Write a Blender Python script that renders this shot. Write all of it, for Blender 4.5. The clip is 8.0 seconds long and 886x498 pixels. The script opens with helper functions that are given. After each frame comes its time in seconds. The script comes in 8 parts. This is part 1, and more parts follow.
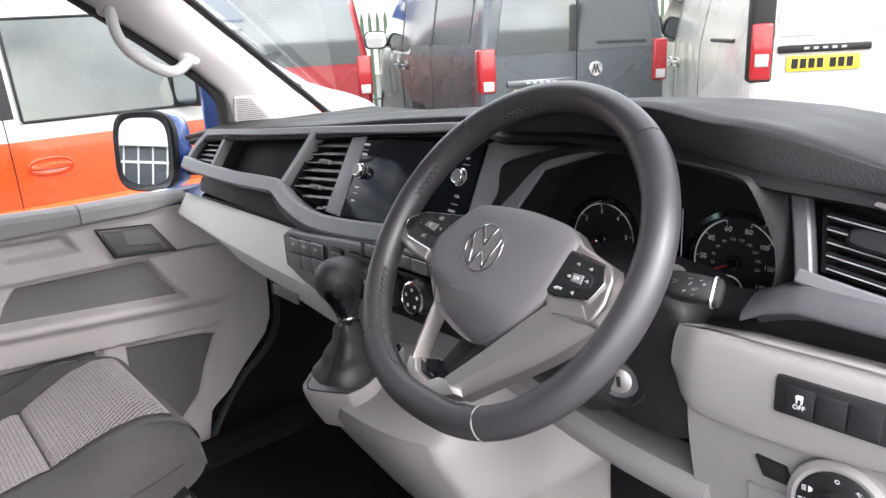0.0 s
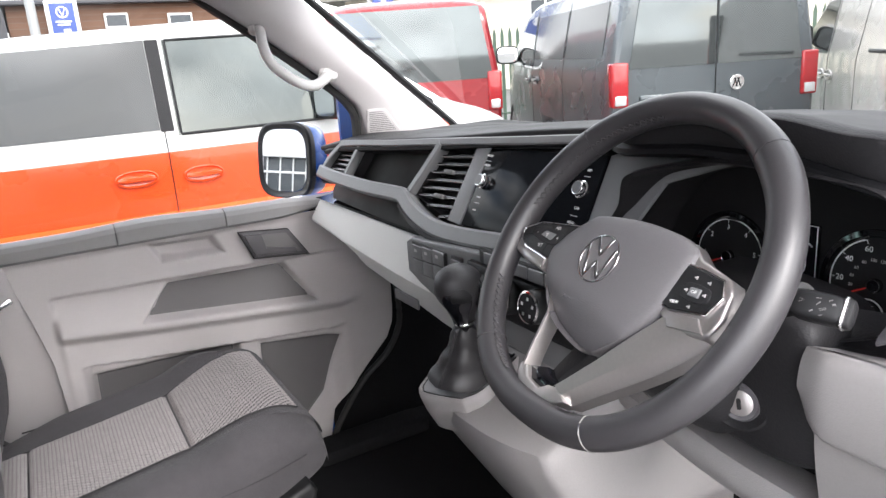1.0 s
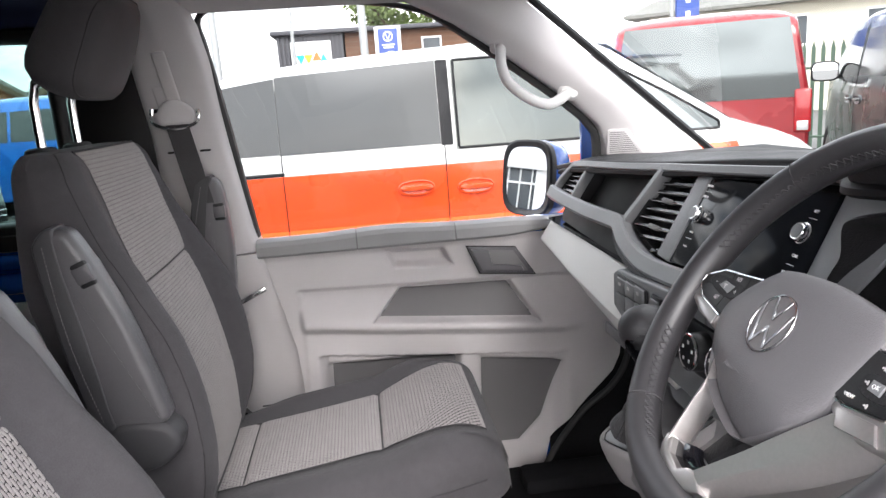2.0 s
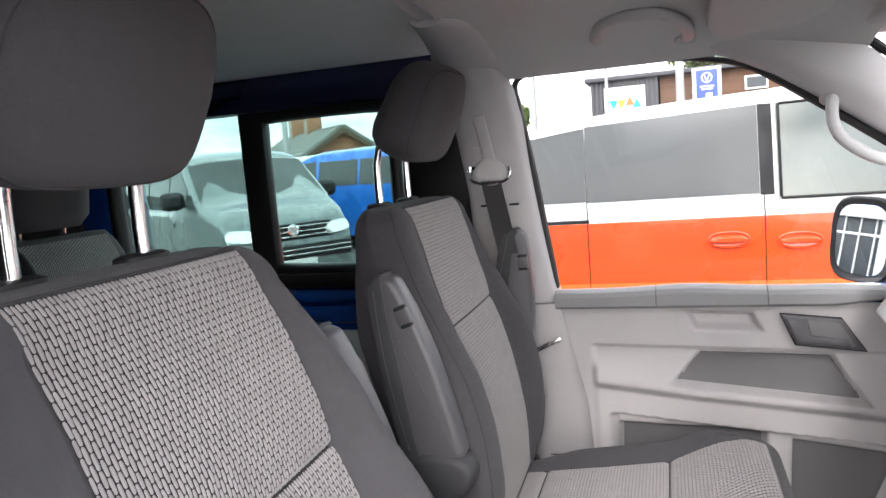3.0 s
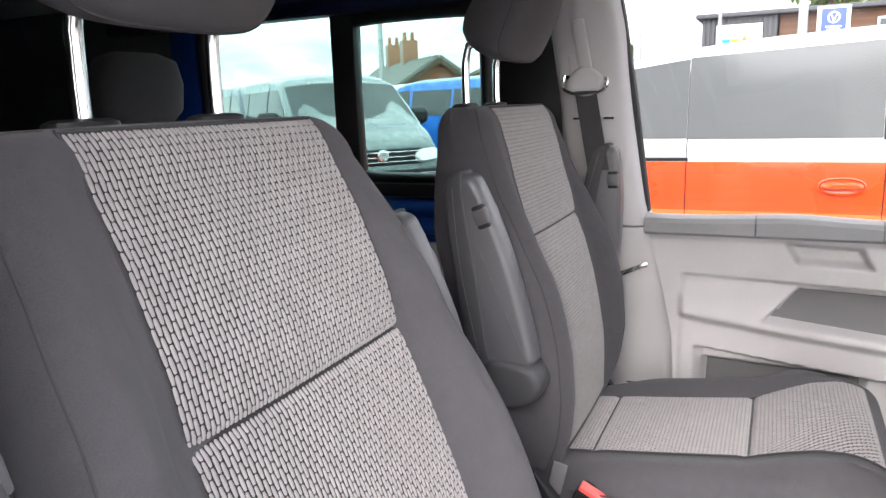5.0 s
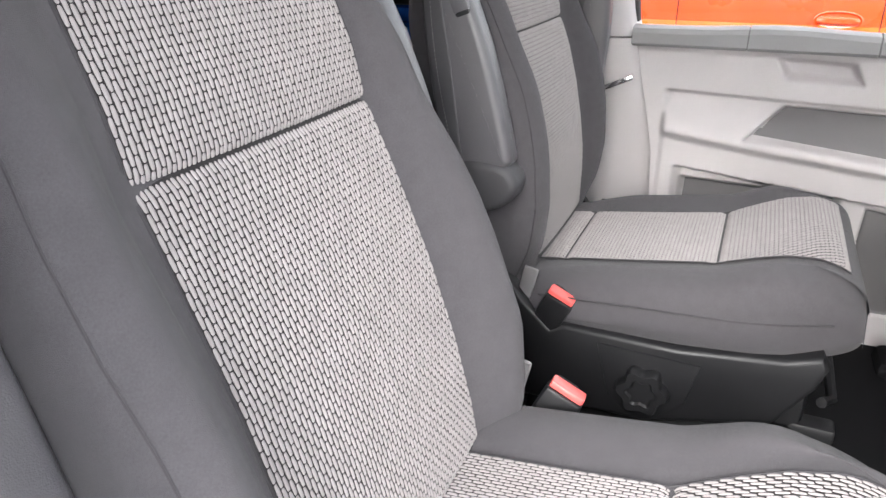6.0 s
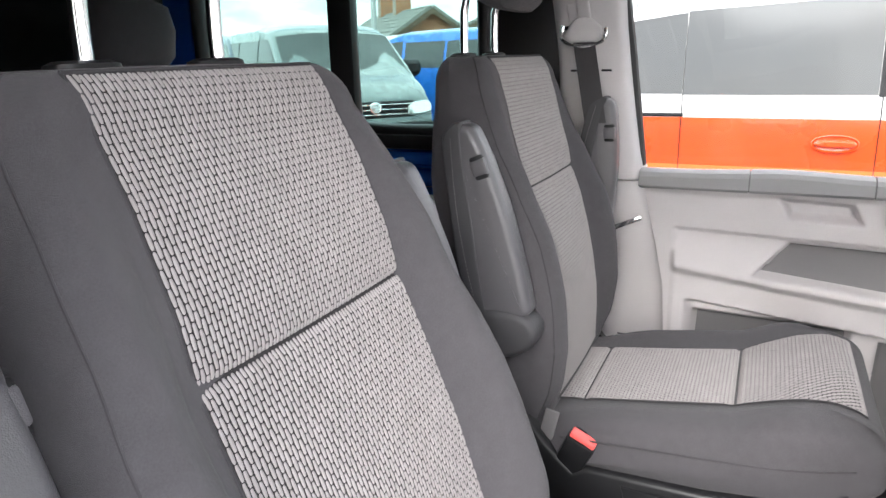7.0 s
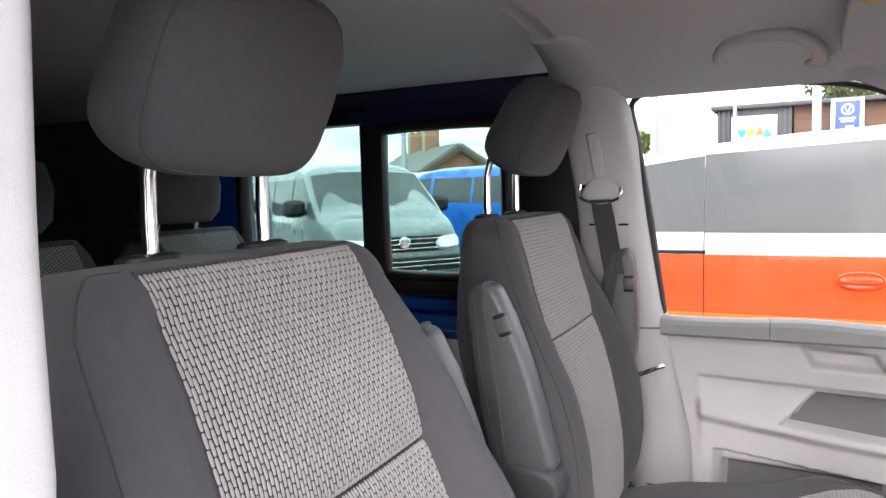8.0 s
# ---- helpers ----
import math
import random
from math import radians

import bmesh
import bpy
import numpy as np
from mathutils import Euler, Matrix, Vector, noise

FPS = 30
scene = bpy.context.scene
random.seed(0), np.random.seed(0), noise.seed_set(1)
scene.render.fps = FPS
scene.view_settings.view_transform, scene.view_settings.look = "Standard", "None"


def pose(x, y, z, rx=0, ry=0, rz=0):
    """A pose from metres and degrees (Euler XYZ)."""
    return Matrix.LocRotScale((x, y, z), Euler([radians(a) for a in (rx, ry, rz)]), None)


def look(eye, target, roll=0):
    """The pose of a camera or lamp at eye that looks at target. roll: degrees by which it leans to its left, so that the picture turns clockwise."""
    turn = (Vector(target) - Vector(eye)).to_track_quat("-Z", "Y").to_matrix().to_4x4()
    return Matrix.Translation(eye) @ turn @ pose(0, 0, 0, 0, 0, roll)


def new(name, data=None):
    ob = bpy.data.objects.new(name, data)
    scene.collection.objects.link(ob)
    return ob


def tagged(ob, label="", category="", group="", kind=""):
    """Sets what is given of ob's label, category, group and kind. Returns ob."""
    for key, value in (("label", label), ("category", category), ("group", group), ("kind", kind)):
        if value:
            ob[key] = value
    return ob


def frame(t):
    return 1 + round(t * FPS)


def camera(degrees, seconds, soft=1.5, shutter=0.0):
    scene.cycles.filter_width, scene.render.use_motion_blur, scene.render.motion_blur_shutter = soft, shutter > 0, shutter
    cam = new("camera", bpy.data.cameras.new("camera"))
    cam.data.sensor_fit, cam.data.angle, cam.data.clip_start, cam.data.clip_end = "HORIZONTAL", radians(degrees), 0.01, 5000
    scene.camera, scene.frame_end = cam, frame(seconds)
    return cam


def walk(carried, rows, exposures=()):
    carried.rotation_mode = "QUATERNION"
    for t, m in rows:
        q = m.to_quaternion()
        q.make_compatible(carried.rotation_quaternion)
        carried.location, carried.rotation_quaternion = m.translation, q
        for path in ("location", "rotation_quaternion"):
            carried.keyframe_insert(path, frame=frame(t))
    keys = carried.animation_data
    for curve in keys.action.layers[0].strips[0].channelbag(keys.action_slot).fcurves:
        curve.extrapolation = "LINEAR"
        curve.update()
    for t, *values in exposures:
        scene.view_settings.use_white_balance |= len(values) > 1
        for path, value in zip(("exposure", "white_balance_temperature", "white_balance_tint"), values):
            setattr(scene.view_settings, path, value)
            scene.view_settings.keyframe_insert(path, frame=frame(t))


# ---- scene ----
cam = camera(64.3, 8.0)
PATH = [
    (0, (0.912, -0.465, 1.56), (-0.555, 0.761, 0.971), -3.3),
    (0.5, (0.922, -0.466, 1.559), (-0.638, 0.652, 0.997), -3.6),
    (1, (0.931, -0.468, 1.557), (-0.748, 0.481, 1.028), -4.0),
    (1.5, (0.93, -0.415, 1.545), (-0.893, 0.249, 1.058), -4.2),
    (2, (0.923, -0.317, 1.548), (-1.019, -0.105, 1.119), -4.0),
    (2.2, (0.923, -0.304, 1.564), (-1.037, -0.304, 1.166), -4.0),
    (3.3, (0.942, -0.303, 1.581), (-0.91, -1.033, 1.383), -4.7),
    (3.5, (0.939, -0.304, 1.585), (-0.897, -1.079, 1.413), -4.6),
    (4, (0.939, -0.301, 1.589), (-0.87, -1.143, 1.451), -4.2),
    (4.5, (0.928, -0.302, 1.561), (-0.863, -1.166, 1.351), -3.2),
    (5, (0.902, -0.309, 1.509), (-0.866, -1.15, 1.101), -2.0),
    (5.2, (0.902, -0.307, 1.489), (-0.85, -1.132, 0.991), -1.8),
    (6.3, (0.878, -0.31, 1.416), (-0.775, -1.038, 0.557), -0.2),
    (6.5, (0.888, -0.31, 1.433), (-0.785, -1.051, 0.627), -0.4),
    (7, (0.915, -0.314, 1.504), (-0.835, -1.123, 0.971), -1.3),
    (7.5, (0.947, -0.295, 1.548), (-0.826, -1.166, 1.235), -1.7),
    (8, (0.958, -0.287, 1.561), (-0.82, -1.186, 1.387), -1.7),
]
walk(cam, [(t, look(eye, target, roll)) for t, eye, target, roll in PATH], [(0, 2.33, 6290, 12), (2.2, 2.32, 6290, 12), (3.4, 2.55, 6290, 12), (5.0, 2.68, 6290, 12), (6.3, 2.9, 6290, 10), (6.6, 2.9, 6290, 10), (7.2, 2.68, 6290, 11), (8, 2.6, 6290, 12)])

# ---- world, sun and exposure ----
def build_world():
    w = bpy.data.worlds.new("overcast_sky")
    scene.world = w
    w.use_nodes = True
    nt = w.node_tree
    bg = nt.nodes["Background"]
    sky = nt.nodes.new("ShaderNodeTexSky")
    sky.sky_type, sky.sun_disc = "NISHITA", False
    sky.sun_elevation, sky.sun_rotation = radians(33), radians(88)
    sky.dust_density, sky.ozone_density = 3.0, 1.5
    tc = nt.nodes.new("ShaderNodeTexCoord")
    mp = nt.nodes.new("ShaderNodeMapping")
    mp.inputs["Scale"].default_value = (1, 1, 2.6)
    clouds = nt.nodes.new("ShaderNodeTexNoise")
    clouds.inputs["Scale"].default_value, clouds.inputs["Detail"].default_value, clouds.inputs["Roughness"].default_value = 2.9, 8, 0.58
    ramp = nt.nodes.new("ShaderNodeMapRange")
    ramp.inputs["From Min"].default_value, ramp.inputs["From Max"].default_value = 0.36, 0.54
    ramp.inputs["To Min"].default_value, ramp.inputs["To Max"].default_value = 0.25, 1.0
    shade = nt.nodes.new("ShaderNodeTexNoise")
    shade.inputs["Scale"].default_value, shade.inputs["Detail"].default_value = 4.3, 6
    tone = nt.nodes.new("ShaderNodeMapRange")
    tone.inputs["From Min"].default_value, tone.inputs["From Max"].default_value = 0.3, 0.7
    tone.inputs["To Min"].default_value, tone.inputs["To Max"].default_value = 5.5, 19.0
    white = nt.nodes.new("ShaderNodeMix")
    white.data_type, white.blend_type = "RGBA", "MULTIPLY"
    white.inputs["Factor"].default_value = 1.0
    white.inputs["A"].default_value = (1.0, 0.985, 0.975, 1)
    mix = nt.nodes.new("ShaderNodeMix")
    mix.data_type = "RGBA"
    nt.links.new(tc.outputs["Generated"], mp.inputs["Vector"])
    nt.links.new(mp.outputs[0], clouds.inputs["Vector"])
    nt.links.new(mp.outputs[0], shade.inputs["Vector"])
    nt.links.new(shade.outputs["Fac"], tone.inputs["Value"])
    nt.links.new(tone.outputs[0], white.inputs["B"])
    nt.links.new(clouds.outputs["Fac"], ramp.inputs["Value"])
    nt.links.new(ramp.outputs[0], mix.inputs["Factor"])
    nt.links.new(sky.outputs[0], mix.inputs["A"])
    nt.links.new(white.outputs["Result"], mix.inputs["B"])
    nt.links.new(mix.outputs["Result"], bg.inputs["Color"])
    bg.inputs["Strength"].default_value = 0.14


build_world()
sun = new("sun", bpy.data.lights.new("sun", "SUN"))
sun.data.energy, sun.data.angle, sun.data.color = 0.9, radians(24), (1.0, 0.97, 0.93)
sun.matrix_world = look((8, 0.3, 5.2), (0, 0, 0))

# ---- tools ----
def smooth(a, b, x):
    k = min(1.0, max(0.0, (x - a) / (b - a)))
    return k * k * (3 - 2 * k)


def lerp_table(table, x):
    """Piecewise linear value from rows of (x, value)."""
    xs, vs = [r[0] for r in table], [r[1] for r in table]
    return float(np.interp(x, xs, vs))


def spline(points, per=6, closed=False):
    """Catmull-Rom through the points."""
    pts = [Vector(p) for p in points]
    n, out = len(pts), []
    for i in range(n if closed else n - 1):
        if closed:
            a, b, c, d = pts[i - 1], pts[i], pts[(i + 1) % n], pts[(i + 2) % n]
        else:
            a, b, c, d = pts[max(i - 1, 0)], pts[i], pts[i + 1], pts[min(i + 2, n - 1)]
        for k in range(per):
            t = k / per
            out.append(0.5 * (2 * b + (c - a) * t + (2 * a - 5 * b + 4 * c - d) * t * t + (3 * b - a - 3 * c + d) * t ** 3))
    if not closed:
        out.append(pts[-1].copy())
    return out


def loft(bm, rings, caps=True, wrap=True):
    """A skin over rings of equal length. Returns its faces."""
    rows = [[bm.verts.new(p) for p in ring] for ring in rings]
    faces = []
    n = len(rows[0])
    for a, b in zip(rows, rows[1:]):
        for i in range(n if wrap else n - 1):
            j = (i + 1) % n
            faces.append(bm.faces.new((a[i], a[j], b[j], b[i])))
    if caps and wrap:
        faces.append(bm.faces.new(rows[0][::-1]))
        faces.append(bm.faces.new(rows[-1]))
    return faces


def sheet(bm, fn, us, vs):
    """An open grid over fn(u, v)."""
    return loft(bm, [[fn(u, v) for u in us] for v in vs], caps=False, wrap=False)


def span(a, b, n):
    return [a + (b - a) * i / (n - 1) for i in range(n)]


def thick(bm, amount):
    """Give an open sheet thickness, against its normals."""
    bmesh.ops.recalc_face_normals(bm, faces=bm.faces[:])
    bmesh.ops.solidify(bm, geom=bm.faces[:], thickness=amount)


def rbox(bm, size, at=(0, 0, 0), bevel=0.003, seg=2, m=None, taper=None):
    """A box with rounded edges; taper (kx, ky) scales its top face."""
    res = bmesh.ops.create_cube(bm, size=1.0)
    vs = res["verts"]
    for v in vs:
        v.co = Vector((v.co.x * size[0], v.co.y * size[1], v.co.z * size[2]))
        if taper and v.co.z > 0:
            v.co.x, v.co.y = v.co.x * taper[0], v.co.y * taper[1]
    if bevel:
        edges = list({e for v in vs for e in v.link_edges})
        res = bmesh.ops.bevel(bm, geom=edges, offset=bevel, segments=seg, affect="EDGES", profile=0.5)
        vs = list(set(res["verts"]) | {v for v in vs if v.is_valid})
    mm = Matrix.Translation(at) @ (m or Matrix())
    for v in vs:
        v.co = mm @ v.co
    return vs


def prism(bm, outline, depth, m=None, bevel=0.0, seg=2):
    """A plate: outline in local x, y; from z = 0 up to depth; placed by m."""
    vs = [bm.verts.new((x, y, 0)) for x, y in outline]
    f = bm.faces.new(vs)
    res = bmesh.ops.extrude_face_region(bm, geom=[f])
    top = [g for g in res["geom"] if isinstance(g, bmesh.types.BMVert)]
    for v in top:
        v.co.z += depth
    allv = set(vs) | set(top)
    if bevel:
        edges = list({e for v in top for e in v.link_edges if e.other_vert(v) in set(top)})
        r2 = bmesh.ops.bevel(bm, geom=edges, offset=bevel, segments=seg, affect="EDGES", profile=0.5)
        allv = {v for v in allv if v.is_valid} | set(r2["verts"])
    for v in allv:
        v.co = (m or Matrix()) @ v.co
    return list(allv)


def frames(points, closed=False, up=(0, 0, 1)):
    """A tangent, side and normal for each point of a line."""
    n, out = len(points), []
    ref = Vector(up)
    for i in range(n):
        a = points[i - 1] if (i or closed) else points[0]
        b = points[(i + 1) % n] if (i < n - 1 or closed) else points[-1]
        t = (b - a).normalized()
        s = t.cross(ref)
        s = s.normalized() if s.length > 1e-5 else t.orthogonal().normalized()
        out.append((t, s, s.cross(t).normalized()))
    return out


def tube(bm, points, r, n=10, closed=False, up=(0, 0, 1), squash=1.0, caps=True):
    """A round bar along points; r is one radius or one for each point."""
    pts = [Vector(p) for p in points]
    rs = r if isinstance(r, (list, tuple)) else [r] * len(pts)
    rings = []
    for p, (t, s, u), q in zip(pts, frames(pts, closed, up), rs):
        rings.append([p + s * q * math.cos(2 * math.pi * k / n) + u * q * squash * math.sin(2 * math.pi * k / n) for k in range(n)])
    if closed:
        rings.append(rings[0])
        fs = loft(bm, rings, caps=False)
        bmesh.ops.remove_doubles(bm, verts=list({v for f in fs for v in f.verts}), dist=1e-6)
        return
    loft(bm, rings, caps=caps)


def lathe(bm, profile, m=None, n=28, caps=True):
    """Turned about local z: rows of (radius, height)."""
    mm = m or Matrix()
    rings = [[mm @ Vector((r * math.cos(2 * math.pi * k / n), r * math.sin(2 * math.pi * k / n), h)) for k in range(n)] for r, h in profile]
    loft(bm, rings, caps=caps)


def axes(origin, z, x=(1, 0, 0)):
    """A pose whose local z points along z, and local x as near as can be to x."""
    z = Vector(z).normalized()
    x = Vector(x)
    x = (x - z * x.dot(z)).normalized()
    y = z.cross(x)
    m = Matrix((x, y, z)).transposed().to_4x4()
    m.translation = origin
    return m


def finish(bm, name, material, sharp=38):
    bmesh.ops.recalc_face_normals(bm, faces=bm.faces[:])
    me = bpy.data.meshes.new(name)
    bm.to_mesh(me)
    bm.free()
    for mt in material if isinstance(material, (list, tuple)) else [material]:
        me.materials.append(mt)
    me.polygons.foreach_set("use_smooth", [True] * len(me.polygons))
    me.set_sharp_from_angle(angle=radians(sharp))
    return me


def solid(name, bm, material, label="", category="", group="", kind="", sharp=38):
    """A thing of one mesh."""
    return tagged(new(name, finish(bm, name, material, sharp)), label, category, group, kind)


def thing(name, at, label, category, group="", kind=""):
    """An empty at the base of a thing, under which its parts stand."""
    ob = new(name)
    ob.empty_display_size = 0.05
    ob.location = at
    return tagged(ob, label, category, group, kind)


def root_matrix(ob):
    m = ob.matrix_basis.copy()
    while ob.parent:
        m = ob.parent.matrix_basis @ ob.matrix_parent_inverse @ m
        ob = ob.parent
    return m


def part(name, bm, material, parent, label="", sharp=38):
    """A mesh in the place's own metres, under a thing or a part."""
    ob = new(name, finish(bm, name, material, sharp))
    ob.parent = parent
    ob.matrix_parent_inverse = root_matrix(parent).inverted()
    return tagged(ob, label)


def piece(name, me, parent, m):
    """One of many alike pieces on a shared mesh."""
    ob = new(name, me)
    ob.parent = parent
    ob.matrix_parent_inverse = root_matrix(parent).inverted()
    ob.matrix_basis = m
    return ob


def letters(name, text, size, m, material, parent, depth=0.0003, align="CENTER"):
    """Raised letters that lie in local x, y of m, turned into a mesh."""
    cu = bpy.data.curves.new(name, "FONT")
    cu.body, cu.size, cu.align_x, cu.align_y, cu.extrude, cu.resolution_u = text, size, align, "CENTER", depth, 2
    tmp = bpy.data.objects.new(name, cu)
    me = bpy.data.meshes.new_from_object(tmp)
    bpy.data.objects.remove(tmp)
    me.transform(m)
    me.materials.clear()
    me.materials.append(material)
    ob = new(name, me)
    ob.parent = parent
    ob.matrix_parent_inverse = root_matrix(parent).inverted()
    return ob


# ---- materials ----
def mat(name, color, rough=0.5, metal=0.0, grain=0.0, grain_scale=600.0, vary=0.12, vary_scale=9.0, coat=0.0, sheen=0.0, spec=0.5, rough_vary=0.12, cells=False):
    m = bpy.data.materials.new(name)
    m.use_nodes = True
    nt = m.node_tree
    b = nt.nodes["Principled BSDF"]
    b.inputs["Roughness"].default_value = rough
    b.inputs["Metallic"].default_value = metal
    b.inputs["Coat Weight"].default_value = coat
    b.inputs["Coat Roughness"].default_value = 0.04
    b.inputs["Sheen Weight"].default_value = sheen
    b.inputs["Specular IOR Level"].default_value = spec
    tc = nt.nodes.new("ShaderNodeTexCoord")
    coarse = nt.nodes.new("ShaderNodeTexNoise")
    coarse.inputs["Scale"].default_value, coarse.inputs["Detail"].default_value = vary_scale, 5
    nt.links.new(tc.outputs["Object"], coarse.inputs["Vector"])
    fine = nt.nodes.new("ShaderNodeTexNoise")
    fine.inputs["Scale"].default_value, fine.inputs["Detail"].default_value = grain_scale * 0.5, 2
    nt.links.new(tc.outputs["Object"], fine.inputs["Vector"])
    both = nt.nodes.new("ShaderNodeMath")
    both.operation = "MULTIPLY_ADD"
    both.inputs[1].default_value = 0.5
    half = nt.nodes.new("ShaderNodeMath")
    half.operation = "MULTIPLY"
    half.inputs[1].default_value = 0.5
    nt.links.new(fine.outputs["Fac"], half.inputs[0])
    nt.links.new(coarse.outputs["Fac"], both.inputs[0])
    nt.links.new(half.outputs[0], both.inputs[2])
    spread = nt.nodes.new("ShaderNodeMapRange")
    spread.inputs["From Min"].default_value, spread.inputs["From Max"].default_value = 0.3, 0.7
    spread.inputs["To Min"].default_value, spread.inputs["To Max"].default_value = 1 - vary, 1 + vary
    nt.links.new(both.outputs[0], spread.inputs["Value"])
    col = nt.nodes.new("ShaderNodeMix")
    col.data_type, col.blend_type = "RGBA", "MULTIPLY"
    col.inputs["Factor"].default_value = 1.0
    col.inputs["A"].default_value = (*color, 1)
    nt.links.new(spread.outputs[0], col.inputs["B"])
    nt.links.new(col.outputs["Result"], b.inputs["Base Color"])
    rv = nt.nodes.new("ShaderNodeMapRange")
    rv.inputs["From Min"].default_value, rv.inputs["From Max"].default_value = 0.3, 0.7
    rv.inputs["To Min"].default_value, rv.inputs["To Max"].default_value = max(0.02, rough - rough_vary * rough), min(1, rough + rough_vary * rough)
    nt.links.new(coarse.outputs["Fac"], rv.inputs["Value"])
    nt.links.new(rv.outputs[0], b.inputs["Roughness"])
    if grain:
        if cells:
            tex = nt.nodes.new("ShaderNodeTexVoronoi")
            tex.inputs["Scale"].default_value = grain_scale
            nt.links.new(tc.outputs["Object"], tex.inputs["Vector"])
            out = tex.outputs["Distance"]
        else:
            tex = nt.nodes.new("ShaderNodeTexNoise")
            tex.inputs["Scale"].default_value, tex.inputs["Detail"].default_value = grain_scale, 3
            nt.links.new(tc.outputs["Object"], tex.inputs["Vector"])
            out = tex.outputs["Fac"]
        bump = nt.nodes.new("ShaderNodeBump")
        bump.inputs["Strength"].default_value, bump.inputs["Distance"].default_value = grain, 0.001
        nt.links.new(out, bump.inputs["Height"])
        nt.links.new(bump.outputs[0], b.inputs["Normal"])
    return m


def weave(name, light, dark, scale):
    """A woven cloth seen from far: short light stitches on a dark ground."""
    m = mat(name, light, 0.9, sheen=0.2)
    nt = m.node_tree
    b = nt.nodes["Principled BSDF"]
    tc = nt.nodes.new("ShaderNodeTexCoord")
    brick = nt.nodes.new("ShaderNodeTexBrick")
    mp = nt.nodes.new("ShaderNodeMapping")
    mp.inputs["Rotation"].default_value = (radians(90), 0, radians(90))
    nt.links.new(tc.outputs["Object"], mp.inputs["Vector"])
    nt.links.new(mp.outputs[0], brick.inputs["Vector"])
    brick.inputs["Scale"].default_value = scale
    brick.inputs["Color1"].default_value = (*light, 1)
    brick.inputs["Color2"].default_value = (light[0] * 0.8, light[1] * 0.8, light[2] * 0.8, 1)
    brick.inputs["Mortar"].default_value = (*dark, 1)
    brick.inputs["Mortar Size"].default_value = 0.09
    brick.inputs["Brick Width"].default_value, brick.inputs["Row Height"].default_value = 0.5, 0.5
    nt.links.new(brick.outputs["Color"], b.inputs["Base Color"])
    return m


def glass(name, tint=(1, 1, 1), gloss=0.06, rough=0.0):
    """A thin pane: it lets light through, tinted, with a Fresnel gloss."""
    m = bpy.data.materials.new(name)
    m.use_nodes = True
    nt = m.node_tree
    nt.nodes.clear()
    out = nt.nodes.new("ShaderNodeOutputMaterial")
    tr = nt.nodes.new("ShaderNodeBsdfTransparent")
    tr.inputs["Color"].default_value = (*tint, 1)
    gl = nt.nodes.new("ShaderNodeBsdfGlossy")
    gl.inputs["Roughness"].default_value = rough
    lw = nt.nodes.new("ShaderNodeLayerWeight")
    lw.inputs["Blend"].default_value = 0.5
    pw = nt.nodes.new("ShaderNodeMath")
    pw.operation, pw.inputs[1].default_value = "POWER", 4.5
    nt.links.new(lw.outputs["Facing"], pw.inputs[0])
    fr = nt.nodes.new("ShaderNodeMath")
    fr.operation, fr.inputs[1].default_value, fr.inputs[2].default_value = "MULTIPLY_ADD", 0.6, gloss
    nt.links.new(pw.outputs[0], fr.inputs[0])
    mx = nt.nodes.new("ShaderNodeMixShader")
    nt.links.new(fr.outputs[0], mx.inputs[0])
    nt.links.new(tr.outputs[0], mx.inputs[1])
    nt.links.new(gl.outputs[0], mx.inputs[2])
    nt.links.new(mx.outputs[0], out.inputs["Surface"])
    return m


def paint(name, color, flake=0.0, rough=0.28):
    return mat(name, color, rough, metal=flake, vary=0.05, vary_scale=2.0, coat=0.8, grain=0.02, grain_scale=300)


M_GREY = mat("grey_trim_plastic", (0.47, 0.448, 0.45), 0.65, spec=0.35, grain=0.25, grain_scale=1100, vary=0.05, cells=True)
M_SILL = mat("cool_grey_sill_plastic", (0.265, 0.26, 0.265), 0.7, grain=0.2, grain_scale=1000, vary=0.06, cells=True, spec=0.25)
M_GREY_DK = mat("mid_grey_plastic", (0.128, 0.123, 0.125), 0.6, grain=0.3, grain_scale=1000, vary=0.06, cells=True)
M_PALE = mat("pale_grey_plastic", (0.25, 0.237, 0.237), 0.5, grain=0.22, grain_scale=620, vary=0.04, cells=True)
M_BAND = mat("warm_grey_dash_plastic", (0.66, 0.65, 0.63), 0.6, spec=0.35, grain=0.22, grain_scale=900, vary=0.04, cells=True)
M_DASH = mat("charcoal_dash_plastic", (0.017, 0.0165, 0.018), 0.55, grain=0.3, grain_scale=420, vary=0.1, cells=True, spec=0.20)
M_DASH_LT = mat("slate_fascia_plastic", (0.150, 0.152, 0.157), 0.42, grain=0.15, grain_scale=900, vary=0.06, cells=True)
M_BLACK = mat("black_plastic", (0.011, 0.011, 0.012), 0.45, grain=0.2, grain_scale=900, vary=0.15, spec=0.3)
M_PIANO = mat("gloss_black", (0.006, 0.006, 0.008), 0.08, vary=0.1, coat=0.5)
M_SCREEN = mat("screen_glass", (0.008, 0.009, 0.011), 0.08, vary=0.1, spec=0.06)
# near-black that stands for the shade in holes and gaps
M_HOLE = mat("gap_shade_black", (0.004, 0.004, 0.004), 0.8)
M_LEATHER = mat("black_leather", (0.031, 0.0295, 0.032), 0.40, grain=0.10, grain_scale=900, vary=0.08, cells=True)
M_GAITER = mat("matt_black_leather", (0.024, 0.023, 0.025), 0.42, grain=0.35, grain_scale=650, vary=0.12, cells=True)
M_THREAD = mat("stitch_thread", (0.16, 0.155, 0.15), 0.8)
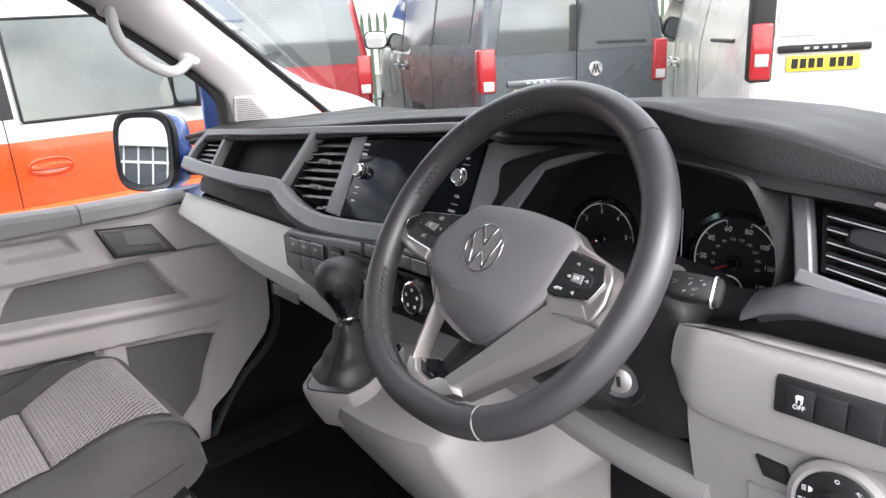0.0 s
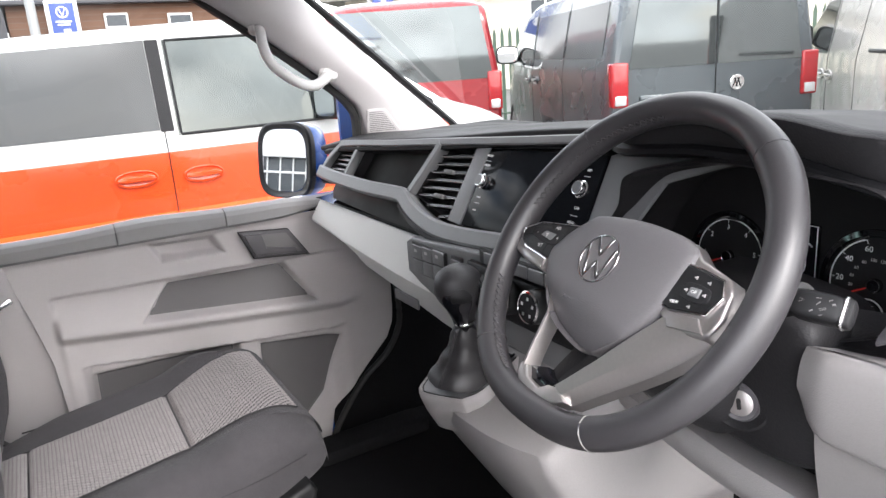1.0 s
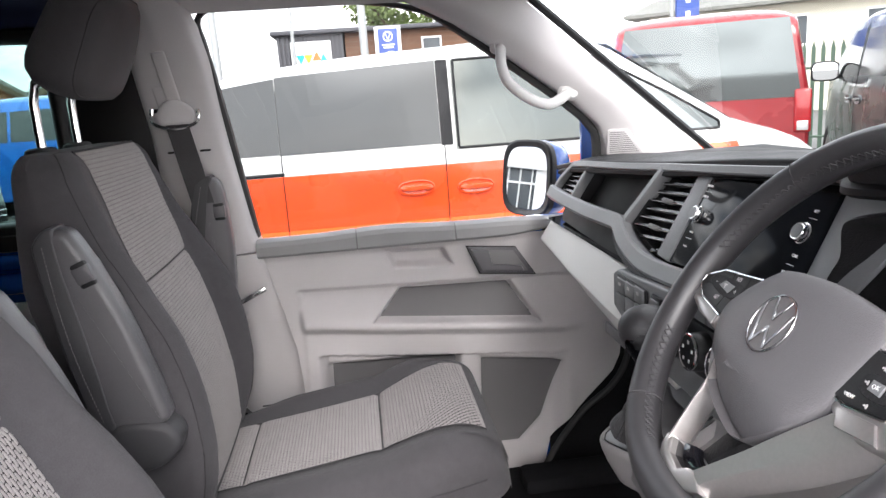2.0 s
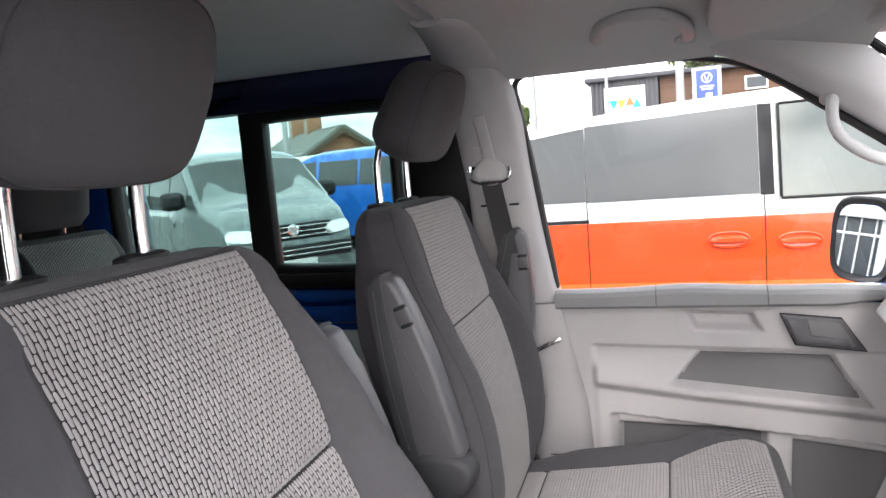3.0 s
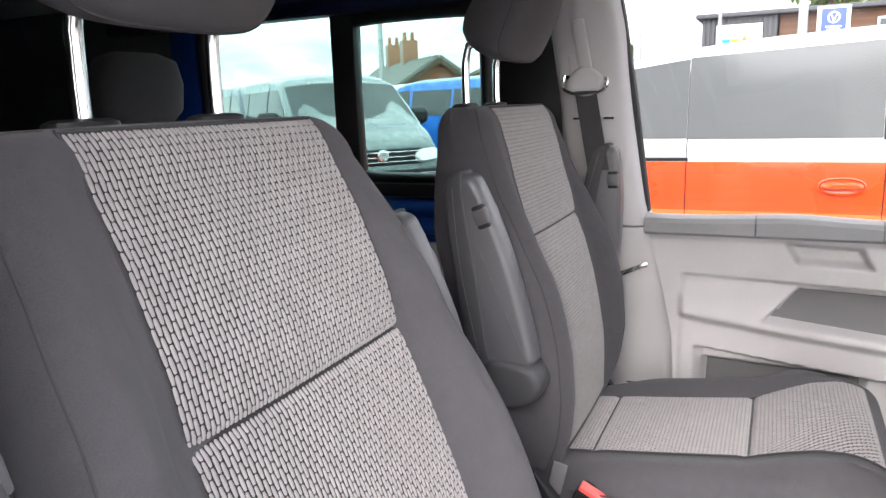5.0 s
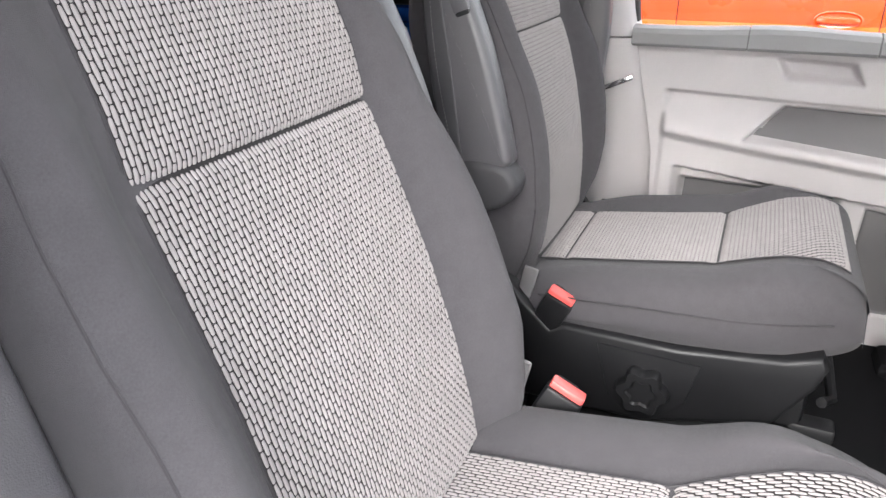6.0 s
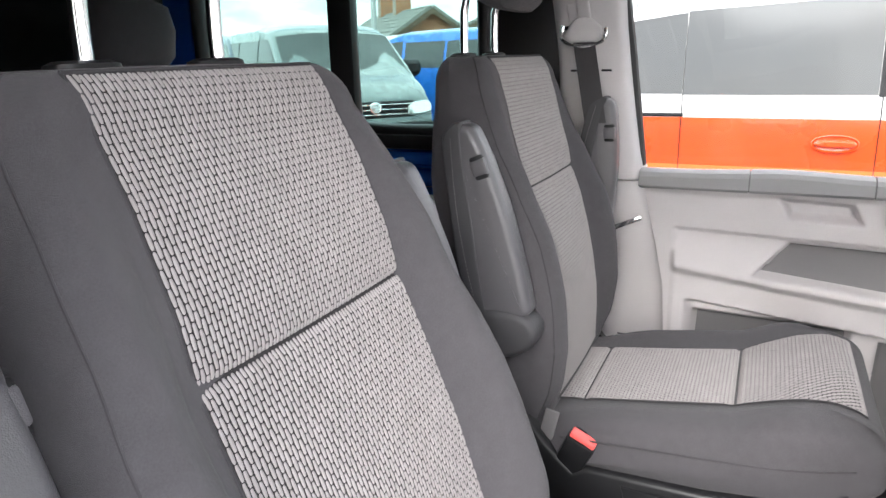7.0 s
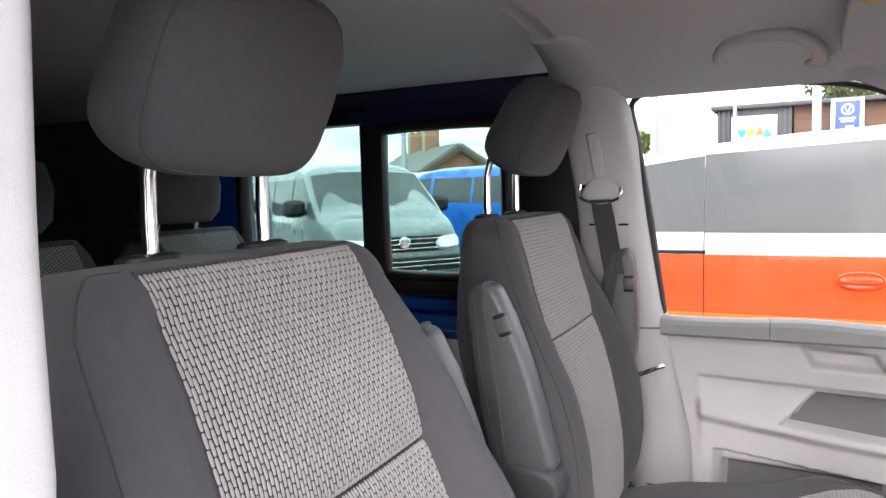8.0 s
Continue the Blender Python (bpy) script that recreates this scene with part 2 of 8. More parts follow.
M_AIRBAG = mat("airbag_cover_plastic", (0.105, 0.100, 0.105), 0.5, grain=0.3, grain_scale=900, vary=0.05, cells=True)
M_BLADE = mat("satin_black_blade", (0.012, 0.012, 0.013), 0.26, vary=0.1)
M_ARM = mat("satin_armrest_plastic", (0.080, 0.077, 0.083), 0.33, grain=0.25, grain_scale=800, vary=0.08, cells=True)
M_HANDLE = mat("pale_handle_plastic", (0.44, 0.425, 0.42), 0.5, grain=0.2, grain_scale=900, vary=0.04)
M_DEEP = mat("deep_black_plastic", (0.007, 0.007, 0.008), 0.6, grain=0.2, grain_scale=600, vary=0.1, cells=True, spec=0.10)
M_PAD = mat("charcoal_arm_pad", (0.034, 0.033, 0.036), 0.55, grain=0.35, grain_scale=900, vary=0.1, cells=True)
M_EMBOSS = mat("embossed_letters", (0.105, 0.10, 0.105), 0.45)
M_SATIN = mat("satin_silver", (0.46, 0.435, 0.425), 0.36, metal=0.85, vary=0.05)
M_CHROME = mat("chrome", (0.88, 0.88, 0.88), 0.16, metal=1.0, vary=0.03)
M_DULL = mat("dull_chrome", (0.42, 0.41, 0.42), 0.22, metal=1.0, vary=0.03)
M_WHITE_MARK = mat("white_print", (0.75, 0.75, 0.75), 0.6)
M_RED_MARK = mat("red_needle", (0.7, 0.03, 0.02), 0.5)
M_SEAT = mat("charcoal_seat_cloth", (0.057, 0.054, 0.058), 0.95, grain=0.7, grain_scale=1300, vary=0.16, vary_scale=60, sheen=0.08, spec=0.2)
M_STITCH = mat("pale_woven_yarn", (0.240, 0.222, 0.221), 0.7, grain=0.12, grain_scale=2500, vary=0.16, vary_scale=60, sheen=0.15, spec=0.2)
M_WEAVE_BASE = mat("woven_ground", (0.022, 0.020, 0.021), 0.95, sheen=0.1, spec=0.2)
M_WEAVE = weave("pale_weave_cloth", (0.30, 0.29, 0.285), (0.05, 0.05, 0.05), 75)
M_SEAM = mat("seat_seam", (0.035, 0.033, 0.036), 0.9)
M_CARPET = mat("black_carpet", (0.010, 0.010, 0.011), 1.0, grain=1.0, grain_scale=700, vary=0.3, spec=0.1)
M_RUBBER = mat("black_rubber", (0.02, 0.02, 0.02), 0.7, vary=0.15)
M_HEAD = mat("grey_headliner", (0.54, 0.522, 0.51), 0.95, grain=0.3, grain_scale=1300, vary=0.04, spec=0.1)
M_HEAD_RR = mat("grey_roof_board", (0.70, 0.73, 0.725), 0.8, grain=0.2, grain_scale=600, vary=0.05, spec=0.2)
M_BLUE = paint("blue_paint", (0.008, 0.075, 0.33), 0.15)
M_BELT = mat("seat_belt_webbing", (0.040, 0.038, 0.040), 0.85, grain=0.6, grain_scale=900)
M_BUCKLE = mat("red_buckle_plastic", (0.72, 0.10, 0.09), 0.4, vary=0.06)
# windscreen and door panes are darkened to tone down the bright view outside
M_PANE = glass("dimming_pane", (0.53, 0.542, 0.535), 0.03)
M_PANE_DOOR = glass("door_pane", (0.48, 0.49, 0.485), 0.03)
M_PANE_GR = glass("green_tinted_pane", (0.42, 0.52, 0.50), 0.04)
M_MIRROR = mat("mirror_glass", (0.92, 0.93, 0.93), 0.0, metal=1.0, vary=0.0, rough_vary=0.0)

# ---- the van that the camera looks into ----
MID = -0.015            # its middle, between the two seats


def side_x(z):
    """Where the cab's inner side stands, from the sill up."""
    return -0.82 + 0.22 * (z - 1.2)


# floor of the cab and the rear
bm = bmesh.new()
rbox(bm, (1.66, 4.1, 0.08), (MID, -1.45, 0.48), 0.01)
solid("floor", bm, M_CARPET, "black carpeted van floor under both seat rows", "floor", kind="structure")
bm = bmesh.new()
sheet(bm, lambda u, v: Vector((u, 0.55 + 0.28 * v, 0.50 + 0.62 * v * v)), span(-0.82, 0.79, 6), span(0, 1, 8))
thick(bm, 0.03)
solid("wall_bulkhead", bm, M_CARPET, "black carpeted bulkhead under the dashboard", "wall", kind="structure")


# ---- passenger door ----
def in_poly(poly, y, z):
    """Signed distance of a point to a convex outline, positive inside."""
    d, n = 9.0, len(poly)
    for i in range(n):
        (ay, az), (by, bz) = poly[i], poly[(i + 1) % n]
        ey, ez = by - ay, bz - az
        d = min(d, ((y - ay) * ez - (z - az) * ey) / math.hypot(ey, ez))
    return d


POCKET = [(-0.322, 0.992), (-0.246, 1.072), (0.045, 1.064), (0.118, 0.949)]
GRABCUP = [(-0.255, 1.126), (-0.282, 1.176), (-0.125, 1.170), (-0.100, 1.120)]
SPEAKER = [(-0.055, 0.600), (-0.045, 0.855), (0.176, 0.828), (0.115, 0.665), (0.05, 0.600)]
LOWBOX = [(-0.455, 0.60), (-0.445, 0.882), (-0.10, 0.872), (-0.09, 0.60)]


def door_relief(y, z):
    """How far the trim stands in towards the seats."""
    low = lerp_table([(-0.5, 1.0), (-0.266, 0.972), (0.174, 0.93), (0.30, 0.935)], y)
    ridge = lerp_table([(-0.5, 0.917), (-0.272, 0.893), (0.154, 0.853), (0.30, 0.885)], y)
    ledge = lerp_table([(-0.5, 1.09), (0.16, 1.072), (0.33, 1.06)], y)
    rear, front = smooth(-0.505, -0.488, y), 1 - smooth(0.17, 0.26, y)
    h = 0.006 * smooth(1.17, 1.19, z)
    arm = smooth(ledge + 0.003, ledge - 0.006, z)
    slope = smooth(ledge - 0.012, low, z)
    body = (-0.015 * arm + 0.041 * slope) * rear * front
    under = smooth(low + 0.004, low - 0.022, z)
    body -= 0.020 * under * rear * front
    body -= 0.030 * smooth(ridge + 0.005, ridge - 0.006, z) * smooth(-0.47, -0.44, y) * (1 - smooth(0.14, 0.20, y))
    h += body
    h -= 0.036 * smooth(-0.001, 0.010, in_poly(POCKET, y, z))
    h -= 0.034 * smooth(-0.001, 0.014, in_poly(GRABCUP, y, z))
    h -= 0.010 * smooth(-0.003, 0.006, in_poly(SPEAKER, y, z))
    h -= 0.030 * smooth(-0.004, 0.012, in_poly(LOWBOX, y, z))
    return h


def door_rear(z):
    return lerp_table([(0.5, -0.505), (0.83, -0.510), (0.94, -0.517), (1.05, -0.541), (1.2, -0.580)], z)


def door_front(z):
    return lerp_table([(0.36, 0.083), (0.60, 0.138), (0.69, 0.212), (0.74, 0.265), (0.786, 0.312), (0.83, 0.332), (0.87, 0.336), (1.0, 0.34), (1.2, 0.34)], z)


door = thing("door_1", (-0.85, -0.1, 0.5), "closed van passenger door with grey moulded trim", "door", kind="structure")
bm = bmesh.new()
zs = span(0.5, 1.19, 170)


def snapped(y, z):
    """Draws the net of the trim onto the outlines of its pockets, so that their edges run clean."""
    for poly, d0 in ((POCKET, 0.010), (SPEAKER, 0.002), (LOWBOX, 0.010)):
        d = in_poly(poly, y, z) - d0
        if abs(d) < 0.0026:
            gy = (in_poly(poly, y + 0.0004, z) - in_poly(poly, y - 0.0004, z)) / 0.0008
            gz = (in_poly(poly, y, z + 0.0004) - in_poly(poly, y, z - 0.0004)) / 0.0008
            n = max(0.5, gy * gy + gz * gz)
            y, z = y - d * gy / n, z - d * gz / n
    return Vector((-0.812 + door_relief(y, z), y, z))


fs = loft(bm, [[snapped(y, z) for y in span(door_rear(z), door_front(z), 210)] for z in zs], caps=False, wrap=False)
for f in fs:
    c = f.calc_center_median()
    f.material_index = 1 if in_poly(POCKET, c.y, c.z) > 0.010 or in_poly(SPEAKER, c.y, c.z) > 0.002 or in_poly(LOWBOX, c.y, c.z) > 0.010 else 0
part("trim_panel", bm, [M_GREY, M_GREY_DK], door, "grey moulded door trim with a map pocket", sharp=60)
bm = bmesh.new()
rbox(bm, (0.04, 0.84, 0.72), (-0.92, -0.13, 0.85), 0.01)
part("door_shell", bm, M_BLUE, door, "blue painted steel door shell")
# the sill along the window
bm = bmesh.new()


def sill_ring(y):
    k = smooth(0.03, 0.16, y)
    top = 1.233 + 0.008 * math.exp(-((y + 0.27) / 0.12) ** 2) - 0.006 * k
    low = 1.186 + 0.012 * k
    xi = -0.786 - 0.004 * k
    return [Vector(p) for p in ((-0.90, y, low), (xi - 0.008, y, low), (xi, y, low + 0.007), (xi, y, top - 0.018), (xi - 0.006, y, top - 0.008), (xi - 0.022, y, top - 0.001), (xi - 0.052, y, top - 0.004), (-0.90, y, top - 0.018))]


for a, b in ((-0.584, -0.343), (-0.340, -0.097), (-0.094, 0.34)):
    loft(bm, [sill_ring(y) for y in span(a, b, 14)])
part("sill_trim", bm, M_SILL, door, "grey window sill trim in three joined pieces", sharp=30)
bm = bmesh.new()
loft(bm, [[Vector((p.x - 0.005, p.y, p.z + (0.003 if i < 2 else -0.004))) for i, p in enumerate(sill_ring(y))] for y in span(-0.582, 0.338, 30)])
part("sill_core", bm, M_GREY_DK, door, "dark joint strip under the sill trim", sharp=30)
# small lock slot in the sill
bm = bmesh.new()
rbox(bm, (0.022, 0.075, 0.008), (-0.832, 0.035, 1.2245), 0.002)
part("lock_slot", bm, M_BLACK, door, "black lock pin slot in the sill")
# inner handle and its bezel
ROT = axes((-0.790, 0.014, 1.128), (1, 0, 0), (0, 1, -0.10))
bm = bmesh.new()
prism(bm, [(-0.0915, 0.036), (0.0365, 0.036), (0.0945, -0.0365), (-0.0525, -0.0365)], 0.004, ROT, 0.001)
part("handle_gap", bm, M_HOLE, door, "dark gap round the inner handle")
bm = bmesh.new()
prism(bm, [(-0.088, 0.034), (0.036, 0.034), (0.090, -0.034), (-0.050, -0.034)], 0.007, ROT, 0.003)
bez = part("handle_bezel", bm, M_ARM, door, "dark grey inner handle surround")
bm = bmesh.new()
prism(bm, [(-0.074, 0.026), (0.030, 0.026), (0.072, -0.026), (-0.044, -0.026)], 0.003, ROT @ Matrix.Translation((0, 0, 0.0055)), 0.001)
part("recess", bm, M_GREY_DK, bez, "grey hollow behind the lever")
bm = bmesh.new()
prism(bm, [(-0.078, 0.028), (-0.034, 0.028), (-0.022, -0.008), (0.052, -0.012), (0.062, -0.027), (-0.050, -0.027)], 0.012, ROT @ Matrix.Translation((0, 0, 0.004)), 0.003)
part("lever", bm, M_ARM, bez, "dark grey pull lever")
# speaker grille
bm = bmesh.new()
lathe(bm, [(0.078, -0.004), (0.0775, 0.004), (0.0745, 0.0055), (0.072, 0.001), (0.060, 0.002), (0.002, 0.003)], axes((-0.8465, 0.058, 0.748), (1, 0, 0)), 48)
part("speaker_grille", bm, M_GREY_DK, door, "round speaker grille in the door trim")
# the pane and the black seal round its opening
WIN = [(-0.584, 1.238), (-0.600, 1.40), (-0.612, 1.52), (-0.634, 1.68), (-0.640, 1.735), (-0.622, 1.758), (-0.585, 1.768), (-0.472, 1.768), (-0.300, 1.762), (-0.18, 1.744), (-0.10, 1.712), (0.026, 1.624), (0.194, 1.502), (0.252, 1.448), (0.272, 1.40), (0.278, 1.238)]
bm = bmesh.new()
bm.faces.new([bm.verts.new((side_x(z) - 0.035, y, z)) for y, z in WIN])
pane = part("window_pane", bm, M_PANE_DOOR, door, "side window pane, darkened to dim the view outside")
pane.visible_shadow = True
bm = bmesh.new()
rim = spline([(side_x(z) - 0.016 - 0.022 * smooth(1.60, 1.74, z), y, z) for y, z in WIN], 4)
tube(bm, rim, [0.011 - 0.004 * smooth(1.68, 1.75, p.z) for p in rim], 8, up=(1, 0, 0), squash=1.5)
part("window_seal", bm, M_RUBBER, door, "black rubber seal round the window")
# blue outer corner in front of the pane
bm = bmesh.new()
prism(bm, [(0.262, 1.225), (0.262, 1.46), (0.40, 1.36), (0.44, 1.225)], 0.02, axes((-0.875, 0, 0), (-1, 0, 0), (0, 1, 0)) @ Matrix.Diagonal((1, -1, 1, 1)), 0.004)
part("mirror_corner", bm, M_BLUE, door, "blue painted corner behind the door mirror")

# door mirror
mirror = thing("door_mirror", (-1.02, 0.2, 1.2), "blue door mirror with a black rim", "mirror")
MQ = axes((-1.085, 0.165, 1.292), Vector((0.47, -0.875, 0.115)), (0.88, 0.47, 0)) @ Matrix.Diagonal((1.02, 0.90, 0.95, 1))


def squircle(w, h, k, n=36):
    out = []
    for i in range(n):
        a = 2 * math.pi * i / n
        c, s = math.cos(a), math.sin(a)
        out.append((w * math.copysign(abs(c) ** k, c), h * math.copysign(abs(s) ** k, s)))
    return out


def stack(bm, m, rows, k=0.45, n=36, caps=True):
    """Rounded slabs upon one another: rows of (half width, half height, level)."""
    loft(bm, [[m @ Vector((x, y, z)) for x, y in squircle(w, h, k, n)] for w, h, z in rows], caps)


bm = bmesh.new()
stack(bm, MQ, [(0.100, 0.118, 0.0), (0.105, 0.123, -0.02), (0.098, 0.115, -0.07), (0.07, 0.085, -0.11), (0.03, 0.04, -0.125)], 0.55)
part("housing", bm, M_BLUE, mirror, "blue painted housing")
bm = bmesh.new()
stack(bm, MQ, [(0.104, 0.122, -0.012), (0.105, 0.123, 0.006), (0.099, 0.117, 0.010), (0.086, 0.102, 0.007), (0.086, 0.102, -0.004)], 0.55)
part("rim", bm, M_BLACK, mirror, "black plastic rim")
bm = bmesh.new()
stack(bm, MQ, [(0.084, 0.100, 0.0062), (0.084, 0.100, 0.0075)], 0.55)
part("mirror_glass", bm, M_MIRROR, mirror, "mirror glass")
bm = bmesh.new()
tube(bm, [(-1.04, 0.26, 1.25), (-0.96, 0.29, 1.245), (-0.88, 0.32, 1.245)], [0.035, 0.03, 0.04], 12)
part("arm", bm, M_BLACK, mirror, "black mounting arm")

# ---- pillars ----
def pillar_a(flip):
    """The raked pillar between windscreen and side window."""
    bm = bmesh.new()
    rings = []
    for k in span(-0.12, 1.12, 18):
        z = 1.74 + (1.352 - 1.74) * k
        ye = lerp_table([(1.28, 0.292), (1.352, 0.290), (1.40, 0.286), (1.448, 0.266), (1.502, 0.206), (1.624, 0.036), (1.712, -0.092), (1.744, -0.165), (1.79, -0.26)], z)
        yw = 0.085 + (0.570 - 0.085) * k           # edge at the windscreen
        xo = side_x(z)
        ring = [(xo - 0.030, ye + 0.006), (xo + 0.002, ye), (xo + 0.018, ye + 0.012), (xo + 0.034, ye + 0.07), (xo + 0.030, yw - 0.07), (xo + 0.010, yw - 0.012), (xo - 0.012, yw), (xo - 0.05, yw - 0.01), (xo - 0.055, (ye + yw) / 2)]
        rings.append([Vector((x if not flip else 2 * MID + 0.05 - x, y, z)) for x, y in [(p.x, p.y) for p in spline([(a, b, 0) for a, b in ring], 4, True)]])
    loft(bm, rings)
    return bm


def glass_edge(flip):
    bm = bmesh.new()
    line = []
    for k in span(-0.05, 1.05, 14):
        z = 1.74 + (1.352 - 1.74) * k
        x = side_x(z) - 0.004
        line.append(Vector((x if not flip else 2 * MID + 0.05 - x, 0.085 + 0.485 * k + 0.012, z + 0.004)))
    tube(bm, line, 0.010, 8)
    return bm


pa = thing("pillar_1", (-0.78, 0.3, 1.35), "pale grey windscreen pillar trim", "pillar", kind="structure")
part("trim", pillar_a(False), M_GREY, pa, sharp=50)
part("glass_edge", glass_edge(False), M_BLACK, pa, "black edge of the windscreen")
# tweeter grille low on the pillar
TW = axes((-0.7435, 0.330, 1.402), (0.93, -0.24, -0.26), (0.25, 0.97, 0))
bm = bmesh.new()
prism(bm, [(-0.043, 0.033), (-0.036, 0.036), (0.000, 0.034), (0.008, 0.029), (0.046, -0.030), (0.043, -0.034), (-0.043, -0.028), (-0.046, -0.022)], 0.005, TW @ Matrix.Translation((0, 0, -0.003)), 0.002)
tw = part("tweeter_grille", bm, M_GREY, pa, "small slotted tweeter grille")
for k in range(11):
    v = -0.022 + 0.0050 * k
    bm = bmesh.new()
    rbox(bm, (0.040 + 0.036 - 0.0034 * k - 0.006, 0.0016, 0.0012), (0, 0, 0), 0, 1, TW @ Matrix.Translation((-0.0385 + 0.5 * (0.070 - 0.0034 * k), v, 0.0022)))
    part("slot", bm, M_GREY_DK, tw)
pb = thing("pillar_2", (0.75, 0.3, 1.35), "pale grey windscreen pillar trim on the driver side", "pillar", kind="structure")
part("trim", pillar_a(True), M_GREY, pb, sharp=50)


def pillar_b(flip, z0, z1, grow=0.0):
    bm = bmesh.new()
    rings = []
    for z in span(z0, z1, 22):
        ye = lerp_table([(0.5, -0.45), (1.2, -0.535), (1.43, -0.580), (1.54, -0.617), (1.67, -0.650), (1.75, -0.675), (1.80, -0.705), (1.88, -0.76)], z) if flip else lerp_table([(0.5, -0.500), (0.83, -0.506), (0.94, -0.514), (1.05, -0.537), (1.2, -0.577), (1.26, -0.588), (1.40, -0.604), (1.52, -0.616), (1.66, -0.632), (1.735, -0.648), (1.80, -0.672), (1.845, -0.70), (1.88, -0.74)], z)
        yb = lerp_table([(0.5, -0.80), (1.2, -0.768), (1.5, -0.768), (1.75, -0.79), (1.88, -0.83)], z)
        x = side_x(z) + grow + (0.0 if z < 1.75 else 0.35 * (z - 1.75))
        ring = [(x - 0.035, ye + 0.003), (x + 0.008, ye), (x + 0.030, ye - 0.016), (x + 0.040, ye - 0.06), (x + 0.036, yb + 0.05), (x + 0.020, yb), (x - 0.05, yb - 0.003), (x - 0.05, (ye + yb) / 2)]
        rings.append([Vector((p.x if not flip else 2 * MID + 0.046 - p.x, p.y, z)) for p in spline([(a, b, 0) for a, b in ring], 4, True)])
    loft(bm, rings)
    return bm


pc = thing("pillar_3", (-0.78, -0.65, 0.5), "grey door pillar trim with a belt slot", "pillar", kind="structure")
part("upper_trim", pillar_b(False, 1.206, 1.815), M_GREY, pc, sharp=50)
part("lower_trim", pillar_b(False, 0.5, 1.202, 0.006), M_GREY, pc, sharp=50)
bm = bmesh.new()
rbox(bm, (0.012, 0.030, 0.215), (0, 0, 0), 0.005, 3, axes((-0.7005, -0.703, 1.572), (0.22, -0.14, 1), (1, 0, -0.22)))
part("height_slider", bm, M_GREY, pc, "belt height slider rail")
bm = bmesh.new()
rbox(bm, (0.012, 0.086, 0.150), (0, 0, 0), 0.005, 3, axes((-0.7155, -0.694, 1.538), (0.22, -0.14, 1), (1, 0, -0.22)))
part("slider_plate", bm, M_GREY, pc, "raised plate behind the belt guide")
pd = thing("pillar_4", (0.75, -0.65, 0.5), "pale grey door pillar trim beside the driver seat", "pillar", kind="structure")
part("upper_trim", pillar_b(True, 1.206, 1.885), M_GREY, pd, sharp=50)
part("lower_trim", pillar_b(True, 0.5, 1.202, 0.006), M_GREY, pd, sharp=50)

# ---- roof and headliner ----
def arch(x, top, edge, half=0.70):
    k = min(1.0, abs(x - MID) / half)
    return edge + (top - edge) * (1 - k ** 3.4)


bm = bmesh.new()
sheet(bm, lambda u, v: Vector((u, v - 0.05 * (abs(u - MID) / 0.70) ** 2 * smooth(-0.5, -0.72, v), arch(u, 1.872 - 0.06 * smooth(-0.25, 0.08, v), 1.765 - 0.02 * smooth(-0.2, 0.08, v)))), span(MID - 0.715, MID + 0.715, 40), span(-0.70, 0.09, 24))
thick(bm, 0.012)
solid("ceiling", bm, M_HEAD, "pale grey cab headliner", "ceiling", kind="structure")
bm = bmesh.new()
sheet(bm, lambda u, v: Vector((u, -0.703 - 0.05 * (abs(u - MID) / 0.70) ** 2 - 0.040 * v, arch(u, 1.872, 1.792) + 0.004 * math.sin(math.pi * v))), span(-0.405, MID + 0.69, 40), span(0, 1, 5))
thick(bm, 0.014)
solid("roof_bow_trim", bm, M_GREY, "grey trim strip across the roof behind the cab", "trim", kind="structure")
# the pillar trim runs on over the headliner's corner
FRONT = [(-0.74, -0.632), (-0.65, -0.640), (-0.58, -0.650), (-0.50, -0.657), (-0.435, -0.667), (-0.412, -0.680), (-0.398, -0.705)]
REAR = [(-0.74, -0.815), (-0.66, -0.800), (-0.58, -0.785), (-0.398, -0.762)]
bm = bmesh.new()
sheet(bm, lambda u, v: Vector((u, lerp_table(FRONT, u) + (lerp_table(REAR, u) - lerp_table(FRONT, u)) * v, arch(u, 1.872, 1.775) - 0.012 + 0.010 * (2 * v - 1) ** 4)), span(-0.745, -0.398, 24), span(0, 1, 10))
thick(bm, 0.012)
part("roof_trim", bm, M_GREY, pc, sharp=60)
bm = bmesh.new()
sheet(bm, lambda u, v: Vector((u, v, arch(u, 1.905, 1.86, 0.74))), span(MID - 0.76, MID + 0.76, 20), span(-3.5, -0.745, 10))
thick(bm, 0.02)
solid("ceiling_rear", bm, M_HEAD_RR, "grey roof board over the rear seats", "ceiling", kind="structure")
bm = bmesh.new()
rbox(bm, (1.70, 3.72, 0.03), (MID, -1.68, 1.955), 0.01)
solid("roof", bm, M_BLUE, "blue painted steel van roof", "roof", kind="structure")
bm = bmesh.new()
rbox(bm, (1.50, 0.10, 0.05), (MID, 0.10, 1.79), 0.015)
solid("windscreen_header", bm, M_HEAD, "grey trim over the windscreen", "trim", kind="structure")

# windscreen
bm = bmesh.new()
sheet(bm, lambda u, v: Vector((u, 0.10 + 0.62 * v + 0.10 * (1 - (u / 0.75) ** 2), 1.79 - 0.50 * v)), span(MID - 0.76, MID + 0.76, 12), span(0, 1, 6))
ws = solid("windscreen", bm, M_PANE, "raked windscreen, darkened to dim the view outside", "windscreen", kind="structure")
ws.visible_shadow = False

# ---- rear compartment ----
bm = bmesh.new()
WX = -0.86


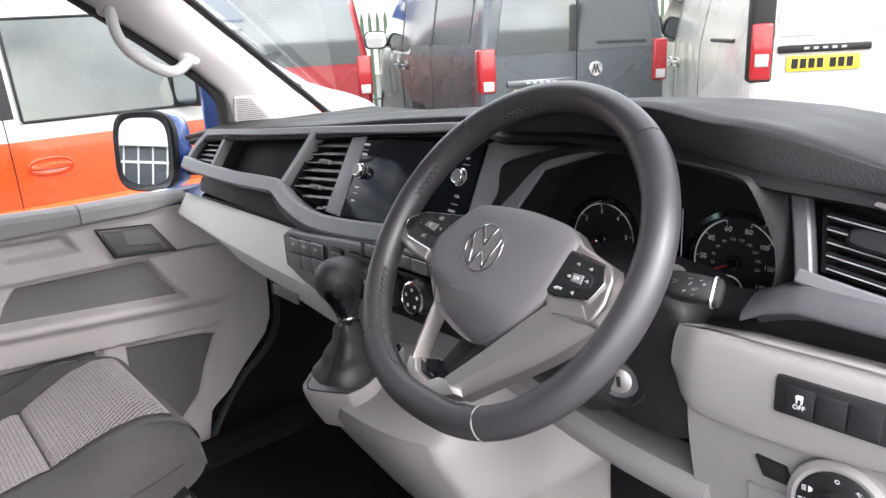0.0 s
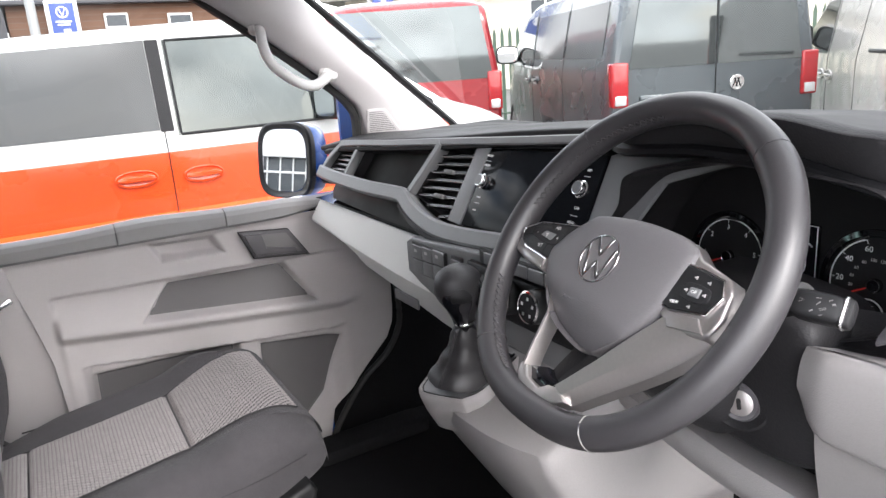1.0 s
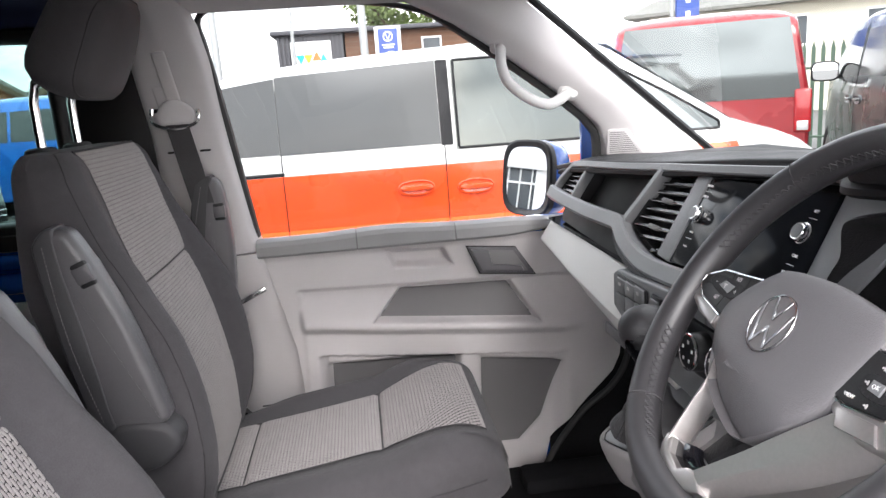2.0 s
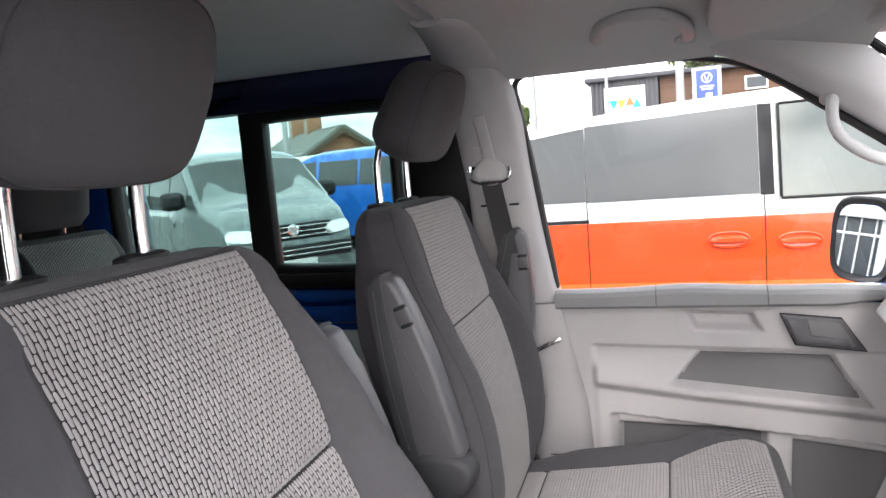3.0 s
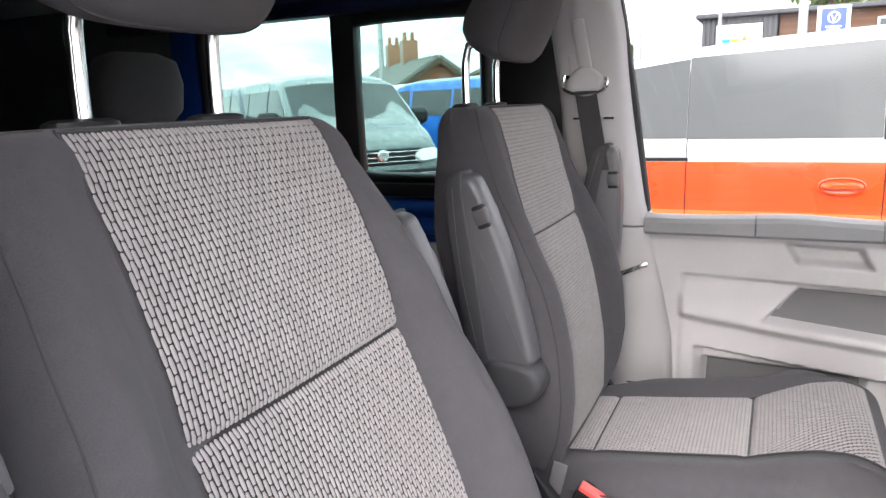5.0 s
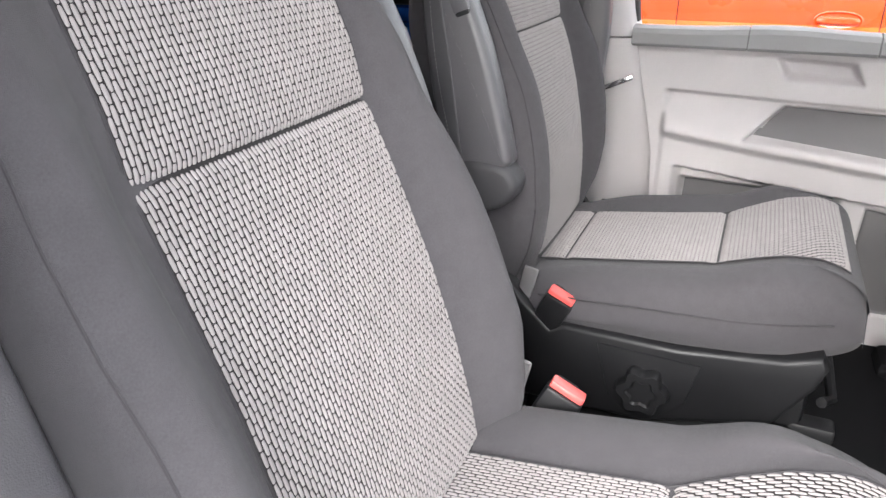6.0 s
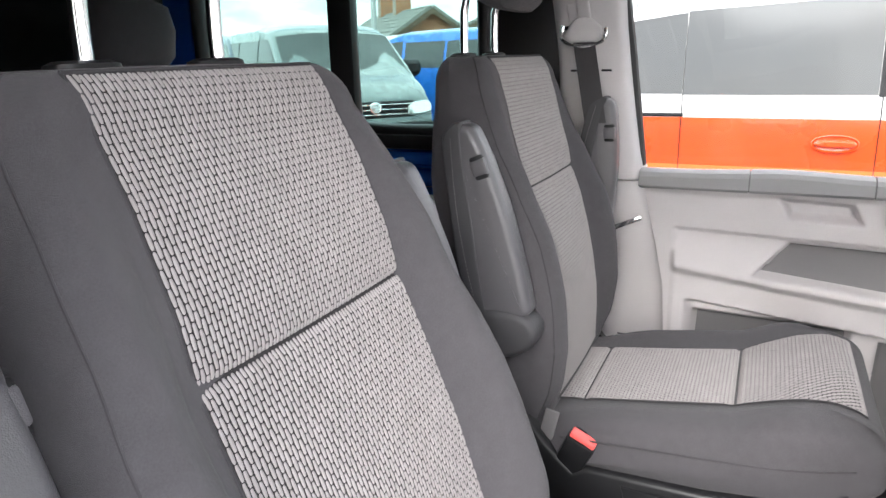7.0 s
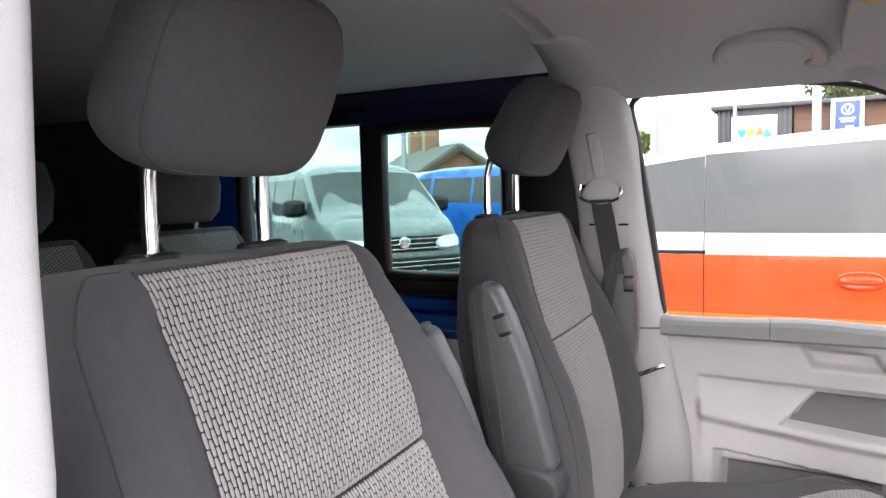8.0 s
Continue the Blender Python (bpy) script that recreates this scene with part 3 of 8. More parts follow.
def slab(bm, y0, y1, z0, z1, x0=WX - 0.03, x1=WX + 0.03, bevel=0.004):
    rbox(bm, (x1 - x0, y1 - y0, z1 - z0), ((x0 + x1) / 2, (y0 + y1) / 2, (z0 + z1) / 2), bevel)


slab(bm, -3.5, -0.78, 0.48, 1.15)
slab(bm, -2.32, -0.78, 1.77, 1.93)
slab(bm, -2.32, -0.78, 1.15, 1.27)
solid("wall_left", bm, M_BLUE, "blue painted steel side wall with sliding windows", "wall", kind="structure")
bm = bmesh.new()
slab(bm, -3.5, -1.93, 1.15, 1.93)
solid("wall_left_rear", bm, mat("grey_green_board", (0.075, 0.085, 0.088), 0.75, vary=0.12), "dark lining board behind the side windows", "wall", kind="structure")
bm = bmesh.new()
slab(bm, -0.98, -0.78, 1.15, 1.77, WX - 0.03, WX + 0.034)
solid("wall_post", bm, M_BLACK, "black lined post beside the side window", "wall", kind="structure")
# inner frames: a rail under the windows and the box at the roof edge
for nm, y0, y1, z, r, lab in (("sill_beam", -2.3, -0.80, 1.180, 0.026, "blue steel beam under the side window"), ("sill_beam", -2.3, -0.80, 1.232, 0.019, "blue steel fold under the side window"), ("roof_rail", -2.6, -0.80, 1.890, 0.030, "blue steel rail along the roof edge")):
    bm = bmesh.new()
    tube(bm, [(-0.80, y, z) for y in span(y0, y1, 8)], r, 14)
    solid(nm, bm, M_BLUE, lab, "body rail", kind="structure")
bm = bmesh.new()
slab(bm, -2.4, -0.80, 0.55, 1.128, -0.828, -0.818)
solid("wall_panel", bm, M_HEAD_RR, "grey lining panel under the side window", "wall panel", kind="structure")


def window_frame(y0, y1, z0, z1, lab):
    win = thing("window_1", (WX, (y0 + y1) / 2, z0), lab, "window", kind="structure")
    bm = bmesh.new()
    loop = spline([(WX + 0.032, y0 + 0.03, z0), (WX + 0.032, y1 - 0.03, z0), (WX + 0.032, y1, z0 + 0.03), (WX + 0.032, y1, z1 - 0.03), (WX + 0.032, y1 - 0.03, z1), (WX + 0.032, y0 + 0.03, z1), (WX + 0.032, y0, z1 - 0.03), (WX + 0.032, y0, z0 + 0.03)], 5, True)
    tube(bm, loop, 0.020, 10, True, (1, 0, 0), 1.4)
    part("window_frame", bm, M_BLACK, win, "black moulded window frame", sharp=60)
    bm = bmesh.new()
    slab(bm, y0, y1, z0, z1, WX - 0.002, WX + 0.002, 0)
    p = part("pane", bm, M_PANE_GR, win, "green tinted pane")
    p.visible_shadow = False


window_frame(-1.385, -0.99, 1.305, 1.738, "sliding side window in a black frame")
window_frame(-1.915, -1.425, 1.300, 1.770, "fixed side window in a black frame")
bm = bmesh.new()
slab(bm, -1.445, -1.365, 1.27, 1.78, WX + 0.02, WX + 0.06, 0.012)
solid("window_post", bm, M_BLACK, "black post between two side windows", "window post", kind="structure")
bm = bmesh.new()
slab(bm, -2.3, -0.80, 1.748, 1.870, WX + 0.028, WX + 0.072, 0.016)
# the body's blue, with the shade under the roof put into its colour
solid("header_panel", bm, paint("shaded_blue_paint", (0.004, 0.008, 0.040), 0.1), "blue painted panel over the side windows, coloured dark for shade", "panel", kind="structure")
bm = bmesh.new()
slab(bm, -2.3, -0.80, 1.255, 1.296, WX + 0.028, WX + 0.07, 0.012)
solid("window_ledge", bm, M_BLACK, "black ledge under the side windows", "ledge", kind="structure")
bm = bmesh.new()
slab(bm, -2.045, -1.940, 1.15, 1.76, WX + 0.020, WX + 0.050, 0.008)
solid("body_post", bm, M_BLUE, "blue painted steel post behind the fixed side window", "body post", kind="structure")
# the driver-side rear wall and the back
bm = bmesh.new()
rbox(bm, (0.05, 2.70, 1.45), (0.83, -2.15, 1.21), 0.01)
solid("wall_right", bm, mat("dark_wall_board", (0.05, 0.058, 0.062), 0.7, vary=0.12), "dark lining board on the rear side wall", "wall", kind="structure")
bm = bmesh.new()
rbox(bm, (0.02, 2.2, 0.03), (0.795, -2.1, 1.60), 0.008)
solid("wall_rail", bm, M_BLACK, "black rail along the rear wall board", "rail", kind="structure")
bm = bmesh.new()
rbox(bm, (1.70, 0.05, 1.45), (MID, -3.50, 1.21), 0.01)
solid("wall_back", bm, M_GREY_DK, "grey lined rear doors of the van", "wall", kind="structure")

# ---- front seats ----
# the middle line of each backrest's front and how far its bolsters stand before it: the driver's leans further back
RECLINED = ([(0.80, -0.540), (0.92, -0.564), (1.0, -0.586), (1.1, -0.618), (1.2, -0.658), (1.265, -0.686), (1.32, -0.699), (1.40, -0.730), (1.49, -0.777), (1.53, -0.80)],
            [(0.80, 0.02), (0.9, 0.050), (1.0, 0.066), (1.15, 0.062), (1.3, 0.038), (1.42, 0.012), (1.5, 0.0)])
UPRIGHT = ([(0.80, -0.634), (0.87, -0.637), (0.95, -0.637), (1.0, -0.640), (1.07, -0.650), (1.14, -0.664), (1.21, -0.683), (1.265, -0.704), (1.31, -0.713), (1.37, -0.731), (1.42, -0.743), (1.46, -0.756), (1.50, -0.771), (1.53, -0.785)],
           [(0.80, -0.02), (0.85, 0.0), (0.92, 0.028), (1.0, 0.042), (1.1, 0.050), (1.19, 0.050), (1.27, 0.038), (1.34, 0.018), (1.42, 0.006), (1.5, 0.0)])


def patch_half(z):
    return lerp_table([(0.85, 0.154), (1.0, 0.160), (1.265, 0.158), (1.40, 0.156), (1.49, 0.153)], z)


def back_ring(form, xc, z, shrink=0.0):
    yf = lerp_table(form[0], z)
    w = lerp_table([(0.80, 0.235), (0.90, 0.258), (1.0, 0.266), (1.2, 0.264), (1.35, 0.247), (1.44, 0.230), (1.50, 0.214)], z) - shrink
    deep = lerp_table([(0.80, 0.14), (1.2, 0.150), (1.30, 0.145), (1.45, 0.105), (1.53, 0.09)], z) - shrink
    b = lerp_table(form[1], z)
    p = patch_half(z) - 0.3 * shrink
    yf -= shrink * 0.6
    yb = yf - deep
    g = w - p
    half = [(p + 0.001, yf + 0.0035), (p + min(0.03, 0.3 * g), yf + 0.003 + 0.55 * b), (w - min(0.045, 0.45 * g), yf + b), (w - min(0.014, 0.14 * g), yf + b - min(0.016, 0.2 * g)), (w, yf + b - 0.055), (w - 0.002, yb + 0.035), (w - 0.03, yb + 0.004)]
    ring = [(-x, y, 0) for x, y in reversed(half)][:-1] + [(-p, yf, 0), (-p * 0.5, yf, 0), (0, yf, 0), (p * 0.5, yf, 0)] + [(x, y, 0) for x, y in half] + [(0.06, yb, 0), (-0.06, yb, 0)]
    return [Vector((xc + q.x, q.y, z)) for q in spline(ring, 3, True)]


def yarn(bm, place, us, half_fn, vs, length, width, lift):
    """Short raised stitches in columns, staggered like bricks. place(u, v) is a point of the cloth."""
    lo, hi = vs
    for i, k in enumerate(us):
        marks = [lo] + [lo + length * (j + (0.5 if i % 2 else 1.0)) for j in range(int((hi - lo) / length) + 1)]
        marks = [q for q in marks if q < hi - 0.25 * length] + [hi]
        for a0, a1 in zip(marks, marks[1:]):
            v, run = (a0 + a1) / 2, (a1 - a0) * random.uniform(0.92, 0.96)
            u = k * half_fn(v)
            jit = random.uniform(-0.00025, 0.00025)
            a, c = place(u, v - run * 0.5), place(u, v + run * 0.5)
            mid = place(u, v)
            du = (place(u + 0.002, v) - place(u - 0.002, v)).normalized()
            dv = (c - a).normalized()
            nn = du.cross(dv).normalized()
            if nn.y + nn.z < 0:
                nn = -nn
            rows = []
            for s, wd, hg in ((0.0, 0.50, 0.15), (0.10, 0.88, 0.75), (0.36, 1.0, 1.0), (0.64, 1.0, 1.0), (0.90, 0.88, 0.75), (1.0, 0.50, 0.15)):
                p = (a + (mid - a) * s * 2 if s < 0.5 else mid + (c - mid) * (s - 0.5) * 2) + du * jit
                rows.append([bm.verts.new(p + du * (width * wd * x) + nn * (lift * hg * h)) for x, h in ((-0.5, 0.0), (-0.30, 0.75), (0.0, 1.0), (0.30, 0.75), (0.5, 0.0))])
            for r0, r1 in zip(rows, rows[1:]):
                for q in range(4):
                    bm.faces.new((r0[q], r0[q + 1], r1[q + 1], r1[q]))


def cushioned(bm, outline, x0, x1, soft_edge, m):
    """A slab between two x, its outline in y and z, with its rims rolled over."""
    pts = spline([(0, y, z) for y, z in outline], 3, True)
    n = len(pts)
    area = sum(pts[i].y * pts[(i + 1) % n].z - pts[(i + 1) % n].y * pts[i].z for i in range(n))
    norms = []
    for i in range(n):
        t = (pts[(i + 1) % n] - pts[i - 1]).normalized()
        norms.append(Vector((0, t.z, -t.y)) * (1 if area > 0 else -1))
    rings = []
    for x, inset in [(x0, 1.0)] + [(x0 + soft_edge * (1 - math.cos(a)), 1 - math.sin(a)) for a in span(0.35, math.pi / 2, 4)] + [(x1 - soft_edge * (1 - math.cos(a)), 1 - math.sin(a)) for a in span(math.pi / 2, 0.35, 4)] + [(x1, 1.0)]:
        rings.append([m @ (p - q * soft_edge * inset + Vector((x, 0, 0))) for p, q in zip(pts, norms)])
    loft(bm, rings)


def seat(xc, inner, form, head, lab):
    """One front seat. inner is the side towards the middle of the van, 1 or -1; head is how far back its headrest stands."""
    def back_front(z):
        return lerp_table(form[0], z)

    s = thing("front_seat", (xc, -0.4, 0.52), lab, "seat", "front seats of the van")
    # backrest
    bm = bmesh.new()
    rings = [back_ring(form, xc, 0.80, 0.03)] + [back_ring(form, xc, z) for z in span(0.82, 1.452, 34)]
    for k in span(0.1, 1.0, 8):
        a = k * math.pi / 2
        rings.append([Vector((p.x, p.y, 1.452 + 0.046 * math.sin(a))) for p in back_ring(form, xc, 1.452 + 0.03 * k, 0.040 * (1 - math.cos(a)))])
    top = rings[-1]
    mid = sum(top, Vector()) / len(top)
    for k in (0.7, 0.35, 0.08):
        rings.append([mid + (p - mid) * k + Vector((0, 0, 0.002 * (1 - k))) for p in top])
    loft(bm, rings)
    back = part("backrest", bm, M_SEAT, s, "charcoal cloth backrest with side bolsters", sharp=70)

    def dent(z):
        return -0.004 * math.exp(-((z - 1.265) / 0.006) ** 2)

    def bp(u, z):
        edge = patch_half(z)
        a = math.asin(min(1.0, max(0.0, (z - 1.452) / 0.046)))
        roll = 0.024 * (1 - math.cos(a))
        return Vector((xc - 0.006 + u, back_front(min(z, 1.452 + 0.62 * (z - 1.452))) - roll + 0.004 + dent(z) + 0.003 * (1 - (u / edge) ** 2), z + 0.003 * math.sin(a)))

    bm = bmesh.new()
    sheet(bm, lambda k, z: bp(k * patch_half(z), z) - Vector((0, 0.0005, 0)), span(-1, 1, 13), span(0.86, 1.493, 96))
    ground = part("back_cloth", bm, M_WEAVE_BASE, back, "dark ground of the woven centre panel", sharp=80)
    bm = bmesh.new()
    cols = [(-1 + (2 * i + 1) / 64) for i in range(64)]
    pitch = 0.0138
    yarn(bm, bp, cols, patch_half, (0.870, 1.2638), pitch, 0.0038, 0.0015)
    yarn(bm, bp, cols, patch_half, (1.2662, 1.4930), pitch, 0.0038, 0.0015)
    y = part("back_yarn", bm, M_STITCH, back, "pale grey woven stitches", sharp=80)
    tagged(y, kind="stuff")
    # seams at both edges of the panel and along the bolsters
    for sg in (-1, 1):
        bm = bmesh.new()
        tube(bm, [bp(sg * (patch_half(z) + 0.0015), z) + Vector((0, -0.001, 0)) for z in span(0.86, 1.493, 40)], 0.0014, 6)
        part("panel_seam", bm, M_SEAM, back)
        bm = bmesh.new()
        col, inward = (39, range(38, 30, -1)) if sg > 0 else (9, range(10, 18))
        tube(bm, [r[col] for r in rings[3:42]] + [rings[42][q] for q in inward], 0.0013, 6)
        part("bolster_seam", bm, M_SEAM, back)
    bm = bmesh.new()
    tube(bm, [bp(u, 1.4945) for u in span(-0.155, 0.155, 16)], 0.0018, 6)
    part("panel_seam", bm, M_SEAM, back)

    # cushion
    CUSH = [(-0.68, 0.835), (-0.64, 0.852), (-0.588, 0.860), (-0.45, 0.879), (-0.323, 0.898), (-0.26, 0.924), (-0.22, 0.938), (-0.18, 0.944)]

    def c_half(y):
        return lerp_table([(-0.66, 0.13), (-0.45, 0.128), (-0.32, 0.128), (-0.25, 0.142), (-0.16, 0.158), (-0.10, 0.165)], y)

    rings = []
    for i, y in enumerate([-0.695] + span(-0.68, -0.18, 32) + [-0.18 + 0.084 * math.sin(a) for a in span(0.12, math.pi / 2, 11)]):
        k = min(1.0, max(0.0, (y + 0.18) / 0.084))
        fall = 0.062 * (1 - math.sqrt(max(0.0, 1 - k * k)))
        zt = lerp_table(CUSH, min(y, -0.18)) - fall
        zb = lerp_table([(-0.66, 0.78), (-0.35, 0.792), (-0.10, 0.812)], y) + 0.3 * fall
        w = 0.258 - 0.024 * smooth(-0.27, -0.10, y) - 0.4 * fall
        p = c_half(y)
        lift = 0.018 * smooth(-0.66, -0.5, y) * (1 - smooth(-0.26, -0.16, y))
        half = [(p, zt), (p + 0.03, zt + 0.5 * lift), (w - 0.06, zt + lift), (w - 0.018, zt + lift - 0.018), (w, zt - 0.05), (w - 0.004, zb + 0.02), (w - 0.03, zb)]
        ring = [(-a, b, 0) for a, b in reversed(half)] + [(-p * 0.5, zt, 0), (0, zt, 0), (p * 0.5, zt, 0)] + [(a, b, 0) for a, b in half] + [(0.08, zb, 0), (-0.08, zb, 0)]
        rings.append([Vector((xc + q.x, y, q.y)) for q in spline(ring, 3, True)])
    bm = bmesh.new()
    loft(bm, rings)
    cush = part("cushion", bm, M_SEAT, s, "charcoal cloth seat cushion", sharp=70)

    def cp(u, v):
        """v runs from the back forward along the cushion's top."""
        y = -0.650 + v
        kk = max(0.0, (y + 0.18) / 0.084)
        fall = 0.062 * (1 - math.sqrt(max(0.0, 1 - min(1, kk) ** 2)))
        z = lerp_table(CUSH, min(y, -0.18)) - fall
        for g in (-0.588, -0.323):
            z -= 0.006 * math.exp(-((y - g) / 0.006) ** 2)
        return Vector((xc + u, y, z + 0.004 + 0.002 * (1 - (u / 0.16) ** 2)))

    bm = bmesh.new()
    sheet(bm, lambda k, v: cp(k * c_half(-0.650 + v), v) - Vector((0, 0, 0.001)), span(-1, 1, 13), span(0.0, 0.522, 74))
    part("cushion_cloth", bm, M_WEAVE_BASE, cush, "dark ground of the woven cushion panel", sharp=80)
    bm = bmesh.new()
    colc = [(-1 + (2 * i + 1) / 53) for i in range(53)]
    hf = lambda v: c_half(-0.650 + v)
    for a, b in ((0.002, 0.0605), (0.0635, 0.3255), (0.3285, 0.522)):
        yarn(bm, cp, colc, hf, (a, b), 0.0136, 0.0037, 0.0015)
    tagged(part("cushion_yarn", bm, M_STITCH, cush, "pale grey woven stitches", sharp=80), kind="stuff")
    for sg in (-1, 1):
        bm = bmesh.new()
        tube(bm, [cp(sg * (hf(v) + 0.0015), v) for v in span(0.0, 0.522, 40)], 0.0014, 6)
        part("cushion_seam", bm, M_SEAM, cush)
        bm = bmesh.new()
        tube(bm, [Vector((xc + sg * (0.2575 - 0.02 * smooth(-0.25, -0.10, y) - 0.10 * max(0, y + 0.16) ** 1.2), y, lerp_table([(-0.6, 0.848), (-0.3, 0.862), (-0.12, 0.880)], y))) for y in span(-0.60, -0.145, 20)], 0.0016, 6)
        part("side_seam", bm, M_SEAM, cush)

    # base: side shields, frame and rails
    for sg in (-1, 1):
        bm = bmesh.new()
        m = axes((xc + sg * 0.235, 0, 0), (sg, 0, 0), (0, 1, 0))
        flip = 1 if sg > 0 else -1
        shape = [(-0.66, 0.875), (-0.625, 0.835), (-0.575, 0.786), (-0.552, 0.800), (-0.36, 0.797), (-0.20, 0.815), (-0.15, 0.832), (-0.138, 0.812), (-0.150, 0.775), (-0.20, 0.695), (-0.40, 0.640), (-0.64, 0.635), (-0.69, 0.70)]
        prism(bm, [(a, b * flip) for a, b in shape], 0.030, m, 0.010, 3)
        sh = part("side_shield", bm, M_BLACK, s, "black plastic side shield")
        if sg == inner:
            bm = bmesh.new()
            shape2 = [(-0.49, 0.782), (-0.32, 0.776), (-0.335, 0.70), (-0.375, 0.660), (-0.43, 0.655), (-0.465, 0.685)]
            prism(bm, [(a, b * flip) for a, b in shape2], 0.005, m @ Matrix.Translation((0, 0, 0.030)), 0.004, 2)
            part("recess", bm, M_BLACK, sh)
            bm = bmesh.new()
            prof = [(0.040 + 0.005 * math.cos(6 * 2 * math.pi * i / 60)) for i in range(60)]
            mm = axes((xc + sg * 0.270, -0.405, 0.716), (sg, 0, 0), (0, 1, 0))
            loft(bm, [[mm @ Vector((r * k * math.cos(2 * math.pi * i / 60), r * k * math.sin(2 * math.pi * i / 60), h)) for i, r in enumerate(prof)] for k, h in ((0.95, 0), (1, 0.006), (1, 0.020), (0.92, 0.026), (0.6, 0.026), (0.5, 0.022))])
            part("adjuster_knob", bm, M_BLACK, sh, "black lobed backrest adjuster")
    bm = bmesh.new()
    rbox(bm, (0.42, 0.50, 0.16), (xc, -0.40, 0.70), 0.02)
    part("seat_frame", bm, M_BLACK, s, "black seat frame")
    bm = bmesh.new()
    rbox(bm, (0.44, 0.44, 0.16), (xc, -0.42, 0.595), 0.02, taper=(0.9, 0.9))
    part("pedestal", bm, M_BLACK, s, "black steel pedestal")
    for sg in (-1, 1):
        bm = bmesh.new()
        rbox(bm, (0.04, 0.56, 0.03), (xc + sg * 0.19, -0.38, 0.655), 0.006)
        part("rail", bm, M_BLACK, s)
    bm = bmesh.new()
    tube(bm, [(xc - 0.18, -0.13, 0.70), (xc - 0.16, -0.11, 0.70), (xc + 0.16, -0.11, 0.70), (xc + 0.20, -0.13, 0.715)], 0.009, 8)
    part("slide_bar", bm, M_BLACK, s)

    # buckle on the inner side
    bx = xc + inner * (0.270 if inner < 0 else 0.254)
    bm = bmesh.new()
    by, bz = (-0.470, 0.884) if inner < 0 else (-0.560, 0.848)
    mb = axes((bx, by, bz), (0.12 * inner, 0.42, 0.9), (0, 0.9, -0.42))
    rbox(bm, (0.052, 0.030, 0.10), (0, 0, 0), 0.006, 2, mb @ Matrix.Translation((0, 0, -0.05)))
    bk = part("belt_buckle", bm, M_BLACK, s, "black belt buckle")
    bm = bmesh.new()
    rbox(bm, (0.048, 0.022, 0.010), (0, 0, 0), 0.003, 2, mb @ Matrix.Translation((0, 0, 0.004)))
    part("release_button", bm, M_BUCKLE, bk, "red release button")
    bm = bmesh.new()
    rbox(bm, (0.030, 0.008, 0.004), (0, 0, 0), 0.001, 1, mb @ Matrix.Translation((-0.004, 0.012, 0.006)))
    part("slot", bm, M_HOLE, bk)
    bm = bmesh.new()
    rbox(bm, (0.006, 0.026, 0.075), (bx - inner * 0.010, by - 0.065, bz + 0.005), 0.002, 1, pose(0, 0, 0, -12, 0, 0))
    part("buckle_stalk", bm, M_GREY_DK, s, "grey buckle stalk")

    # folded armrests on both sides: a stitched pad behind a plastic shell that widens to its pivot
    for sg in (-1, 1):
        outer = inner > 0 and sg != inner
        xa = xc + sg * (0.267 if outer else 0.292)
        turn = Matrix.Translation((0, -0.69, 1.06)) @ Matrix.Rotation(radians(-19 if outer else 0), 4, "X") @ Matrix.Translation((0, 0.69, -1.06))
        if inner < 0:
            turn = Matrix.Translation((0, 0.010, -0.026)) @ turn
        body = [(-0.757, 1.397), (-0.742, 1.393), (-0.731, 1.378), (-0.711, 1.335), (-0.684, 1.266), (-0.662, 1.190), (-0.643, 1.112), (-0.644, 1.088), (-0.680, 1.070), (-0.730, 1.076), (-0.745, 1.094), (-0.762, 1.166), (-0.775, 1.262), (-0.785, 1.362), (-0.781, 1.380), (-0.771, 1.393)]
        padding = [(-0.7585, 1.399), (-0.773, 1.396), (-0.786, 1.381), (-0.790, 1.362), (-0.779, 1.262), (-0.766, 1.166), (-0.750, 1.092), (-0.740, 1.078), (-0.716, 1.080), (-0.722, 1.120), (-0.737, 1.235), (-0.753, 1.335), (-0.7570, 1.380)]
        bm = bmesh.new()
        cushioned(bm, body, xa - 0.0245, xa + 0.0245, 0.014, turn)
        arm = part("armrest", bm, M_ARM, s, "dark grey folded armrest", sharp=50)
        bm = bmesh.new()
        cushioned(bm, padding, xa - 0.0255, xa + 0.0255, 0.0045, turn)
        part("arm_pad", bm, M_PAD, arm, "charcoal stitched arm pad", sharp=50)
        for dx in (-0.0256, 0.0256):
            bm = bmesh.new()
            for k in range(44):
                a = turn @ Vector((xa + dx, -0.7745 + 0.0395 * k / 43 - 0.008 * math.sin(math.pi * k / 43), 1.372 - 0.27 * k / 43))
                rbox(bm, (0.0007, 0.0009, 0.0040), tuple(a), 0)
            tagged(part("pad_stitching", bm, M_THREAD, arm), kind="stuff")
        ml = turn @ axes((xa, -0.7265, 1.331), (0, 0.92, 0.34), (1, 0, 0))
        bm = bmesh.new()
        rbox(bm, (0.0515, 0.040, 0.024), (0, 0, -0.002), 0.004, 2, ml)
        lt = part("latch_frame", bm, M_BLACK, arm, "black latch surround")
        bm = bmesh.new()
        rbox(bm, (0.0535, 0.028, 0.027), (0, 0, -0.002), 0.004, 2, ml)
        part("latch", bm, M_ARM, lt)
        bm = bmesh.new()
        hub = [(-0.722, 1.090), (-0.690, 1.094), (-0.650, 1.088), (-0.632, 1.072), (-0.628, 1.052), (-0.640, 1.030), (-0.672, 1.012), (-0.705, 1.012), (-0.730, 1.030), (-0.736, 1.062)]
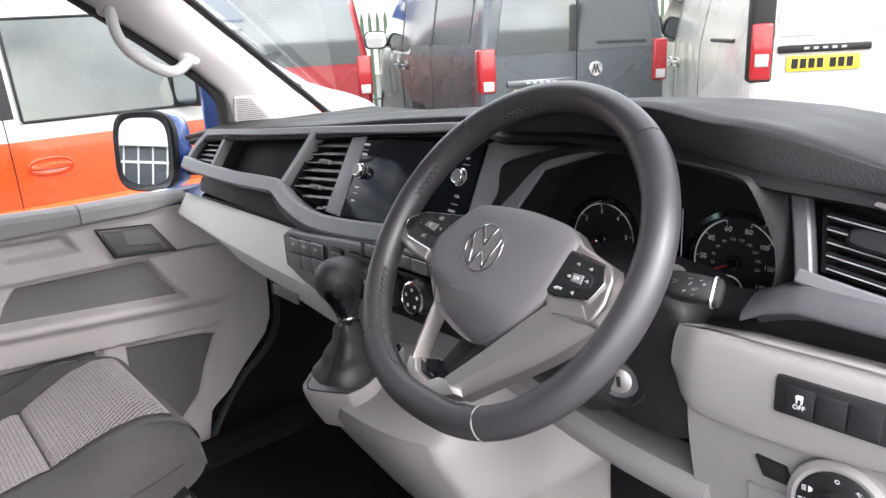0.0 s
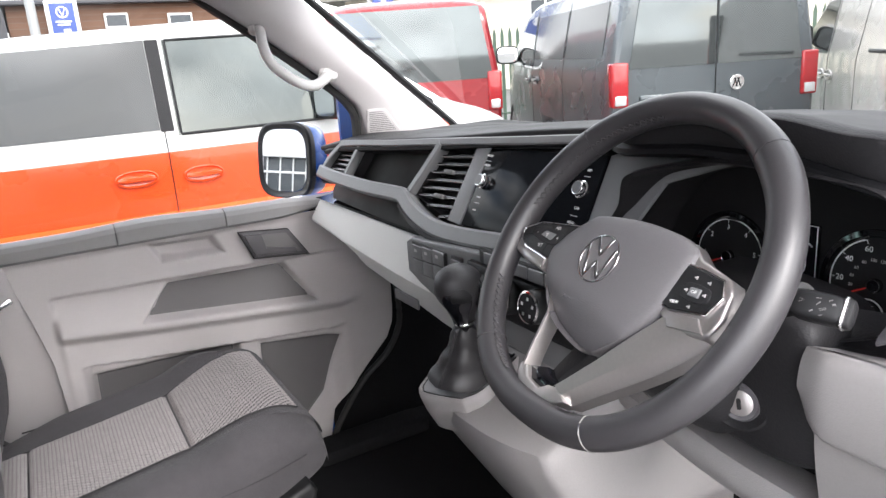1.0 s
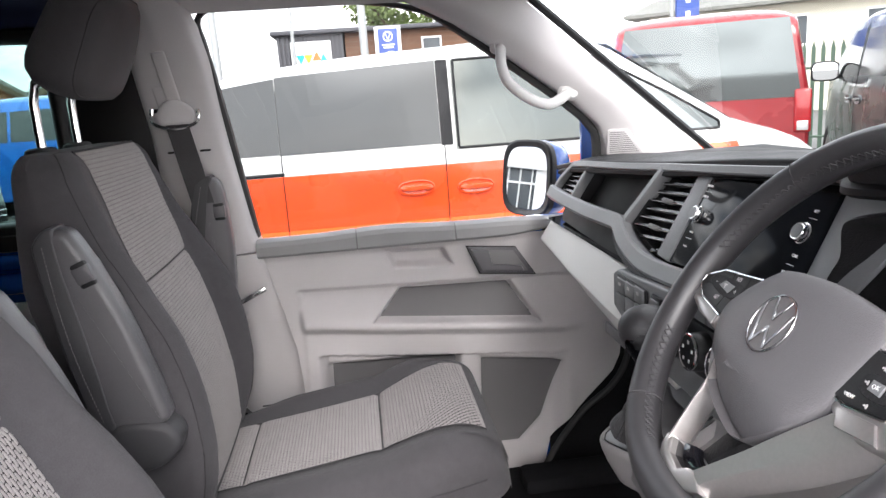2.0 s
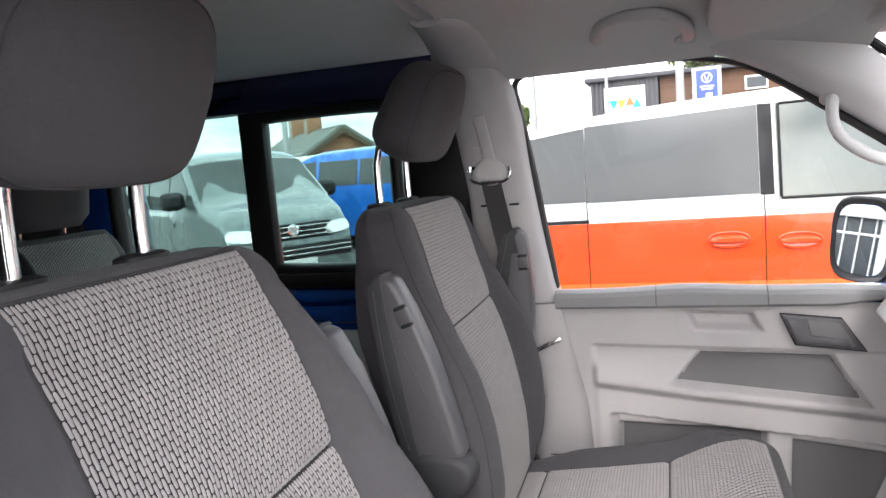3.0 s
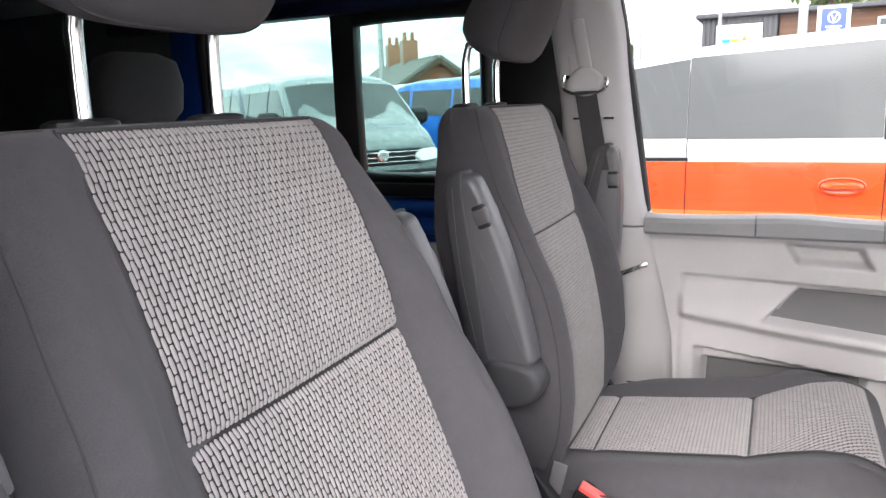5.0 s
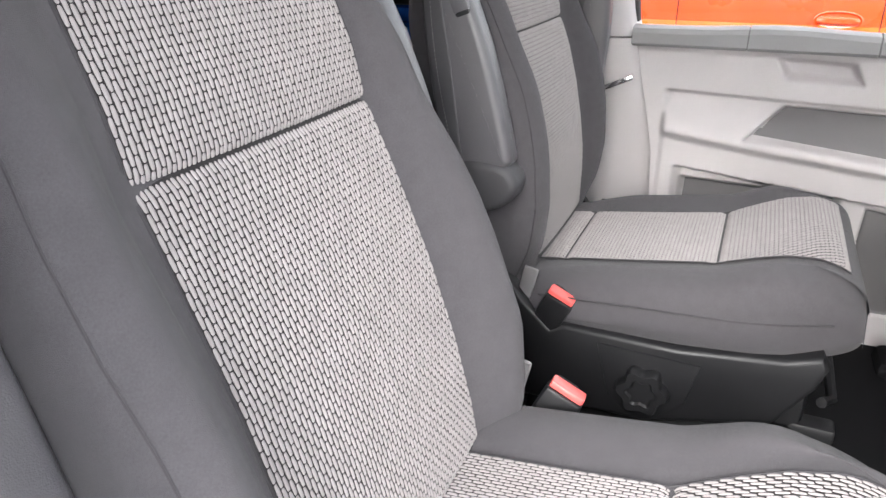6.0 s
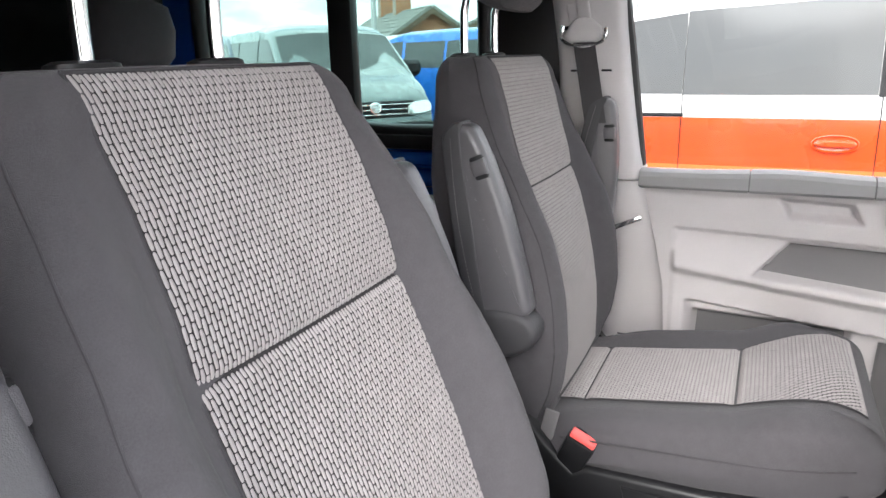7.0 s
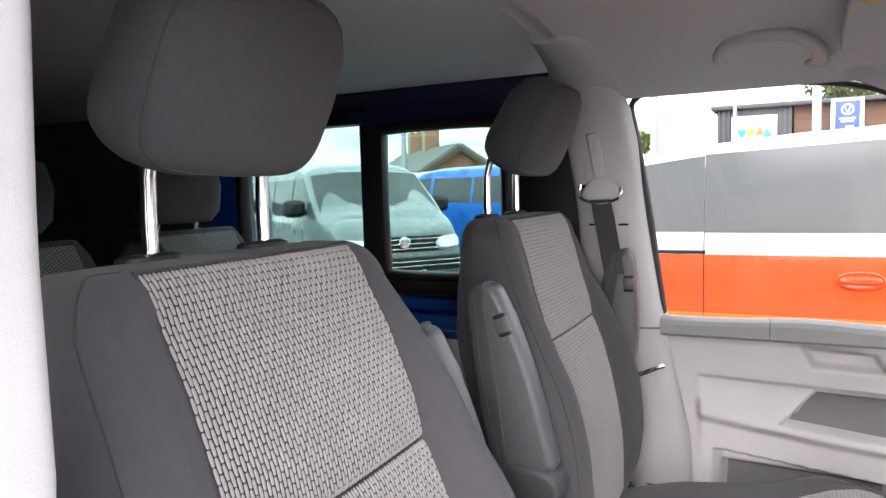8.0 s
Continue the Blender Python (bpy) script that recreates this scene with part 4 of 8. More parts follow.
        cushioned(bm, hub, xa - 0.031, xa + 0.031, 0.013, turn)
        part("armrest_pivot", bm, M_PAD, s, "charcoal armrest pivot cover", sharp=60)

    # headrest
    for sg in (-1, 1):
        bm = bmesh.new()
        tube(bm, [(xc - 0.012 + sg * 0.082, -0.850, 1.46), (xc - 0.014 + sg * 0.082, -0.853, 1.53), (xc - 0.016 + sg * 0.082, -0.853, 1.58), (xc - 0.016 + sg * 0.082, -0.846, 1.61), (xc - 0.016 + sg * 0.082, head - 0.02, 1.645)], 0.0078, 14, up=(1, 0, 0))
        part("headrest_post", bm, M_CHROME, s, "chrome headrest post")
        bm = bmesh.new()
        stack(bm, axes((xc - 0.013 + sg * 0.082, -0.854, 1.492), (0, -0.05, 1), (1, 0, 0)), [(0.030, 0.018, 0), (0.034, 0.021, 0.004), (0.033, 0.020, 0.010), (0.026, 0.014, 0.013)], 0.7, 24)
        part("post_collar", bm, M_BLACK, s, "black post collar")
    HM = axes((xc + 0.006, head - 0.003, 1.675), (0, 0.925, -0.38), (1, 0, 0))
    hup = -1 if HM.to_3x3().col[1].z < 0 else 1

    def head_ring(f, inset, scale=1.0, k=0.42, n=64):
        """Rings from the back to the front of a rounded block, thinner towards its crown, which leans forward."""
        out = []
        for x, y in squircle(1, 1, k, n):
            x, y = x * scale, y * scale
            wide = 0.135 - inset - 0.024 * max(0.0, y) ** 2
            ff = f * (1 - 0.22 * y) if f < 0 else f
            out.append(HM @ Vector((wide * x, hup * (0.099 - inset) * y, ff - 0.012 * x * x - 0.004 * max(0.0, -y))))
        return out

    rows = [(-0.0495, 0.048, 0.05), (-0.0495, 0.048, 0.4), (-0.049, 0.048, 0.75), (-0.048, 0.048), (-0.045, 0.030), (-0.039, 0.017), (-0.028, 0.007), (-0.014, 0.002), (0.0, 0.0), (0.014, 0.0005), (0.026, 0.003), (0.0335, 0.0065), (0.035, 0.0085), (0.0385, 0.0105), (0.046, 0.020), (0.0515, 0.034), (0.055, 0.048), (0.0565, 0.048, 0.75), (0.0575, 0.048, 0.4), (0.0578, 0.048, 0.05)]
    bm = bmesh.new()
    loft(bm, [head_ring(*r) for r in rows])
    hr = part("headrest", bm, M_SEAT, s, "charcoal cloth headrest", sharp=80)
    bm = bmesh.new()
    tube(bm, head_ring(0.0355, 0.0080), 0.0013, 6, True, up=(0, 1, 0))
    part("headrest_seam", bm, M_SEAM, hr)
    return s


seat(-0.435, 1, UPRIGHT, -0.754, "charcoal cloth passenger seat with pale woven centre panels")
seat(0.405, -1, RECLINED, -0.780, "charcoal cloth driver seat with pale woven centre panels")

# ---- passenger belt ----
belt = thing("seat_belt", (-0.76, -0.71, 0.9), "black seat belt on the door pillar with a chrome-edged guide", "seat belt")
bm = bmesh.new()
mg = axes((-0.712, -0.706, 1.545), (1, 0.12, 0.1), (0, 1, 0))
COVER = [(-0.041, -0.010), (-0.032, 0.013), (-0.012, 0.029), (0.010, 0.030), (0.033, 0.014), (0.040, 0.001), (0.035, -0.020), (0.022, -0.027), (-0.024, -0.029), (-0.036, -0.023)]
loft(bm, [[mg @ Vector((q.x * k, q.y * k, d)) for q in spline([(a, b, 0) for a, b in COVER], 4, True)] for k, d in ((0.90, -0.004), (0.98, 0.002), (1.0, 0.010), (0.97, 0.017), (0.88, 0.022), (0.70, 0.025), (0.30, 0.026))])
part("guide_cover", bm, M_GREY, belt, "grey rounded belt guide cover", sharp=60)
bm = bmesh.new()
rbox(bm, (0.050, 0.008, 0.020), (-0.001, -0.027, 0.008), 0.003, 2, mg)
part("guide_mouth", bm, M_HOLE, belt, "dark mouth of the belt guide")
for y, w in ((-0.731, 0.012), (-0.656, 0.022)):
    bm = bmesh.new()
    rbox(bm, (0.010, w, 0.0045), (-0.722, y, 1.461), 0.001)
    part("slider_slot", bm, M_HOLE, belt, "black slot under the slider")
bm = bmesh.new()
tube(bm, spline([(-0.690, -0.750, 1.558), (-0.684, -0.748, 1.528), (-0.680, -0.706, 1.514), (-0.684, -0.660, 1.524), (-0.690, -0.655, 1.552)], 6), 0.0045, 8)
part("guide_ring", bm, M_CHROME, belt, "chrome belt guide ring")
bm = bmesh.new()
sheet(bm, lambda u, v: Vector((-0.680 - 0.05 * v + 0.02 * math.sin(3 * v), -0.699 + 0.048 * u + 0.10 * min(v, 0.4) - 0.06 * max(0.0, v - 0.4), 1.522 - 0.56 * v)), span(-0.5, 0.5, 5), span(0, 1, 14))
thick(bm, 0.002)
part("webbing", bm, M_BELT, belt, "grey-black webbing")
bm = bmesh.new()
rbox(bm, (0.004, 0.075, 0.012), (0, 0, 0), 0.002, 2, axes((-0.728, -0.598, 1.112), (0, -0.45, 1), (1, 0, 0)))
part("latch_tongue", bm, M_CHROME, belt, "chrome latch tongue")

# ---- ground outside ----
bm = bmesh.new()
bmesh.ops.create_grid(bm, x_segments=4, y_segments=4, size=400)
solid("ground", bm, mat("asphalt", (0.15, 0.148, 0.145), 0.9, grain=1.0, grain_scale=120, vary=0.3, vary_scale=0.6, spec=0.2), "grey asphalt car park", "ground", kind="structure")

# ---- dashboard ----
dash = thing("dashboard", (MID, 0.3, 0.9), "charcoal and grey van dashboard with air vents and trays", "dashboard", kind="structure")


def fy(z, off=0.0):
    """The leaning plane of the upper fascia."""
    return 0.17 + 0.5 * (z - 1.35) + off


FN = Vector((0, -1, 0.5)).normalized()


def fp(x, z, out=0.0):
    return Vector((x, fy(z), z)) + FN * out


def fplate(bm, outline, depth, out=0.0, bevel=0.0015):
    """A plate on the fascia plane, outline in x and z, standing depth proud of it."""
    m = axes(fp(0, 1.35, out), FN, (1, 0, 0))
    inv = m.inverted()
    pts = [inv @ fp(x, z, out) for x, z in outline]
    if sum(a.x * b.y - b.x * a.y for a, b in zip(pts, pts[1:] + pts[:1])) < 0:
        pts = pts[::-1]
    return prism(bm, [(p.x, p.y) for p in pts], depth, m, bevel)


def fbar(bm, line, w, h, out=0.0):
    """A bar with chamfered edges laid along points (x, z) of the fascia."""
    pts = spline([fp(x, z, out) for x, z in line], 5)
    rings = []
    for p, (t, s, u) in zip(pts, frames(pts, False, FN)):
        c = 0.28 * min(w, h)
        rings.append([p + s * a + u * b for a, b in ((w, h - c), (w - c, h), (c - w, h), (-w, h - c), (-w, c - h), (c - w, -h), (w - c, -h), (w, c - h))])
    loft(bm, rings)


EDGE = [(-0.80, 1.345), (-0.70, 1.360), (-0.646, 1.368), (-0.40, 1.387), (-0.213, 1.402), (0.01, 1.424), (0.14, 1.434), (0.30, 1.443), (0.42, 1.452), (0.53, 1.450), (0.61, 1.436), (0.71, 1.410), (0.80, 1.388)]
CREST = [(-0.80, 1.372), (-0.437, 1.401), (-0.18, 1.422), (0.054, 1.440), (0.349, 1.464), (0.491, 1.466), (0.575, 1.461), (0.64, 1.452), (0.70, 1.438), (0.80, 1.41)]


def hood(x):
    """How far the brow stands out over the dials."""
    return 0.088 * smooth(0.20, 0.34, x) * (1 - smooth(0.60, 0.74, x))


bm = bmesh.new()
rings = []
for x in span(-0.79, 0.81, 90):
    ze, zc = lerp_table(EDGE, x), lerp_table(CREST, x)
    ye = fy(ze) - hood(x)
    h = hood(x) / 0.088
    zt = ze + 0.009 + 0.024 * h + 0.010 * smooth(0.58, 0.66, x)
    prof = [(ye + 0.03, ze - 0.006), (ye + 0.006, ze - 0.004), (ye, ze), (ye - 0.011 * h, zt - 0.006), (ye - 0.009 * h + 0.001, zt - 0.001), (ye + 0.012, zt + 0.001), (ye + 0.06, 0.5 * zt + 0.5 * zc), (0.30, zc), (0.36, zc - 0.003), (0.45, zc - 0.012), (0.60, zc - 0.04), (0.78, zc - 0.075), (0.80, zc - 0.10), (0.40, ze - 0.06)]
    rings.append([Vector((x, q.x, q.y)) for q in spline([(a, b, 0) for a, b in prof], 3, True)])
loft(bm, rings)
part("top_pad", bm, M_DASH, dash, "charcoal grained dash top", sharp=50)
# outlet let into the dash top
bm = bmesh.new()
stack(bm, axes((0.66, 0.40, 1.431), (0.10, 0.02, 1), (1, -0.25, 0)), [(0.090, 0.030, -0.002), (0.090, 0.030, 0.0035), (0.080, 0.022, 0.0035), (0.078, 0.020, -0.004)], 0.75, 36)
part("demister_outlet", bm, M_BLACK, dash, "black demister outlet in the dash top")
# a raised strip round the top, along the edge over the fascia
bm = bmesh.new()
rings = []
for x in span(-0.735, 0.80, 90):
    ze = lerp_table(EDGE, x) - 0.010
    c = Vector((x, fy(ze) - hood(x) + 0.011 * smooth(0.2, 0.34, x) - 0.004, ze))
    rings.append([c + Vector((0, dy, dz)) for dy, dz in ((0.02, 0.006), (0.0, 0.0075), (-0.007, 0.003), (-0.008, -0.003), (0.0, -0.007), (0.02, -0.006))])
loft(bm, rings)
part("edge_strip", bm, M_DEEP, dash, "black strip under the dash top")
# black plate and box behind the fascia, in place of its shaded depth
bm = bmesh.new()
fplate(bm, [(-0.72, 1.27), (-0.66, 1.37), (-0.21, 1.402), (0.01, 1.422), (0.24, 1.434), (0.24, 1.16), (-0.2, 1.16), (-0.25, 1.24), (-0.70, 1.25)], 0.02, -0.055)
part("fascia_shade_plate", bm, M_HOLE, dash, "black plate that stands for the shade behind the vents")
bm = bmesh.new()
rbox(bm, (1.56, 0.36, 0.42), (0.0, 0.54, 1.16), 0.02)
part("carrier", bm, M_HOLE, dash, "black box that stands for the shade behind the dash")

# open tray between the vents
bm = bmesh.new()
TRAY = [(-0.548, 1.368), (-0.216, 1.394), (-0.268, 1.309), (-0.578, 1.303)]
outer = [fp(x, z, 0.0) for x, z in TRAY]
inner = [fp(-0.53 + 0.9 * (x + 0.53), 1.345 + 0.86 * (z - 1.345), -0.05) for x, z in TRAY]
loft(bm, [outer, inner], caps=False)
bm.faces.new([bm.verts.new(p) for p in inner])
part("tray", bm, M_DASH, dash, "charcoal open tray", sharp=20)

# slate frame: top lip, dividers and the thick lower bar
bm = bmesh.new()
fbar(bm, [(-0.655, 1.366), (-0.545, 1.375), (-0.40, 1.384), (-0.205, 1.399), (-0.05, 1.410), (0.06, 1.418), (0.15, 1.425), (0.24, 1.431)], 0.0072, 0.012, 0.0)
part("frame_top", bm, M_DASH_LT, dash, "slate grey frame over the vents")
bm = bmesh.new()
fbar(bm, [(-0.5535, 1.3685), (-0.566, 1.340), (-0.580, 1.302)], 0.0075, 0.010)
part("frame_divider", bm, M_DASH_LT, dash)
bm = bmesh.new()
fbar(bm, [(-0.2025, 1.3955), (-0.228, 1.352), (-0.262, 1.300)], 0.0085, 0.012, 0.002)
part("frame_divider", bm, M_DASH_LT, dash)
bm = bmesh.new()
fbar(bm, [(-0.712, 1.300), (-0.698, 1.330), (-0.650, 1.366)], 0.008, 0.012)
part("frame_end", bm, M_DASH_LT, dash)
bm = bmesh.new()
fbar(bm, [(-0.712, 1.298), (-0.64, 1.294), (-0.45, 1.292), (-0.30, 1.296), (-0.265, 1.294), (-0.215, 1.276), (-0.13, 1.261), (-0.03, 1.262), (0.10, 1.272), (0.26, 1.284)], 0.0150, 0.016, 0.006)
bar = part("frame_lower", bm, M_DASH_LT, dash, "thick slate grey bar under the vents")
bm = bmesh.new()
fbar(bm, [(-0.27, 1.281), (-0.215, 1.260), (-0.13, 1.246), (-0.03, 1.246), (0.10, 1.256), (0.26, 1.268)], 0.0075, 0.013, 0.004)
part("knurled_edge", bm, M_DASH, dash, "charcoal knurled lower edge")


def vent(outline, count, knob_at, lab, level=False):
    """Blades across a four-cornered opening: corners bottom left, bottom right, top right, top left."""
    bl, br, tr, tl = [Vector((x, 0, z)) for x, z in outline]
    bm = bmesh.new()
    o = [fp(p.x, p.z, 0.002) for p in (bl, br, tr, tl)]
    i = [fp(p.x, p.z, -0.04) for p in (bl, br, tr, tl)]
    loft(bm, [o, i], caps=False)
    v = part("air_vent", bm, M_BLACK, dash, lab)
    for k in range(count):
        a = (k + 0.5) / count
        p, q = bl.lerp(tl, a), br.lerp(tr, a)
        if level:
            q = br.lerp(tr, (k + 0.6) / count)
            z = q.z - 0.009
            p = bl.lerp(tl, (z - bl.z) / (tl.z - bl.z)) if z > bl.z else bl.lerp(br, (bl.z - z) / (bl.z - br.z + 0.012))
            p.z = z
        p, q = p.lerp(q, 0.02), q.lerp(p, 0.02)
        bm = bmesh.new()
        sect = ((0.0, 0.0024), (-0.020, 0.0012), (-0.020, -0.0014), (-0.002, -0.0034), (0.0005, -0.0012))
        loft(bm, [[fp(e.x, e.z + dz, -0.003 + dn) for dn, dz in sect] for e in (p, q)])
        part("blade", bm, M_BLADE, v, sharp=25)
        bm = bmesh.new()
        tube(bm, [fp(p.x, p.z - 0.0012, -0.0024), fp(q.x, q.z - 0.0012, -0.0024)], 0.0006, 5)
        part("blade_edge", bm, M_GREY, v, "pale front edge of the blade")
        if k in knob_at:
            bm = bmesh.new()
            c = p.lerp(q, knob_at[k])
            rbox(bm, (0.030, 0.010, 0.0085), (0, 0, 0), 0.003, 2, axes(fp(c.x, c.z, 0.0), (0, 0.45, 1), (1, 0, 0)))
            part("blade_tab", bm, M_GREY_DK, v, "grey adjusting tab")
    return v


vent([(-0.690, 1.307), (-0.590, 1.309), (-0.560, 1.367), (-0.645, 1.361)], 5, {}, "small slatted corner air vent")
vent([(-0.243, 1.303), (-0.104, 1.279), (-0.089, 1.392), (-0.198, 1.394)], 8, {5: 0.5, 2: 0.55}, "slatted centre air vent", True)

# ---- touch screen ----
radio = thing("touch_screen", (0.08, 0.17, 1.28), "dark glossy dashboard touch screen with two knobs", "screen")
bm = bmesh.new()
fplate(bm, [(-0.104, 1.279), (-0.064, 1.277), (-0.052, 1.402), (-0.088, 1.399)], 0.010, -0.004)
part("side_strip", bm, M_DASH_LT, radio, "slate grey strip beside the screen")
bm = bmesh.new()
fplate(bm, [(-0.062, 1.278), (0.222, 1.292), (0.222, 1.411), (-0.050, 1.400)], 0.008, -0.004, 0.002)
part("screen_glass", bm, M_SCREEN, radio, "dark glossy screen glass")
bm = bmesh.new()
fplate(bm, [(0.224, 1.292), (0.285, 1.296), (0.330, 1.390), (0.430, 1.424), (0.430, 1.436), (0.268, 1.426), (0.224, 1.412)], 0.006, -0.006, 0.002)
part("side_panel", bm, M_DASH_LT, radio, "slate grey panel beside the dials")
for x, z in ((-0.038, 1.349), (0.197, 1.364)):
    bm = bmesh.new()
    lathe(bm, [(0.0128, 0.0), (0.0128, 0.003), (0.0112, 0.004), (0.0110, 0.0095), (0.0098, 0.0112), (0.0080, 0.0114)], axes(fp(x, z, 0.004), FN), 28)
    k = part("knob", bm, M_CHROME, radio, "chrome ringed knob")
    bm = bmesh.new()
    lathe(bm, [(0.0086, 0), (0.0086, 0.0010), (0.004, 0.0013)], axes(fp(x, z, 0.0152), FN), 24)
    part("cap", bm, M_DASH_LT, k)
for x, z, word in ((-0.043, 1.389, "RADIO"), (-0.042, 1.374, "MEDIA"), (0.199, 1.389, "APP"), (0.199, 1.340, "CAR"), (0.197, 1.321, "MENU")):
    letters("marking", word, 0.0052, axes(fp(x, z, 0.0045), FN), M_WHITE_MARK, radio)
for x, z in ((-0.043, 1.381), (-0.037, 1.316), (0.199, 1.381), (0.198, 1.330)):
    bm = bmesh.new()
    rbox(bm, (0.014, 0.0007, 0.0003), (0, 0, 0), 0, 1, axes(fp(x, z, 0.0043), FN))
    part("marking", bm, M_WHITE_MARK, radio)
for z in (1.325, 1.305):
    bm = bmesh.new()
    rbox(bm, (0.010, 0.0022, 0.0003), (0, 0, 0), 0, 1, axes(fp(-0.037, z, 0.0043), FN))
    part("marking", bm, M_WHITE_MARK, radio)

# ---- shelf, pale band and glovebox on the passenger side ----
bm = bmesh.new()
sheet(bm, lambda u, v: Vector((u, 0.135 + 0.10 * math.sin(v), 1.228 + 0.055 * (1 - math.cos(v)) * 0.6)), span(-0.78, 0.02, 20), span(0, math.pi * 0.62, 10))
part("open_shelf", bm, M_PIANO, dash, "glossy black open shelf under the vents", sharp=60)
BAND_LOW = [(-0.80, 1.150), (-0.70, 1.120), (-0.544, 1.082), (-0.345, 1.074), (-0.164, 1.056), (0.05, 1.04), (0.2, 1.03)]
bm = bmesh.new()
rings = []
for x in span(-0.785, -0.02, 44):
    lo = lerp_table(BAND_LOW, x)
    y0 = 0.126 - 0.02 * smooth(-0.75, -0.2, x)
    cr = 1.158 + 0.3 * (lo - 1.09)
    prof = [(0.20, 1.222), (y0 + 0.034, 1.2265), (y0 + 0.028, 1.2255), (y0 + 0.024, 1.2215), (y0 - 0.004, cr + 0.006), (y0 - 0.006, cr), (y0 - 0.004, cr - 0.006), (y0 + 0.022, lo + 0.035), (y0 + 0.036, lo + 0.012), (y0 + 0.06, lo - 0.002), (0.30, lo - 0.06), (0.46, lo - 0.10), (0.46, 1.15)]
    rings.append([Vector((x, a, b)) for a, b in prof])
loft(bm, rings)
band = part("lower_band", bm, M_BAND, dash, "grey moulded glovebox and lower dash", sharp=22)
bm = bmesh.new()
rbox(bm, (0.10, 0.006, 0.022), (-0.285, 0.128, 1.087), 0.003, 2)
part("glovebox_latch", bm, M_GREY_DK, band, "grey glovebox pull")

# switch panel and climate controls
bm = bmesh.new()


def yplate(bm, outline, y, depth, bevel=0.002):
    """A plate that faces the seats, outline in x and z, front face at y."""
    m = axes((0, y + depth, 0), (0, -1, 0), (1, 0, 0))
    prism(bm, outline, depth, m, bevel)


SW = [(-0.196, 1.176), (-0.150, 1.163), (-0.02, 1.130), (0.30, 1.130), (0.30, 1.282), (0.06, 1.262), (-0.176, 1.243), (-0.196, 1.232)]
yplate(bm, SW, 0.092, 0.05, 0.004)
panel = part("control_panel", bm, M_DASH_LT, dash, "slate grey panel of switches")
bm = bmesh.new()
rbox(bm, (0.119, 0.006, 0.058), (-0.1065, 0.0905, 1.2115), 0.003)
part("button_surround", bm, M_BLACK, panel, "black surround of six buttons")
for r in range(2):
    for c in range(3):
        bm = bmesh.new()
        rbox(bm, (0.0350, 0.008, 0.0245), (-0.144 + 0.0372 * c, 0.0885, 1.196 + 0.027 * r + 0.0022 * c), 0.002)
        b = part("push_button", bm, M_DASH_LT, panel, "dark grey push button")
        if r:
            bm = bmesh.new()
            rbox(bm, (0.009, 0.0006, 0.005), (-0.146 + 0.0375 * c, 0.0842, 1.226 + 0.0022 * c), 0)
            part("marking", bm, M_GREY, b)
for x, w in ((-0.012, 0.026), (0.045, 0.040)):
    bm = bmesh.new()
    rbox(bm, (w + 0.008, 0.006, 0.038), (x, 0.090, 1.222 + 0.02 * (x + 0.1)), 0.003)
    fr = part("button_surround", bm, M_BLACK, panel)
    bm = bmesh.new()
    rbox(bm, (w, 0.008, 0.026), (x, 0.0875, 1.222 + 0.02 * (x + 0.1)), 0.002)
    part("push_button", bm, M_DASH_LT, fr)
bm = bmesh.new()
rbox(bm, (0.20, 0.008, 0.026), (0.165, 0.086, 1.262), 0.005)
row = part("button_row", bm, M_BLACK, panel, "black strip of climate buttons")
for k in range(5):
    bm = bmesh.new()
    rbox(bm, (0.033, 0.008, 0.018), (0.098 + 0.036 * k, 0.0835, 1.262), 0.002)
    part("push_button", bm, M_DASH_LT, row)
bm = bmesh.new()
rbox(bm, (0.28, 0.012, 0.072), (0.165, 0.088, 1.212), 0.008)
clim = part("climate_panel", bm, M_BLACK, panel, "black climate control panel")
for x, z in ((0.085, 1.212), (0.150, 1.218), (0.216, 1.223)):
    m = axes((x, 0.082, z), (0, -1, 0.12))
    bm = bmesh.new()
    lathe(bm, [(0.0245, 0), (0.0245, 0.008), (0.0225, 0.022), (0.0205, 0.024)], m, 36)
    k = part("dial_knob", bm, M_BLACK, clim, "black rotary climate dial")
    bm = bmesh.new()
    lathe(bm, [(0.0225, 0.0205), (0.0230, 0.0235), (0.0205, 0.0252), (0.0195, 0.0240)], m, 36)
    part("chrome_ring", bm, M_CHROME, k)
    bm = bmesh.new()
    lathe(bm, [(0.0196, 0.0238), (0.019, 0.0246), (0.005, 0.0246)], m, 36)
    part("dial_face", bm, M_DASH, k)
    for a in range(5):
        bm = bmesh.new()
        rbox(bm, (0.0042, 0.0042, 0.0004), (0, 0, 0), 0, 1, m @ Matrix.Translation((0.012 * math.cos(a * 1.257 + 0.3), 0.012 * math.sin(a * 1.257 + 0.3), 0.0248)))
        part("marking", bm, M_WHITE_MARK, k)
    bm = bmesh.new()
    rbox(bm, (0.007, 0.002, 0.0006), (0, 0, 0), 0, 1, m @ Matrix.Translation((0, 0.0215, 0.0255)))
    part("red_mark", bm, M_RED_MARK, k)

